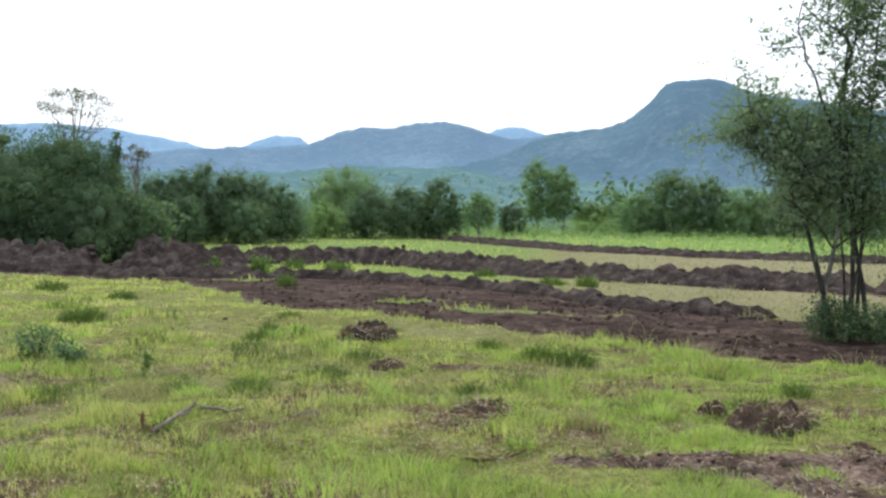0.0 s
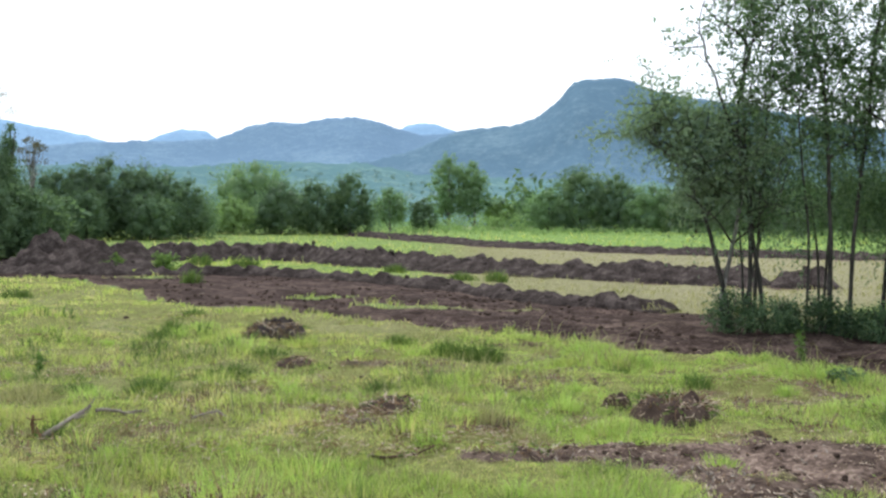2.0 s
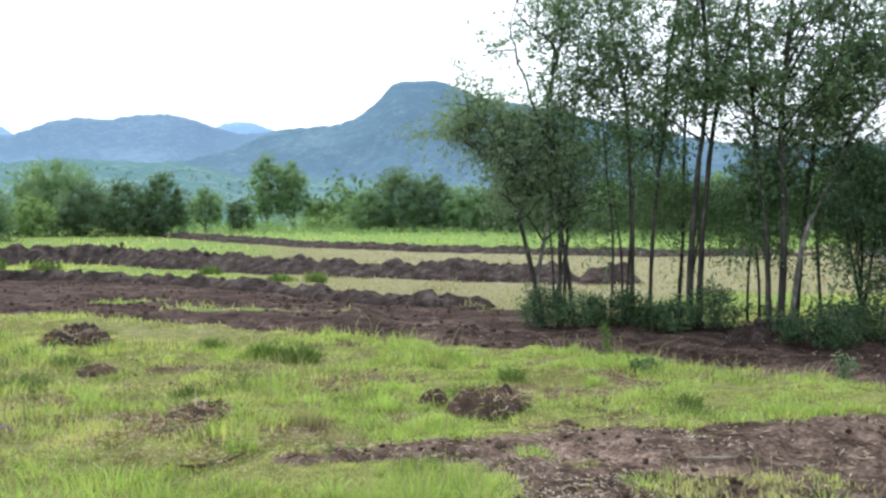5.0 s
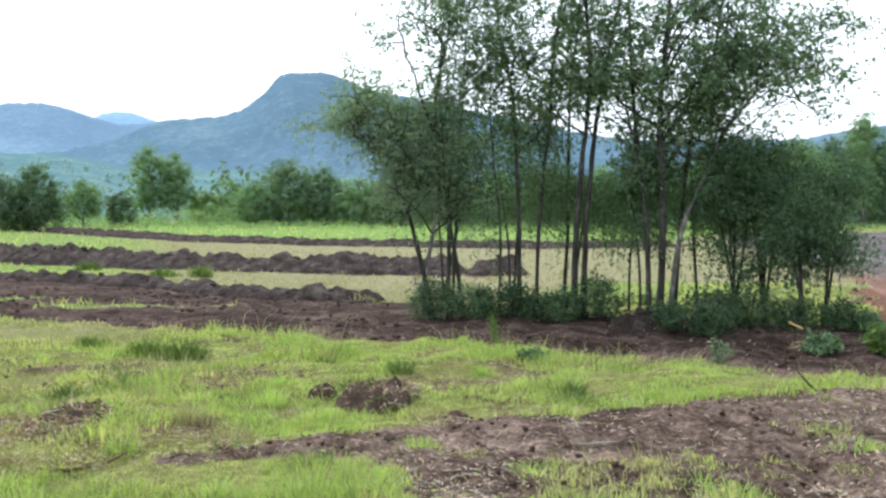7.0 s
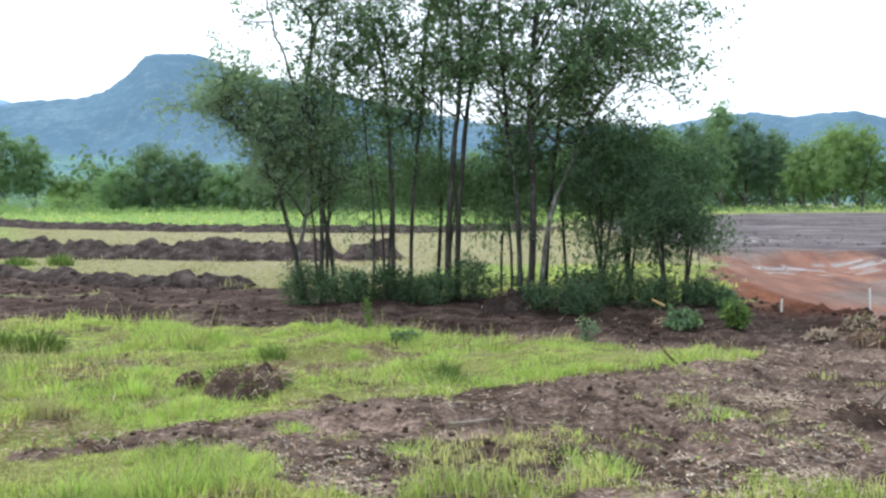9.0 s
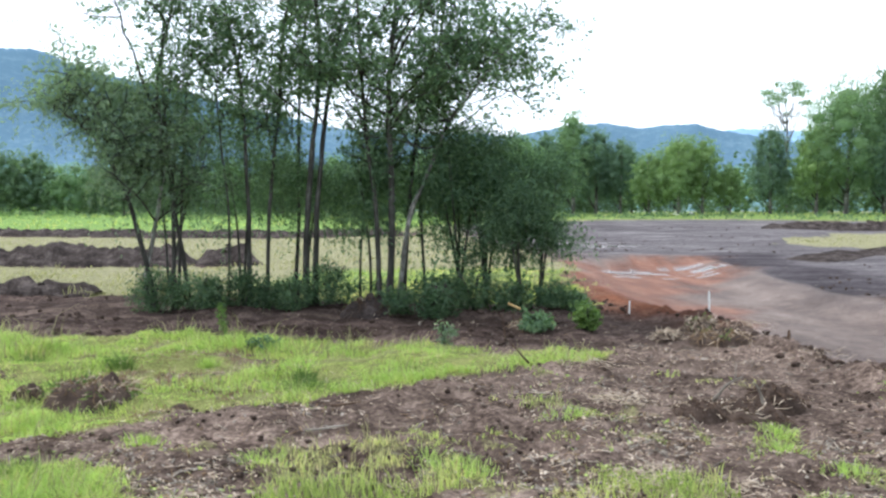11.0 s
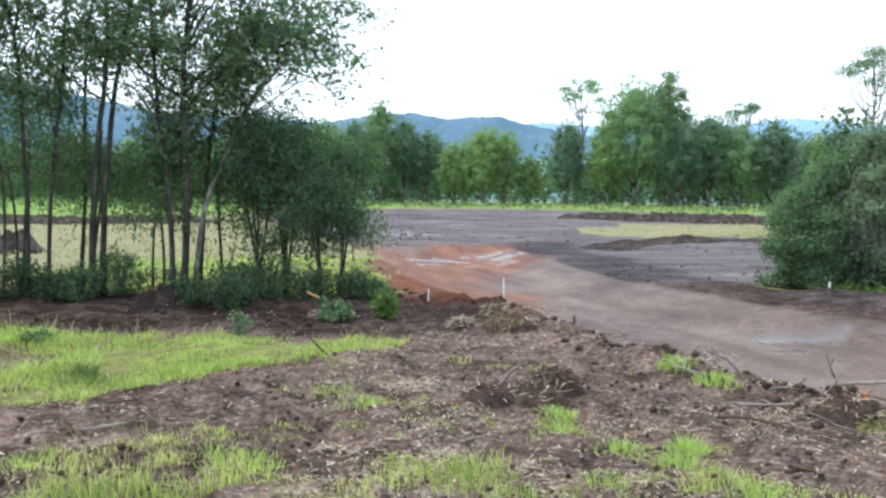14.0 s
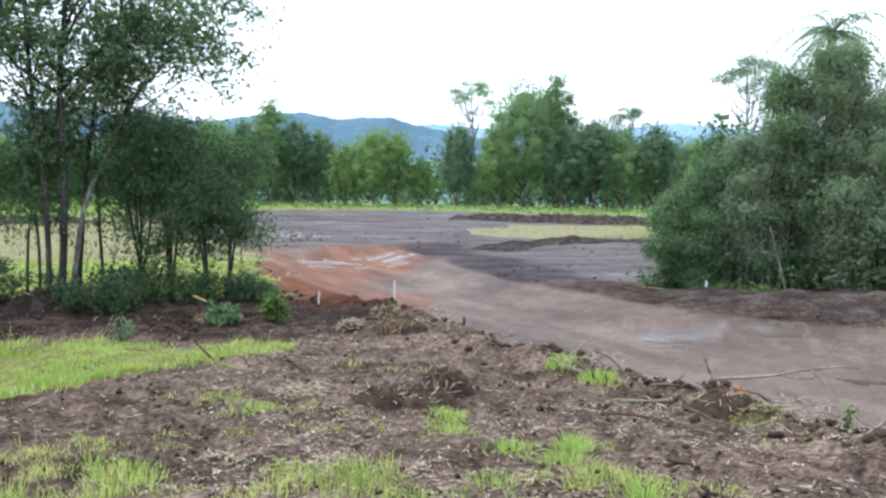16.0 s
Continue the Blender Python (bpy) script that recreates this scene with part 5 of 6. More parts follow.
HEDGE = "dense rounded tree in a dark green hedgerow"
BIG = "large dark tree hung with creepers at the field edge"
WOOD = "dark tree at the edge of the wood"
for k, (az, d, rise, half, style, mat, label) in enumerate([
        (-29.5, 47, 5.6, 3.6, "round", M_HEDGE, HEDGE), (-26.2, 47, 5.7, 3.4, "round", M_DARKLEAF, BIG), (-23.0, 47, 5.9, 3.2, "round", M_DARKLEAF, BIG), (-21.4, 46, 5.0, 2.2, "round", M_DARKLEAF, BIG), (-24.8, 44.5, 3.8, 3.0, "round", M_DARKLEAF, HEDGE),
        (-21.5, 44.5, 3.0, 2.4, "round", M_HEDGE, HEDGE), (-28.3, 44.5, 3.6, 3.2, "round", M_DARKLEAF, HEDGE), (-32.5, 46, 5.4, 3.6, "round", M_HEDGE, HEDGE), (-20.2, 47, 5.3, 0.7, "tall", M_DARKLEAF, "tall narrow ivy-covered tree"), (-18.2, 47, 1.9, 1.3, "round", M_HEDGE, HEDGE), (-19.1, 50, 4.9, 1.0, "umbrella", M_SPARSE, "bare spreading tree with few leaves"), (-19.6, 45, 2.2, 1.3, "round", M_DARKLEAF, HEDGE),
        (-22.4, 60, 8.0, 3.0, "umbrella", M_SPARSE, "thin flat-topped tree with sparse foliage"),
        (-17.6, 70, 3.3, 1.9, "round", M_HEDGE, HEDGE), (-16.2, 70, 3.5, 1.5, "round", M_HEDGE, HEDGE), (-14.7, 71, 4.0, 1.9, "round", M_HEDGE, HEDGE), (-12.9, 72, 3.6, 1.6, "round", M_HEDGE, HEDGE), (-11.5, 72, 3.2, 1.5, "round", M_HEDGE, HEDGE), (-10.2, 73, 2.8, 1.5, "round", M_HEDGE, HEDGE), (-16.0, 68, 2.2, 1.4, "round", M_HEDGE, HEDGE), (-12.4, 69, 2.0, 1.6, "round", M_HEDGE, HEDGE),
        (-7.5, 82, 1.8, 1.3, "round", M_LIGHTLEAF, "light green bushy tree in a hedgerow"), (-6.2, 108, 4.1, 2.7, "round", M_FAR_HAZED, "broad spreading tree behind the hedgerow"), (-4.6, 84, 2.8, 1.9, "round", M_HEDGE, HEDGE), (-2.4, 85, 2.9, 1.5, "round", M_HEDGE, HEDGE),
        (-0.3, 85, 3.3, 1.6, "round", M_DARKLEAF, "dark round-crowned tree at the end of the hedgerow"), (2.2, 94, 2.45, 1.2, "open", M_FAR_HAZED, "small light-crowned tree with a bare trunk"), (4.3, 94, 1.85, 1.0, "round", M_HEDGE, HEDGE),
        (5.9, 128, 4.4, 1.2, "open", M_FAR_HAZED, "tall feathery tree beyond the field"), (7.5, 127, 4.0, 1.2, "open", M_FAR_HAZED, "tall feathery tree beyond the field"),
        (9.2, 130, 1.9, 1.3, "round", M_LIGHTLEAF, "low pale green tree beyond the field"), (10.8, 150, 2.2, 1.5, "round", M_FAR_HAZED, "low hazy tree beyond the field"), (12.2, 112, 2.6, 1.4, "round", M_FAR_HAZED, "rounded tree beyond the field"), (14.2, 110, 3.95, 1.9, "round", M_HEDGE, "broad round-crowned tree beyond the field"),
        (16.4, 109, 3.5, 1.6, "round", M_HEDGE, HEDGE), (18.6, 106, 2.8, 1.8, "round", M_FAR_HAZED, "rounded tree beyond the field"), (21.2, 104, 3.2, 2.0, "round", M_HEDGE, HEDGE), (24.2, 102, 3.2, 2.2, "round", M_HEDGE, HEDGE),
        (27.4, 100, 3.3, 2.2, "round", M_FAR_HAZED, HEDGE), (30.6, 98, 3.7, 2.3, "round", M_HEDGE, HEDGE), (33.8, 96, 3.6, 2.3, "round", M_FAR_HAZED, HEDGE), (37.0, 94, 3.9, 2.4, "round", M_HEDGE, HEDGE), (40.2, 92, 4.2, 2.3, "open", M_FAR_HAZED, HEDGE),
        (43.0, 90, 4.4, 2.0, "open", M_FAR_HAZED, HEDGE), (45.4, 90, 4.9, 1.9, "open", M_FAR_HAZED, HEDGE), (47.2, 95, 4.8, 1.4, "open", M_WOOD_HAZED, "green tree at the edge of the wood"), (48.8, 96, 6.0, 1.5, "open", M_FAR_HAZED, "tall full-crowned tree at the edge of the wood"), (50.2, 97, 5.0, 1.3, "weeping", M_WOOD_HAZED, WOOD),
        (51.7, 97, 4.4, 1.4, "weeping", M_WOOD_HAZED, WOOD), (53.4, 91, 3.6, 1.2, "weeping", M_LIGHTLEAF, "light green tree at the edge of the wood"), (55.2, 90, 4.6, 1.7, "weeping", M_LIGHTLEAF, "broad light green tree with drooping branches"), (56.6, 91, 4.4, 1.3, "weeping", M_LIGHTLEAF, "broad light green tree with drooping branches"), (58.2, 91, 2.7, 0.9, "weeping", M_LIGHTLEAF, "small light green tree"),
        (60.5, 95, 4.9, 1.25, "weeping", M_WOOD_HAZED, "dark slender tree at the edge of the wood"), (61.4, 108, 7.5, 1.9, "umbrella", M_FAR_HAZED, "thin flat-topped tree with sparse foliage"), (64.6, 95, 7.5, 2.6, "weeping", M_FAR_HAZED, "large full-crowned tree at the edge of the wood"), (66.6, 96, 7.8, 1.5, "open", M_FAR_HAZED, "tall round-topped tree at the edge of the wood"), (63.0, 94, 5.0, 1.4, "weeping", M_LIGHTLEAF, "light green tree at the edge of the wood"),
        (67.2, 94, 5.2, 1.9, "weeping", M_WOOD_HAZED, WOOD), (69.0, 94, 5.4, 1.7, "open", M_WOOD_HAZED, WOOD), (70.9, 95, 6.0, 1.5, "umbrella", M_WOOD_HAZED, "tall flat-topped tree with a pale trunk"), (70.8, 94, 4.7, 1.8, "open", M_FAR_HAZED, "tree with a pale trunk at the edge of the wood"), (72.7, 94, 5.0, 1.5, "open", M_WOOD_HAZED, WOOD),
        (47.8, 108, 4.6, 2.2, "open", M_WOOD_HAZED, HEDGE), (52.4, 110, 3.9, 2.0, "open", M_WOOD_HAZED, HEDGE), (66.8, 108, 5.6, 2.4, "open", M_WOOD_HAZED, HEDGE), (69.8, 110, 5.2, 2.4, "open", M_WOOD_HAZED, HEDGE), (73.5, 108, 4.6, 2.2, "open", M_WOOD_HAZED, HEDGE),
        (78.2, 62, 8.7, 2.7, "umbrella", M_HEDGE, "flat-topped tree with sparse layered foliage"), (75.0, 60, 4.0, 0.8, "tall", M_LIGHTLEAF, "narrow light green tree behind the bushes"), (76.0, 92, 4.6, 2.2, "open", M_WOOD_HAZED, HEDGE), (79.5, 90, 4.8, 2.4, "open", M_WOOD_HAZED, HEDGE), (83.5, 88, 5.0, 2.6, "open", M_WOOD_HAZED, HEDGE), (88, 86, 5.0, 2.8, "open", M_WOOD_HAZED, HEDGE)]):
    far_tree(az, d, rise, half, style, mat, 500 + k, label)

# trees beside the dirt track
for k, (x, y, h, r, m, n, hang, label) in enumerate([
        (19.3, 5.55, 2.3, 0.8, M_GROVE, 9000, 0, "dense green bushy tree on the bank beside the track"), (19.75, 4.95, 3.1, 0.95, M_GROVE, 12000, 60, "dense green bushy tree on the bank beside the track"), (19.2, 4.9, 1.7, 0.6, M_GROVE, 5000, 0, "low dense bush on the bank beside the track"),
        (19.9, 4.05, 3.7, 0.95, M_GREYLEAF, 7000, 420, "leaning tree draped with grey-green creepers"), (20.4, 3.4, 5.1, 1.0, M_GROVE, 9000, 300, "tall tree draped with grey-green creepers"), (20.5, 2.7, 5.7, 1.15, M_GREYLEAF, 11000, 520, "tall tree draped with grey-green creepers"),
        (20.3, 1.75, 5.2, 1.15, M_GREYLEAF, 10000, 520, "tall tree draped with grey-green creepers"), (20.2, 0.4, 4.4, 1.3, M_GROVE, 8000, 100, "tall dark tree beside the track"), (21.4, 3.7, 3.9, 1.2, M_DARKLEAF, 7000, 60, "tall dark tree beside the track"),
        (21.5, 2.2, 4.6, 1.4, M_DARKLEAF, 9000, 60, "tall dark tree beside the track"), (19.4, 0.7, 1.5, 0.7, M_GROVE, 4000, 0, "low green bush on the bank")]):
    bushy_tree(x, y, h, r, -0.2, m, int(n * 2.8), label, 601 + k, 0.03, group="trees beside the track", droop=0.3 if hang > 200 else 0.0, blobs=20, hang=hang, drape=M_CREEPER if hang > 200 else None, solid=True)


def palm(x, y, height, seed):
    rng = np.random.default_rng(seed)
    z0 = ground_z(x, y)
    top = thing("palm_tree", (x, y, z0), "tall feather-leaved palm standing above the trees", "palm tree")
    g = Geo()
    path = spline([(0, 0, -0.1), (0.06, 0, height * 0.4), (0.02, 0.05, height)], 16)
    tube(g, path, np.linspace(0.17, 0.11, 16) * (1 + 0.06 * (np.arange(16) % 2)), 9)
    part("trunk", g.mesh("trunk", M_PALEBARK, True), top)
    for k in range(34):
        a, lift = k * 2.4 + rng.normal(0, 0.3), rng.uniform(-0.7, 1.45)
        fg = Geo()
        n = 16
        s = np.linspace(0, 1, n)
        ln = rng.uniform(1.0, 2.0)
        rr, zz = ln * (s * math.cos(lift * 0.6)), height + ln * (s * math.sin(lift) * 1.1 - 0.95 * s ** 2.0)
        pts = np.stack([np.cos(a) * rr, np.sin(a) * rr, zz], 1)
        tube(fg, pts, np.linspace(0.016, 0.004, n), 4)
        sd = np.array([-math.sin(a), math.cos(a), 0])
        out = np.array([math.cos(a), math.sin(a), 0])
        for i in range(2, n):
            for side in (-1, 1):
                w = 0.36 * math.sin(math.pi * min(0.97, 0.15 + 0.8 * s[i]))
                tip = pts[i] + sd * side * w * 0.8 + out * w * 0.45 - np.array([0, 0, w * rng.uniform(0.25, 0.7)])
                b = out * 0.02
                mid = (pts[i] + tip) / 2 + np.array([0, 0, 0.04])
                fg.add([pts[i] - b, pts[i] + b, mid + b, mid - b, tip], [[0, 1, 2, 3]], [[3, 2, 4]])
        part("frond", fg.mesh("frond", M_GREYLEAF), top)
    vine = Geo()
    got = shell(rng, 260, (0, 0, height - 1.3), (0.6, 0.6, 0.8), 0.3)
    leaves(vine, clumps(rng, got, 12, 0.09), 0.05, rng, 0.4, droop=0.8)
    part("vine", vine.mesh("vine", M_BRIGHTLEAF), top, "bright green climbing plant round the trunk")


palm(25.7, 3.35, 6.35, 7)


# ---- undergrowth at the edge of the wood ----
def undergrowth(name, label, line, height, deep, n, mat, seed, leaf):
    """Low growth along a line, too dense to pick apart."""
    rng = np.random.default_rng(seed)
    c = np.array(line, float)
    seg = np.concatenate([[0], np.cumsum(np.hypot(*np.diff(c, axis=0).T))])
    s = rng.uniform(0, seg[-1], n // 20)
    x, y = np.interp(s, seg, c[:, 0]) + rng.normal(0, deep, len(s)), np.interp(s, seg, c[:, 1]) + rng.normal(0, deep, len(s))
    h = height * np.clip(0.75 + 1.5 * fbm(s / 3.5, s * 0 + seed, 3, seed), 0.15, 1.6)
    z = land(x, y) + h * rng.uniform(0, 1, len(s)) ** 0.8
    g = Geo()
    pts = clumps(rng, np.stack([x, y, z], 1), 14, leaf * 1.8)
    leaves(g, pts, leaf, rng, 0.5, flat=0.5)
    tagged(new(name, g.mesh(name, mat)), label, "undergrowth", kind="stuff")


def arc(a0, a1, d0, d1, n=8):
    return [((d0 + (d1 - d0) * k / (n - 1)) * math.sin(radians(a0 + (a1 - a0) * k / (n - 1))), (d0 + (d1 - d0) * k / (n - 1)) * math.cos(radians(a0 + (a1 - a0) * k / (n - 1)))) for k in range(n)]


undergrowth("undergrowth", "dark undergrowth below large trees", arc(-36, -18, 45, 46), 3.4, 0.7, 13000, M_HEDGE, 700, 0.13)
undergrowth("undergrowth", "dark undergrowth along the hedgerow", arc(-20, -9, 68, 74), 3.3, 0.8, 18000, M_HEDGE, 701, 0.12)
undergrowth("undergrowth", "dark undergrowth along the hedgerow", arc(-10, 1, 84, 88), 3.0, 0.8, 14000, M_HEDGE, 702, 0.13)
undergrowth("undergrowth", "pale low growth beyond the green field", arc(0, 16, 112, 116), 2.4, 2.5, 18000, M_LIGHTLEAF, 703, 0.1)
undergrowth("undergrowth", "hazy woodland beyond the green field", arc(-12, 30, 170, 150), 4.5, 5.0, 34000, M_FAR_HAZED, 704, 0.14)
undergrowth("undergrowth", "dark undergrowth below the far trees", arc(12, 47, 112, 96), 2.6, 1.5, 14000, M_HEDGE, 705, 0.15)
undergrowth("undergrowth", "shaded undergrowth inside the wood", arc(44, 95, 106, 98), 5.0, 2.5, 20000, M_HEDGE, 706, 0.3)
# dark leaves added behind the wood's edge to give its shaded interior
undergrowth("far_wood", "dark leaf sheet standing for the shade inside the wood", arc(10, 96, 128, 116), 6.5, 3.0, 17000, M_DARKLEAF, 712, 0.5)
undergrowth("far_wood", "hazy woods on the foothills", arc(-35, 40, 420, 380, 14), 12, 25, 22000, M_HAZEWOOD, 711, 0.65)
undergrowth("undergrowth", "low weeds along the far edge of the field", arc(2, 46, 92, 76), 0.7, 2.0, 8000, M_LIGHTLEAF, 707, 0.1)
undergrowth("undergrowth", "low green weeds before the wood", arc(47, 90, 84, 78), 0.4, 4, 8000, M_HEDGE, 708, 0.1)
undergrowth("undergrowth", "green growth at the foot of the trees on the bank", [(18.9, 5.0), (18.8, 4.4), (18.9, 3.2)], 0.16, 0.15, 1500, M_BRIGHTLEAF, 709, 0.03)
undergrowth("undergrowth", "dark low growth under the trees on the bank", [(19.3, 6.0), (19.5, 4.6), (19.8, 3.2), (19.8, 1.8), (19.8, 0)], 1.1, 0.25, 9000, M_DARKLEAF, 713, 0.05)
# added dark leaf sheet, in place of shade between the bank trees
undergrowth("undergrowth", "dark leaf sheet standing for the shade behind the bank trees", [(20.8, 5.2), (21.2, 3.8), (21.6, 2.4), (21.7, 0), (21.7, -2)], 3.0, 0.3, 12000, M_DARKLEAF, 714, 0.09)

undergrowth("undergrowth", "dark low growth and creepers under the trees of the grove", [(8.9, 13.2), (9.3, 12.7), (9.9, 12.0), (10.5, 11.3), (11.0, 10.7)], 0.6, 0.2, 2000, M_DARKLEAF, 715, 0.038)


# ---- grass ----
def blades(name, label, n, r0, r1, az0, az1, tall, mat, seed, kind_of, wide=0.0007, where=None):
    """Single grass blades, thinning out where the ground is bare."""
    rng = np.random.default_rng(seed)
    a = np.radians(rng.uniform(az0, az1, n))
    r = r0 * (r1 / r0) ** rng.uniform(0, 1, n)
    x, y = r * np.sin(a), r * np.cos(a)
    cov = cover(x, y)
    dry = cov[1]
    thick = smooth(-0.3, 0.25, fbm(x / 0.55, y / 0.55, 3, 41))
    want = cov[0] ** 1.5 * (0.45 + 0.55 * thick) * (dry if kind_of == "dry" else 1 - 0.45 * dry)
    if where:
        want = want * where(x, y)
    keep = rng.uniform(0, 1, n) < want
    x, y, r, thick = x[keep], y[keep], r[keep], thick[keep]
    z = land(x, y, tuple(c[keep] for c in cov))
    m = len(x)
    h = tall * rng.uniform(0.5, 1.3, m) * (0.4 + 1.0 * thick) * np.clip(0.85 + 3.6 * fbm(x / 1.1, y / 0.9, 4, 43), 0.25, 2.6)
    w = (0.0012 + wide * r) * rng.uniform(0.7, 1.3, m)
    t = rng.uniform(0, 2 * np.pi, m)
    bend = h * rng.uniform(0.1, 1.1, m)
    b = rng.uniform(0, 2 * np.pi, m)
    side = np.stack([np.cos(t) * w, np.sin(t) * w, 0 * t], 1)
    base = np.stack([x, y, z - 0.01], 1)
    way = np.stack([np.cos(b) * bend, np.sin(b) * bend, 0 * b], 1)
    mid = base + way * 0.3 + np.stack([0 * h, 0 * h, h * 0.62], 1)
    tip = base + way + np.stack([0 * h, 0 * h, h * rng.uniform(0.75, 1.0, m)], 1)
    v = np.stack([base - side, base + side, mid + side * 0.75, mid - side * 0.75, tip], 1).reshape(-1, 3)
    k = np.arange(m)[:, None] * 5
    me = fast_mesh(name, v, k + np.array([[0, 1, 2, 3]]), k + np.array([[3, 2, 4]]), mat)
    tagged(new(name, me), label, "grass", kind="stuff")


def fresh(x, y):
    """The freshest growth, along the turned soil."""
    rim = smooth(4.2, 0.8, inside_by(MEADOW, x, y) + 2.0 * fbm(x / 1.8, y / 1.8, 3, 91))
    return rim * smooth(-0.5, 0.1, inside_by(MEADOW, x, y)) * smooth(-0.5, 3.0, x) * smooth(-0.4, 0.1, fbm(x / 0.8, y / 0.8, 3, 92))


def rim_fade(x, y):
    return smooth(0.6, 3.0, np.hypot(x, y))


blades("grass", "yellow-green meadow grass", 400000, 4.3, 15, -31, 92, 0.068, M_GRASS, 801, "green", 0.0004)
blades("grass", "bright fresh meadow grass along the turned soil", 230000, 5.5, 14, -2, 55, 0.075, M_LUSH, 806, "green", 0.0004, where=fresh)
blades("grass", "yellow-green meadow grass farther off", 130000, 15, 42, -31, 60, 0.08, M_GRASS, 802, "green", 0.0005, lambda x, y: np.maximum(smooth(-0.5, 0.5, inside_by(MEADOW, x, y)), smooth(0.6, 0.1, cover(x, y)[1])))
blades("grass", "yellow-green meadow grass underfoot", 46000, 0.7, 4.5, -70, 130, 0.08, M_GRASS, 807, "green", 0.0016, rim_fade)
blades("grass", "yellow-green meadow grass at the sides", 26000, 4.3, 20, -75, -31, 0.1, M_GRASS, 808, "green", 0.0016, lambda x, y: smooth(-75, -40, np.degrees(np.arctan2(x, y))))
blades("field_grass", "light green growth on the far field", 46000, 36, 100, -16, 80, 0.2, M_GRASS, 812, "green", 0.0005, lambda x, y: smooth(0.5, 0.1, cover(x, y)[1]) * smooth(-0.2, 0.3, fbm(x / 3, y / 3, 3, 97)))
blades("dry_grass", "dry straw-coloured grass in the meadow", 130000, 4.3, 20, -31, 60, 0.11, M_DRYGRASS, 803, "dry")
blades("dry_grass", "dry straw-coloured grass on the strips between the earth rows", 60000, 14, 62, -20, 72, 0.09, M_DRYGRASS, 804, "dry", 0.0005)
blades("grass", "patches of darker olive grass in the meadow", 90000, 4.5, 22, -31, 40, 0.13, M_TUFT, 809, "green", where=lambda x, y: smooth(0.05, 0.2, fbm(x / 0.9, y / 0.9, 3, 95)) * smooth(2.0, 4.5, inside_by(MEADOW, x, y)))
blades("seed_grass", "thin pale seed stalks standing above the grass", 26000, 4.6, 16, -31, 50, 0.2, M_DRYGRASS, 805, "green", 0.00025)


def tuft(x, y, height, radius, n, label, seed, mat=None, group="grass tufts"):
    """A tussock of longer grass."""
    rng = np.random.default_rng(seed)
    a, f = rng.uniform(0, 2 * np.pi, n), rng.uniform(0, 1, n) ** 0.7 * (1 + 0.3 * rng.normal(0, 1, n) ** 2) * 0.8
    bx, by = np.cos(a) * f * radius, np.sin(a) * f * radius
    h = height * rng.uniform(0.45, 1.0, n) * (1.25 - 0.75 * f ** 1.5)
    w = 0.0012 + 0.00048 * math.hypot(x, y)
    t = rng.uniform(0, 2 * np.pi, n)
    side = np.stack([np.cos(t) * w, np.sin(t) * w, 0 * t], 1)
    base = np.stack([bx, by, 0 * bx - 0.03], 1)
    way = np.stack([np.cos(a), np.sin(a), 0 * a], 1) * (h * rng.uniform(0.15, 0.7, n))[:, None] + rng.normal(0, 0.03, (n, 3)) * np.array([1, 1, 0])
    mid = base + way * 0.3 + np.stack([0 * h, 0 * h, h * 0.6], 1)
    tip = base + way + np.stack([0 * h, 0 * h, h], 1)
    v = np.stack([base - side, base + side, mid + side * 0.75, mid - side * 0.75, tip], 1).reshape(-1, 3)
    k = np.arange(n)[:, None] * 5
    top = tagged(new("grass_tuft", fast_mesh("grass_tuft", v, k + np.array([[0, 1, 2, 3]]), k + np.array([[3, 2, 4]]), mat or M_TUFT)), label, "grass tuft", group, "stuff")
    top.location = (x, y, ground_z(x, y))


TUFT = "dark green tussock of longer grass"
for k, (x, y, h, r, n) in enumerate([(1.6, 11.9, 0.3, 0.35, 420), (1.2, 12.2, 0.26, 0.3, 260), (-1.5, 10.45, 0.22, 0.35, 380), (-6.9, 16.8, 0.34, 0.45, 520), (-2.2, 9.55, 0.16, 0.3, 260), (-1.2, 11.9, 0.2, 0.35, 260), (0.2, 9.6, 0.22, 0.25, 260), (-2.9, 9.4, 0.15, 0.25, 180),
                                     (4.35, 27.9, 0.42, 0.4, 260), (3.4, 29.2, 0.3, 0.5, 240), (1.4, 33.5, 0.35, 0.5, 240), (-6.5, 38.5, 0.5, 0.5, 240),
                                     (-4.4, 36.5, 0.45, 0.6, 260), (-9.2, 38.0, 0.5, 0.5, 240), (-4.8, 26.8, 0.5, 0.3, 160), (-8.0, 22.0, 0.3, 0.4, 220), (-11, 25, 0.35, 0.5, 220), (-3.1, 14.5, 0.22, 0.3, 220), (0.6, 13.6, 0.2, 0.3, 220), (3.0, 10.4, 0.16, 0.3, 220)]):
    tuft(x, y, h, r, n, TUFT if y < 20 else "green tuft of long grass in dry grass", 900 + k)
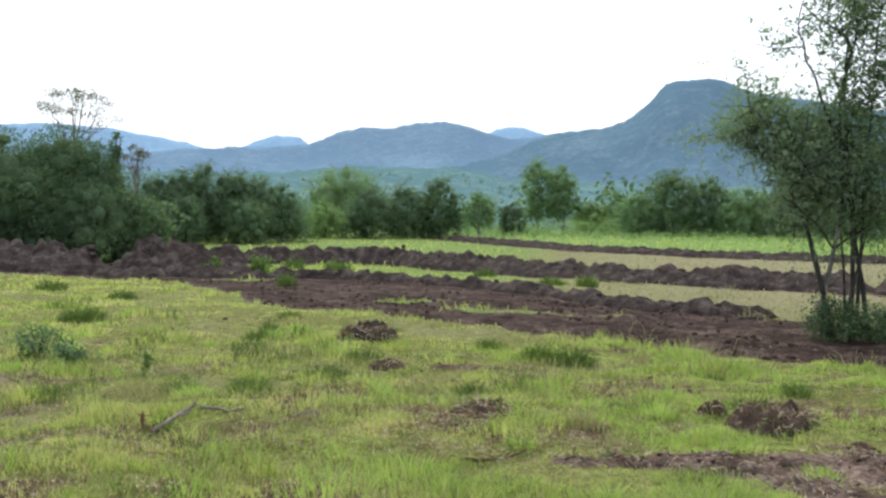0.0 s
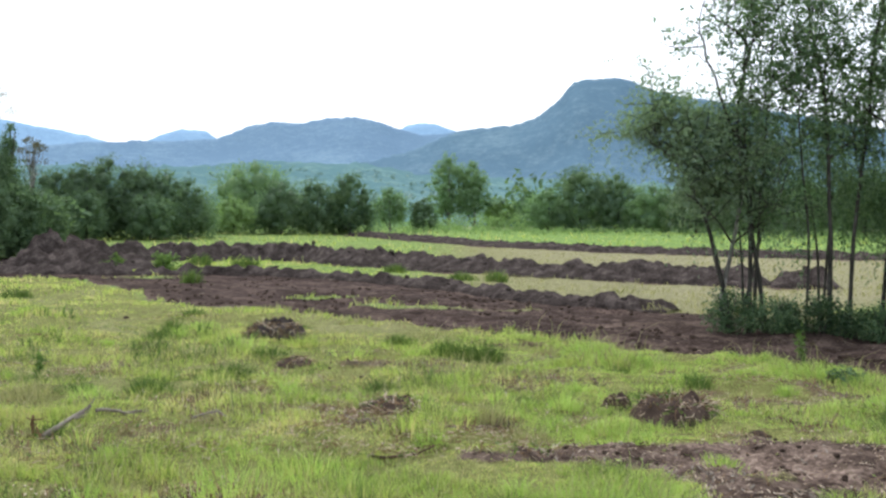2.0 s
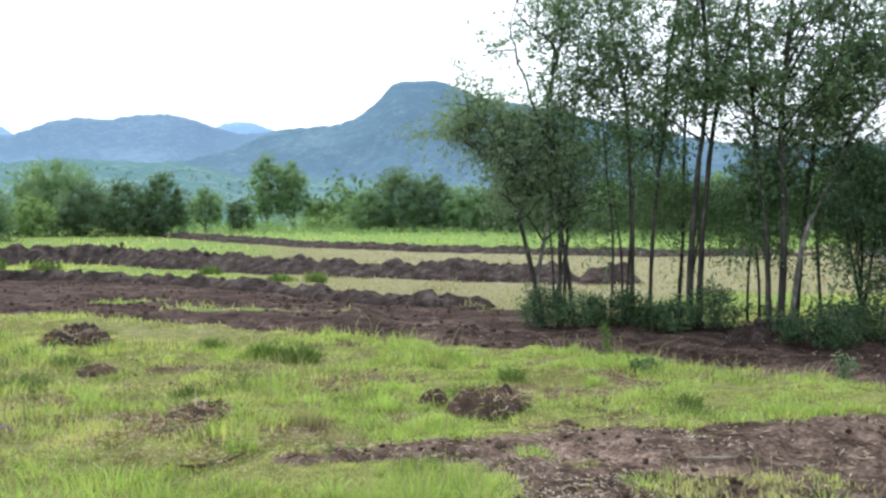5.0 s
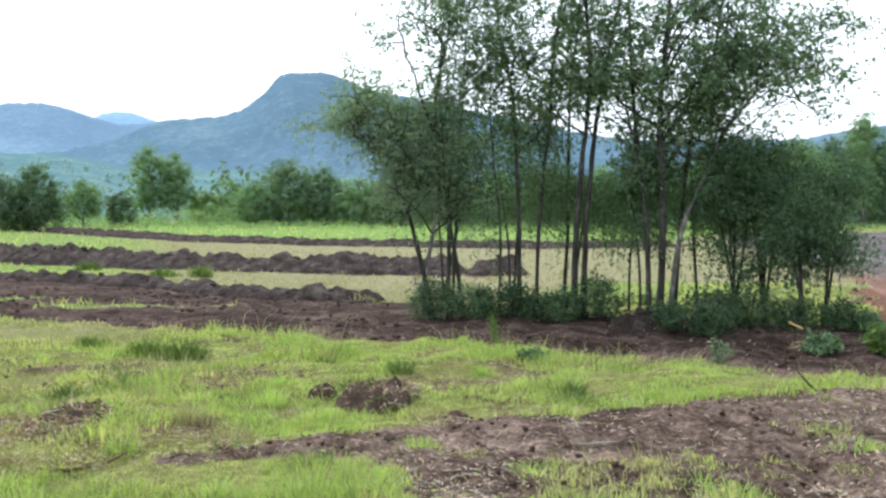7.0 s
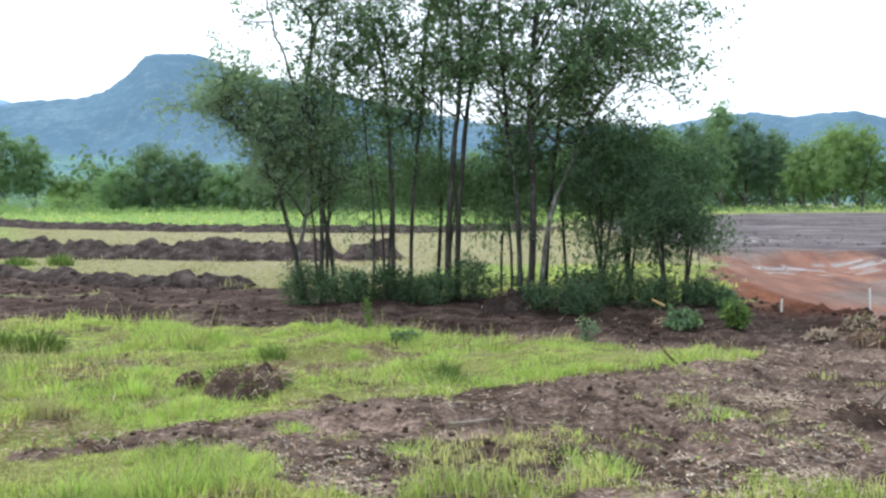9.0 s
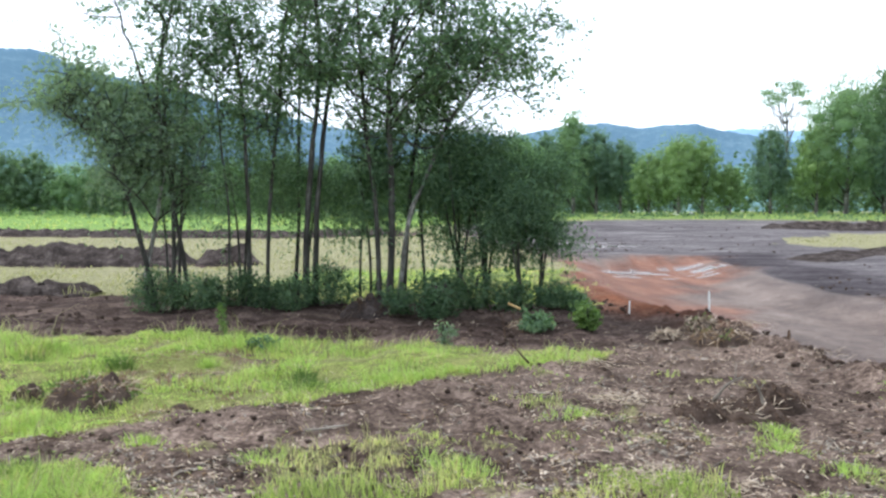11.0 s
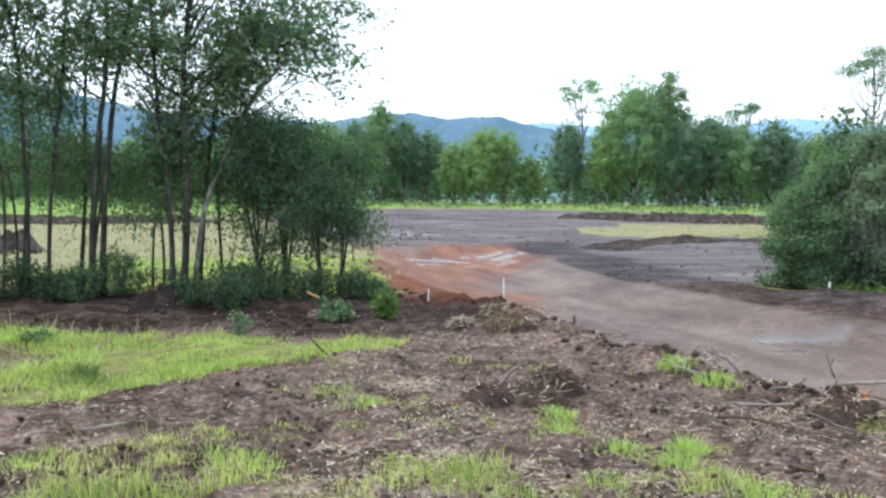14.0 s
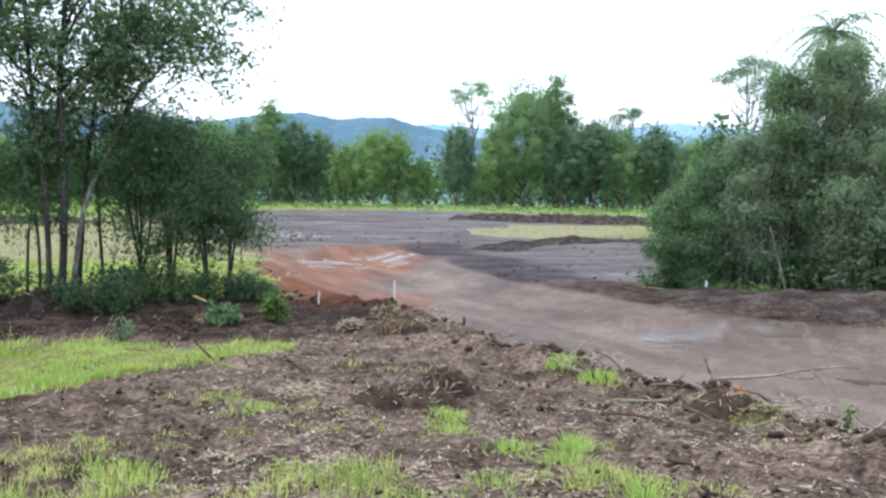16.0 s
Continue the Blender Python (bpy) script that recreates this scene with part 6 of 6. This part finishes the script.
for k, (x, y, h, r, n) in enumerate([(5.72, 2.25, 0.17, 0.2, 200), (5.85, 2.75, 0.12, 0.22, 130), (6.15, 3.4, 0.12, 0.26, 260), (3.1, 5.4, 0.13, 0.3, 300), (2.6, 6.4, 0.1, 0.2, 160), (4.1, 4.9, 0.12, 0.3, 260), (8.6, 3.5, 0.16, 0.2, 200), (5.3, 1.6, 0.15, 0.25, 260), (6.3, 2.45, 0.16, 0.18, 260), (5.1, 2.5, 0.12, 0.2, 160), (6.5, 3.65, 0.1, 0.2, 160), (3.9, 4.4, 0.12, 0.3, 240), (5.6, 4.9, 0.1, 0.3, 200), (8.25, 3.0, 0.14, 0.2, 160)]):
    tuft(x, y, h, r, n, "fresh bright green grass tuft on bare soil", 940 + k, M_LUSH, "fresh grass tufts")

field_rng = random.Random(77)
LOOKS = [(M_TUFT, "dark olive tuft of meadow grass"), (M_GRASS, "yellow-green tuft of meadow grass"), (M_DRYGRASS, "dry straw-coloured tuft of meadow grass"), (M_LUSH, "fresh light green tuft of meadow grass")]
for k in range(190):
    a, r = radians(field_rng.uniform(-27, 34)), 5.2 * 3.6 ** field_rng.random()
    x, y = r * math.sin(a), r * math.cos(a)
    if float(inside_by(MEADOW, np.array([x]), np.array([y]))[0]) < 0.3:
        continue
    m, words = LOOKS[field_rng.choice((0, 1, 1, 1, 2, 3, 3, 3))]
    tuft(x, y, field_rng.uniform(0.1, 0.24), field_rng.uniform(0.12, 0.45), field_rng.randint(90, 220), words, 3000 + k, m, "meadow tufts")


# ---- litter and clods on the bare soil ----
def scatter(rng, n, r0, r1, az0, az1, want):
    a = np.radians(rng.uniform(az0, az1, n))
    r = r0 * (r1 / r0) ** rng.uniform(0, 1, n)
    x, y = r * np.sin(a), r * np.cos(a)
    cov = cover(x, y)
    keep = rng.uniform(0, 1, n) < want(x, y, cov)
    x, y = x[keep], y[keep]
    return x, y, land(x, y, tuple(c[keep] for c in cov))


def plant_litter(name, label, n, long, thick, mat, seed, want, r0=4.3, r1=15, az0=-31, az1=92, rise=0.25):
    """Bits of straw and chopped wood lying about: three-sided splinters."""
    rng = np.random.default_rng(seed)
    x, y, z = scatter(rng, n, r0, r1, az0, az1, want)
    m = len(x)
    a, e = rng.uniform(0, 2 * np.pi, m), rng.normal(0.03, rise, m)
    d = np.stack([np.cos(a) * np.cos(e), np.sin(a) * np.cos(e), np.sin(e)], 1) * (long * rng.uniform(0.25, 1.0, m) ** 1.5)[:, None]
    s = np.stack([-np.sin(a), np.cos(a), 0 * a], 1) * (thick * rng.uniform(0.5, 1.5, m))[:, None]
    u = np.stack([0 * a, 0 * a, thick * rng.uniform(0.5, 1.2, m)], 1)
    c = np.stack([x, y, z + thick + 0.3 * np.abs(d[:, 2])], 1)
    v = np.stack([c - d - s, c - d + s, c - d + u, c + d - s * 0.6, c + d + s * 0.6, c + d + u * 0.6], 1).reshape(-1, 3)
    k = np.arange(m)[:, None] * 6
    q = np.concatenate([k + np.array([[0, 1, 4, 3]]), k + np.array([[1, 2, 5, 4]]), k + np.array([[2, 0, 3, 5]])])
    t = np.concatenate([k + np.array([[0, 2, 1]]), k + np.array([[3, 4, 5]])])
    tagged(new(name, fast_mesh(name, v, q, t, mat)), label, "litter", kind="stuff")


def on_soil(x, y, cov):
    return (1 - cov[0]) * (1 - cov[2]) * (1 - 0.85 * smooth(0.1, 0.6, inside_by(BAND, x, y)) * (np.hypot(x, y) < 24)) * (0.16 + 0.84 * smooth(-0.02, 0.25, fbm(x / 0.8, y / 0.8, 3, 51)))


plant_litter("straw_litter", "pale straw and chopped stalks strewn over bare soil", 44000, 0.034, 0.0054, M_STRAW, 1001, on_soil, az0=-12, az1=100, r0=2.5)
plant_litter("wood_litter", "splinters of dead wood strewn over bare soil", 10000, 0.065, 0.008, M_DEADWOOD, 1002, on_soil, az0=-12, az1=100, r0=2.5)
plant_litter("twig_litter", "dark reddish twigs strewn over bare soil", 20000, 0.05, 0.0045, M_DEADWEED, 1003, on_soil, az0=-12, az1=100, r0=2.5, rise=0.45)
plant_litter("leaf_litter", "dead stalks lying in the meadow grass", 13000, 0.09, 0.004, M_STRAW, 1004, lambda x, y, c: c[0] * smooth(0.0, 0.3, fbm(x / 1.5, y / 0.8, 3, 61)), rise=0.5, az1=50)
plant_litter("dead_weeds", "reddish-brown dead weeds in bare spots of the meadow", 40000, 0.08, 0.005, M_DEADWEED, 1006, lambda x, y, c: smooth(0.9, 0.3, c[0]) * smooth(0.0, 0.3, inside_by(MEADOW, x, y)), 4.3, 16, -31, 50, 0.7)
plant_litter("wood_litter", "dead wood scattered along the earth rows", 900, 0.1, 0.012, M_DEADWOOD, 1005, on_soil, 14, 45, -25, 70)


def chips(name, label, n, size, mat, seed, want, az0, az1, r1):
    """Curled dead leaves and flakes lying on the ground."""
    rng = np.random.default_rng(seed)
    x, y, z = scatter(rng, n, 3.5, r1, az0, az1, want)
    g = Geo()
    leaves(g, np.stack([x, y, z + 0.012], 1), size, rng, 0.55, flat=1.2)
    tagged(new(name, g.mesh(name, mat)), label, "litter", kind="stuff")


chips("leaf_litter", "pale curled dead leaves on bare soil", 9000, 0.014, M_STRAW, 1010, on_soil, -10, 96, 14)
chips("leaf_litter", "brown curled dead leaves on bare soil", 14000, 0.02, M_DEADWOOD, 1011, on_soil, -10, 96, 14)
chips("leaf_litter", "pale dead leaves among the meadow grass", 14000, 0.015, M_STRAW, 1012, lambda x, y, c: smooth(0.95, 0.4, c[0]) * smooth(0.0, 0.3, inside_by(MEADOW, x, y)), -31, 45, 13)
chips("seedlings", "tiny green seedlings sprouting on bare soil", 9000, 0.02, M_LUSH, 1013, lambda x, y, c: on_soil(x, y, c) * smooth(0.0, 0.3, fbm(x / 0.6, y / 0.6, 3, 53)), -10, 96, 12)


def clods(name, label, n, r0, r1, az0, az1, size, seed, want):
    rng = np.random.default_rng(seed)
    x, y, z = scatter(rng, n, r0, r1, az0, az1, want)
    bm = bmesh.new()
    bmesh.ops.create_icosphere(bm, subdivisions=1, radius=1)
    v0 = np.array([p.co for p in bm.verts])
    f0 = np.array([[p.index for p in face.verts] for face in bm.faces])
    bm.free()
    m = len(x)
    s = size * rng.uniform(0.3, 1.0, m) ** 2 * 1.6
    v = v0[None] * (1 + rng.normal(0, 0.22, (m, len(v0), 1))) * s[:, None, None] * np.array([1, 1, 0.75]) + np.stack([x, y, z + s * 0.25], 1)[:, None]
    t = f0[None] + (np.arange(m) * len(v0))[:, None, None]
    tagged(new(name, fast_mesh(name, v.reshape(-1, 3), None, t.reshape(-1, 3), M_CLOD)), label, "clods", kind="stuff")


clods("soil_crumbs", "dark crumbs and clods of turned earth", 15000, 2.5, 16, -14, 100, 0.018, 1101, lambda x, y, c: (1 - c[0]) * (1 - c[2]) * smooth(-0.2, 0.3, fbm(x / 0.8, y / 0.8, 3, 71)))
clods("soil_crumbs", "clods of dark earth on the turned field", 13000, 15, 66, -30, 85, 0.036, 1102, lambda x, y, c: (1 - c[0]) * (1 - c[2]) * smooth(-0.1, 0.3, fbm(x / 2, y / 2, 3, 72)))
clods("soil_crumbs", "dark clods on the strip of turned earth", 9000, 9, 34, -25, 45, 0.04, 1104, lambda x, y, c: (1 - c[0]) * smooth(-0.1, 0.3, inside_by(BAND, x, y)) * smooth(-0.1, 0.25, fbm(x / 1.2, y / 1.2, 3, 73)))
clods("soil_crumbs", "clods along the broken edge of the bank", 6000, 5, 15, 50, 92, 0.034, 1103, lambda x, y, c: np.exp(-((inside_by(ROAD, x, y) + 0.15) / 0.3) ** 2) * (y < 9))


# ---- stakes, sticks and logs ----
def stake(x, y, height, wide, mat, label, lean, seed):
    """A square sawn survey stake with a pointed top."""
    top = thing("survey_stake", (x, y, ground_z(x, y)), label, "stake", "survey stakes")
    w = wide / 2
    v = [(-w, -w, -0.15), (w, -w, -0.15), (w, w, -0.15), (-w, w, -0.15), (-w, -w, height), (w, -w, height), (w, w, height), (-w, w, height), (0, 0, height + w * 0.8)]
    part("post", Geo().add(v, [[0, 1, 5, 4], [1, 2, 6, 5], [2, 3, 7, 6], [3, 0, 4, 7]], [[4, 5, 8], [5, 6, 8], [6, 7, 8], [7, 4, 8]]).mesh("post", mat), top)
    top.rotation_euler = (radians(lean), radians(lean * 0.7), radians(35))
    return top


s1 = stake(12.1, 7.85, 0.42, 0.026, M_WHITE, "white-painted wooden survey stake with a red foot", -1.5, 1)
part("red_band", Geo().add(np.array([(a * 0.015, b * 0.015, c) for c in (0.02, 0.1) for a, b in ((-1, -1), (1, -1), (1, 1), (-1, 1))]), [[0, 1, 5, 4], [1, 2, 6, 5], [2, 3, 7, 6], [3, 0, 4, 7], [4, 5, 6, 7]]).mesh("red_band", rough_material("red_paint", [(0.3, (0.3, 0.05, 0.03)), (0.7, (0.42, 0.09, 0.06))], 10, 0.6, 0.2, 0.003)), s1, "faded red band")
stake(11.95, 9.25, 0.21, 0.024, M_WHITE, "short white wooden survey stake", 2, 2)
stake(18.3, 4.55, 0.22, 0.03, M_WHITE, "white survey stake at the foot of the trees", 1, 3)


def stick(name, start, way, length, r, label, mat, seed, wander=0.1, twigs=0, category="branch"):
    rng = np.random.default_rng(seed)
    z = ground_z(start[0], start[1])
    top = thing(name, (start[0], start[1], z), label, category, "fallen branches")
    w = np.array(way, float)
    lp = limb_path(rng, (0, 0, start[2]), w / np.linalg.norm(w), length, 10, 0, wander)
    g = Geo()
    tube(g, lp, np.linspace(r, r * 0.45, 10), 7, rng, 0.08)
    part("stem", g.mesh("stem", mat, True), top)
    for k in range(twigs):
        d = w / np.linalg.norm(w) + rng.normal(0, 0.6, 3) * np.array([1, 1, 0.5])
        tg = Geo()
        tube(tg, limb_path(rng, lp[rng.integers(3, 9)], d / np.linalg.norm(d), length * rng.uniform(0.2, 0.45), 6, 0, 0.2), np.linspace(r * 0.5, r * 0.15, 6), 5)
        part("twig", tg.mesh("twig", mat, True), top)
    return top


stick("fallen_branch", (-2.56, 7.4, 0.02), (0.3, 0.36, 0.15), 0.52, 0.026, "grey lichened branch lying in the grass", M_DEADWOOD, 11, 0.06, 3)
stick("fallen_branch", (-2.25, 7.76, 0.17), (0.34, 0.39, -0.1), 0.54, 0.018, "grey lichened branch lying in the grass", M_DEADWOOD, 12, 0.2, 4)
stick("fallen_branch", (-1.52, 8.1, 0.02), (0.2, 0.08, 0.06), 0.26, 0.014, "grey fallen branch half hidden in grass", M_DEADWOOD, 13, 0.15, 2)
stick("fallen_branch", (-1.3, 8.18, 0.08), (0.32, -0.3, -0.08), 0.45, 0.013, "grey fallen branch half hidden in grass", M_DEADWOOD, 43, 0.15, 2)
stick("fallen_branch", (0.05, 6.75, 0.03), (1, -0.1, 0.05), 0.5, 0.015, "dark twig lying in the grass", M_BRUSH, 14, 0.1, 2)
stick("dead_weed", (-2.66, 7.5, 0.0), (0.05, 0.0, 1), 0.22, 0.02, "dead reddish-brown weed beside a fallen branch", M_DEADWEED, 41, 0.15, 6, "weed")
stick("dead_weed", (-2.55, 7.35, 0.0), (-0.3, 0.0, 1), 0.16, 0.014, "dead reddish-brown weed beside a fallen branch", M_DEADWEED, 42, 0.2, 5, "weed")
stick("broken_stalk", (6.95, 6.65, 0.0), (-0.35, 0.3, 0.55), 0.3, 0.014, "dark broken stalk sticking out of the ground", M_BRUSH, 15, 0.05, 1)
stick("dead_stalk", (8.3, 8.42, 0.0), (0.02, 0.02, 1), 0.34, 0.012, "dead stalk standing in bare soil", M_BRUSH, 16, 0.06, 3)
stick("fallen_branch", (7.75, 2.65, 0.04), (0.6, -0.75, 0.02), 0.6, 0.018, "pale broken branch lying on bare soil", M_DEADWOOD, 17, 0.08, 1)
stick("fallen_branch", (7.9, 2.0, 0.02), (0.5, -0.4, 0.5), 0.35, 0.014, "pale broken branch propped on the bank", M_DEADWOOD, 18, 0.06, 1)
stick("fallen_branch", (8.1, 1.9, 0.06), (0.3, -1, 0.16), 1.2, 0.016, "long thin branch lying over the bank", M_DEADWOOD, 19, 0.07, 2)
stick("fallen_branch", (7.0, 2.5, 0.03), (0.2, -1, 0.02), 0.55, 0.015, "dark branch lying on bare soil", M_BRUSH, 20, 0.1, 2)
stick("fallen_branch", (6.1, 1.7, 0.03), (0.4, -1, 0.03), 0.6, 0.015, "dark branch lying on bare soil", M_BRUSH, 21, 0.1, 2)
stick("leaning_trunk", (18.9, 3.1, -0.05), (-0.04, 0.42, 1.5), 1.5, 0.02, "pale bare trunk leaning out of the creepers", M_PALEBARK, 44, 0.05, 2, "tree")
stick("broken_post", (10.05, 5.45, 0.0), (0.05, 0, 1), 0.17, 0.03, "dark broken stump of wood on the bank", M_BRUSH, 22, 0.03)
stick("dead_stalk", (8.45, 1.95, 0.0), (0.05, 0.05, 1), 0.5, 0.007, "thin dead stalk standing on the bank", M_BRUSH, 23, 0.1, 4)
stick("fallen_branch", (3.7, 5.9, 0.03), (1, -0.35, 0.02), 0.34, 0.013, "pale stick lying on bare soil", M_DEADWOOD, 24, 0.05)
stick("fallen_branch", (4.2, 6.3, 0.03), (1, -0.6, 0.02), 0.25, 0.013, "dark stick lying on bare soil", M_BRUSH, 25, 0.05)
stick("fallen_branch", (6.6, 4.25, 0.1), (0.2, -0.3, 0.5), 0.32, 0.016, "pale root sticking out of a brush heap", M_DEADWOOD, 26, 0.15, 1)
stick("fallen_branch", (6.85, 3.95, 0.1), (0.1, -0.1, 0.6), 0.28, 0.014, "pale root sticking out of a brush heap", M_DEADWOOD, 27, 0.15, 1)

# small white objects of unknown kind, stood in for by pale lumps
for k, (az, d, size) in enumerate([(55.0, 88, 0.22), (55.5, 88.5, 0.16), (56.0, 88, 0.26)]):
    x, y = d * math.sin(radians(az)), d * math.cos(radians(az))
    ob = tagged(new("boulder", clod_mesh(np.random.default_rng(1300 + k), size, M_WHITE)), "unidentified small white object in the grass before the wood", "boulder", "pale boulders")
    ob.location = (x, y, ground_z(x, y) + size * 0.3)

edge_rng = random.Random(5)
for k in range(26):
    f = k / 25
    x, y = 7.35 + 1.75 * f + edge_rng.uniform(-0.55, 0.05), 0.55 + 2.9 * f + edge_rng.uniform(-0.3, 0.3)
    a = edge_rng.uniform(0, 6.28)
    stick("fallen_branch", (x, y, 0.03), (math.cos(a), math.sin(a), edge_rng.uniform(-0.02, 0.45)), edge_rng.uniform(0.15, 0.45), edge_rng.uniform(0.006, 0.014), "broken root lying along the bank" if k % 2 else "pale broken stalk lying along the bank", M_BRUSH if k % 2 else M_DEADWOOD, 2000 + k, 0.14, k % 3)
brush_pile(7.7, 1.2, 0.3, 0.05, "torn roots and pale stalks along the bank", 441, 0, 80, pale_share=0.6)
brush_pile(8.75, 3.3, 0.26, 0.05, "torn roots and pale stalks along the bank", 442, 0, 80, pale_share=0.5)
brush_pile(9.6, 4.9, 0.3, 0.08, "torn roots and dark earth along the bank", 443, 0, 80, pale_share=0.3)
brush_pile(11.0, 6.6, 0.26, 0.08, "dry pale weeds beside the track", 444, 20, 90, pale_share=0.7)

plank = thing("timber_offcut", (9.45, 9.4, ground_z(9.45, 9.4) + 0.34), "raw yellow timber offcut caught in dead weeds", "timber")
bm = bmesh.new()
bmesh.ops.create_cube(bm, size=1, matrix=Matrix.Diagonal((0.2, 0.05, 0.022, 1)))
bmesh.ops.bevel(bm, geom=bm.edges[:], offset=0.004, segments=1, affect="EDGES")
me = bpy.data.meshes.new("board")
bm.to_mesh(me)
bm.free()
me.materials.append(M_RAWWOOD)
part("board", me, plank)
plank.rotation_euler = (radians(12), radians(24), radians(-40))
stick("dead_stalk", (9.45, 9.4, 0.0), (0.02, 0.0, 1), 0.36, 0.012, "dead stalk holding up a timber offcut", M_BRUSH, 28, 0.03, 3)
brush_pile(9.3, 8.9, 0.35, 0.14, "dry pale weeds on bare soil", 430, 80, 120)


def weed(x, y, height, seed, label):
    """A tall single weed with leaves up its stem."""
    rng = np.random.default_rng(seed)
    top = thing("weed", (x, y, ground_z(x, y)), label, "weed", "tall weeds")
    lp = limb_path(rng, (0, 0, -0.03), (0.05, 0, 1), height, 9, 0.1, 0.05)
    g = Geo()
    tube(g, lp, np.linspace(0.009, 0.003, 9), 5)
    part("stem", g.mesh("stem", M_BRIGHTLEAF, True), top)
    c = Geo()
    pts = np.repeat(lp[2:], 16, axis=0) + rng.normal(0, 0.03, (16 * (len(lp) - 2), 3))
    leaves(c, pts, 0.035, rng, 0.35)
    part("foliage", c.mesh("foliage", M_BRIGHTLEAF), top)


weed(5.42, 10.55, 0.5, 31, "tall light green weed at the edge of the meadow")
weed(-3.6, 10.3, 0.3, 32, "thin green weed in the meadow")
weed(8.3, 0.9, 0.45, 33, "thin pale green weed on the bank")
weed(7.9, 0.35, 0.5, 34, "thin pale green weed on the bank")
stick("orange_weed", (7.95, 1.6, 0.0), (0, 0, 1), 0.14, 0.02, "dead orange leaves on a stalk on the bank", M_ORANGE, 35, 0.3, 4, "weed")
for k, (x, y, s) in enumerate([(2.46, 6.65, 0.06), (3.28, 7.16, 0.11), (10.2, 6.6, 0.07), (9.4, 5.2, 0.06), (8.6, 4.4, 0.05), (9.9, 5.0, 0.07), (9.6, 4.5, 0.06), (9.2, 3.9, 0.07), (8.9, 3.4, 0.06)]):
    rng = np.random.default_rng(1200 + k)
    ob = tagged(new("earth_clod", clod_mesh(rng, s, M_CLOD)), "dark lump of earth lying on the ground", "clod", "earth clods")
    ob.location = (x, y, ground_z(x, y) + s * 0.15)
    ob.scale = (0.9, 0.75, 0.6)
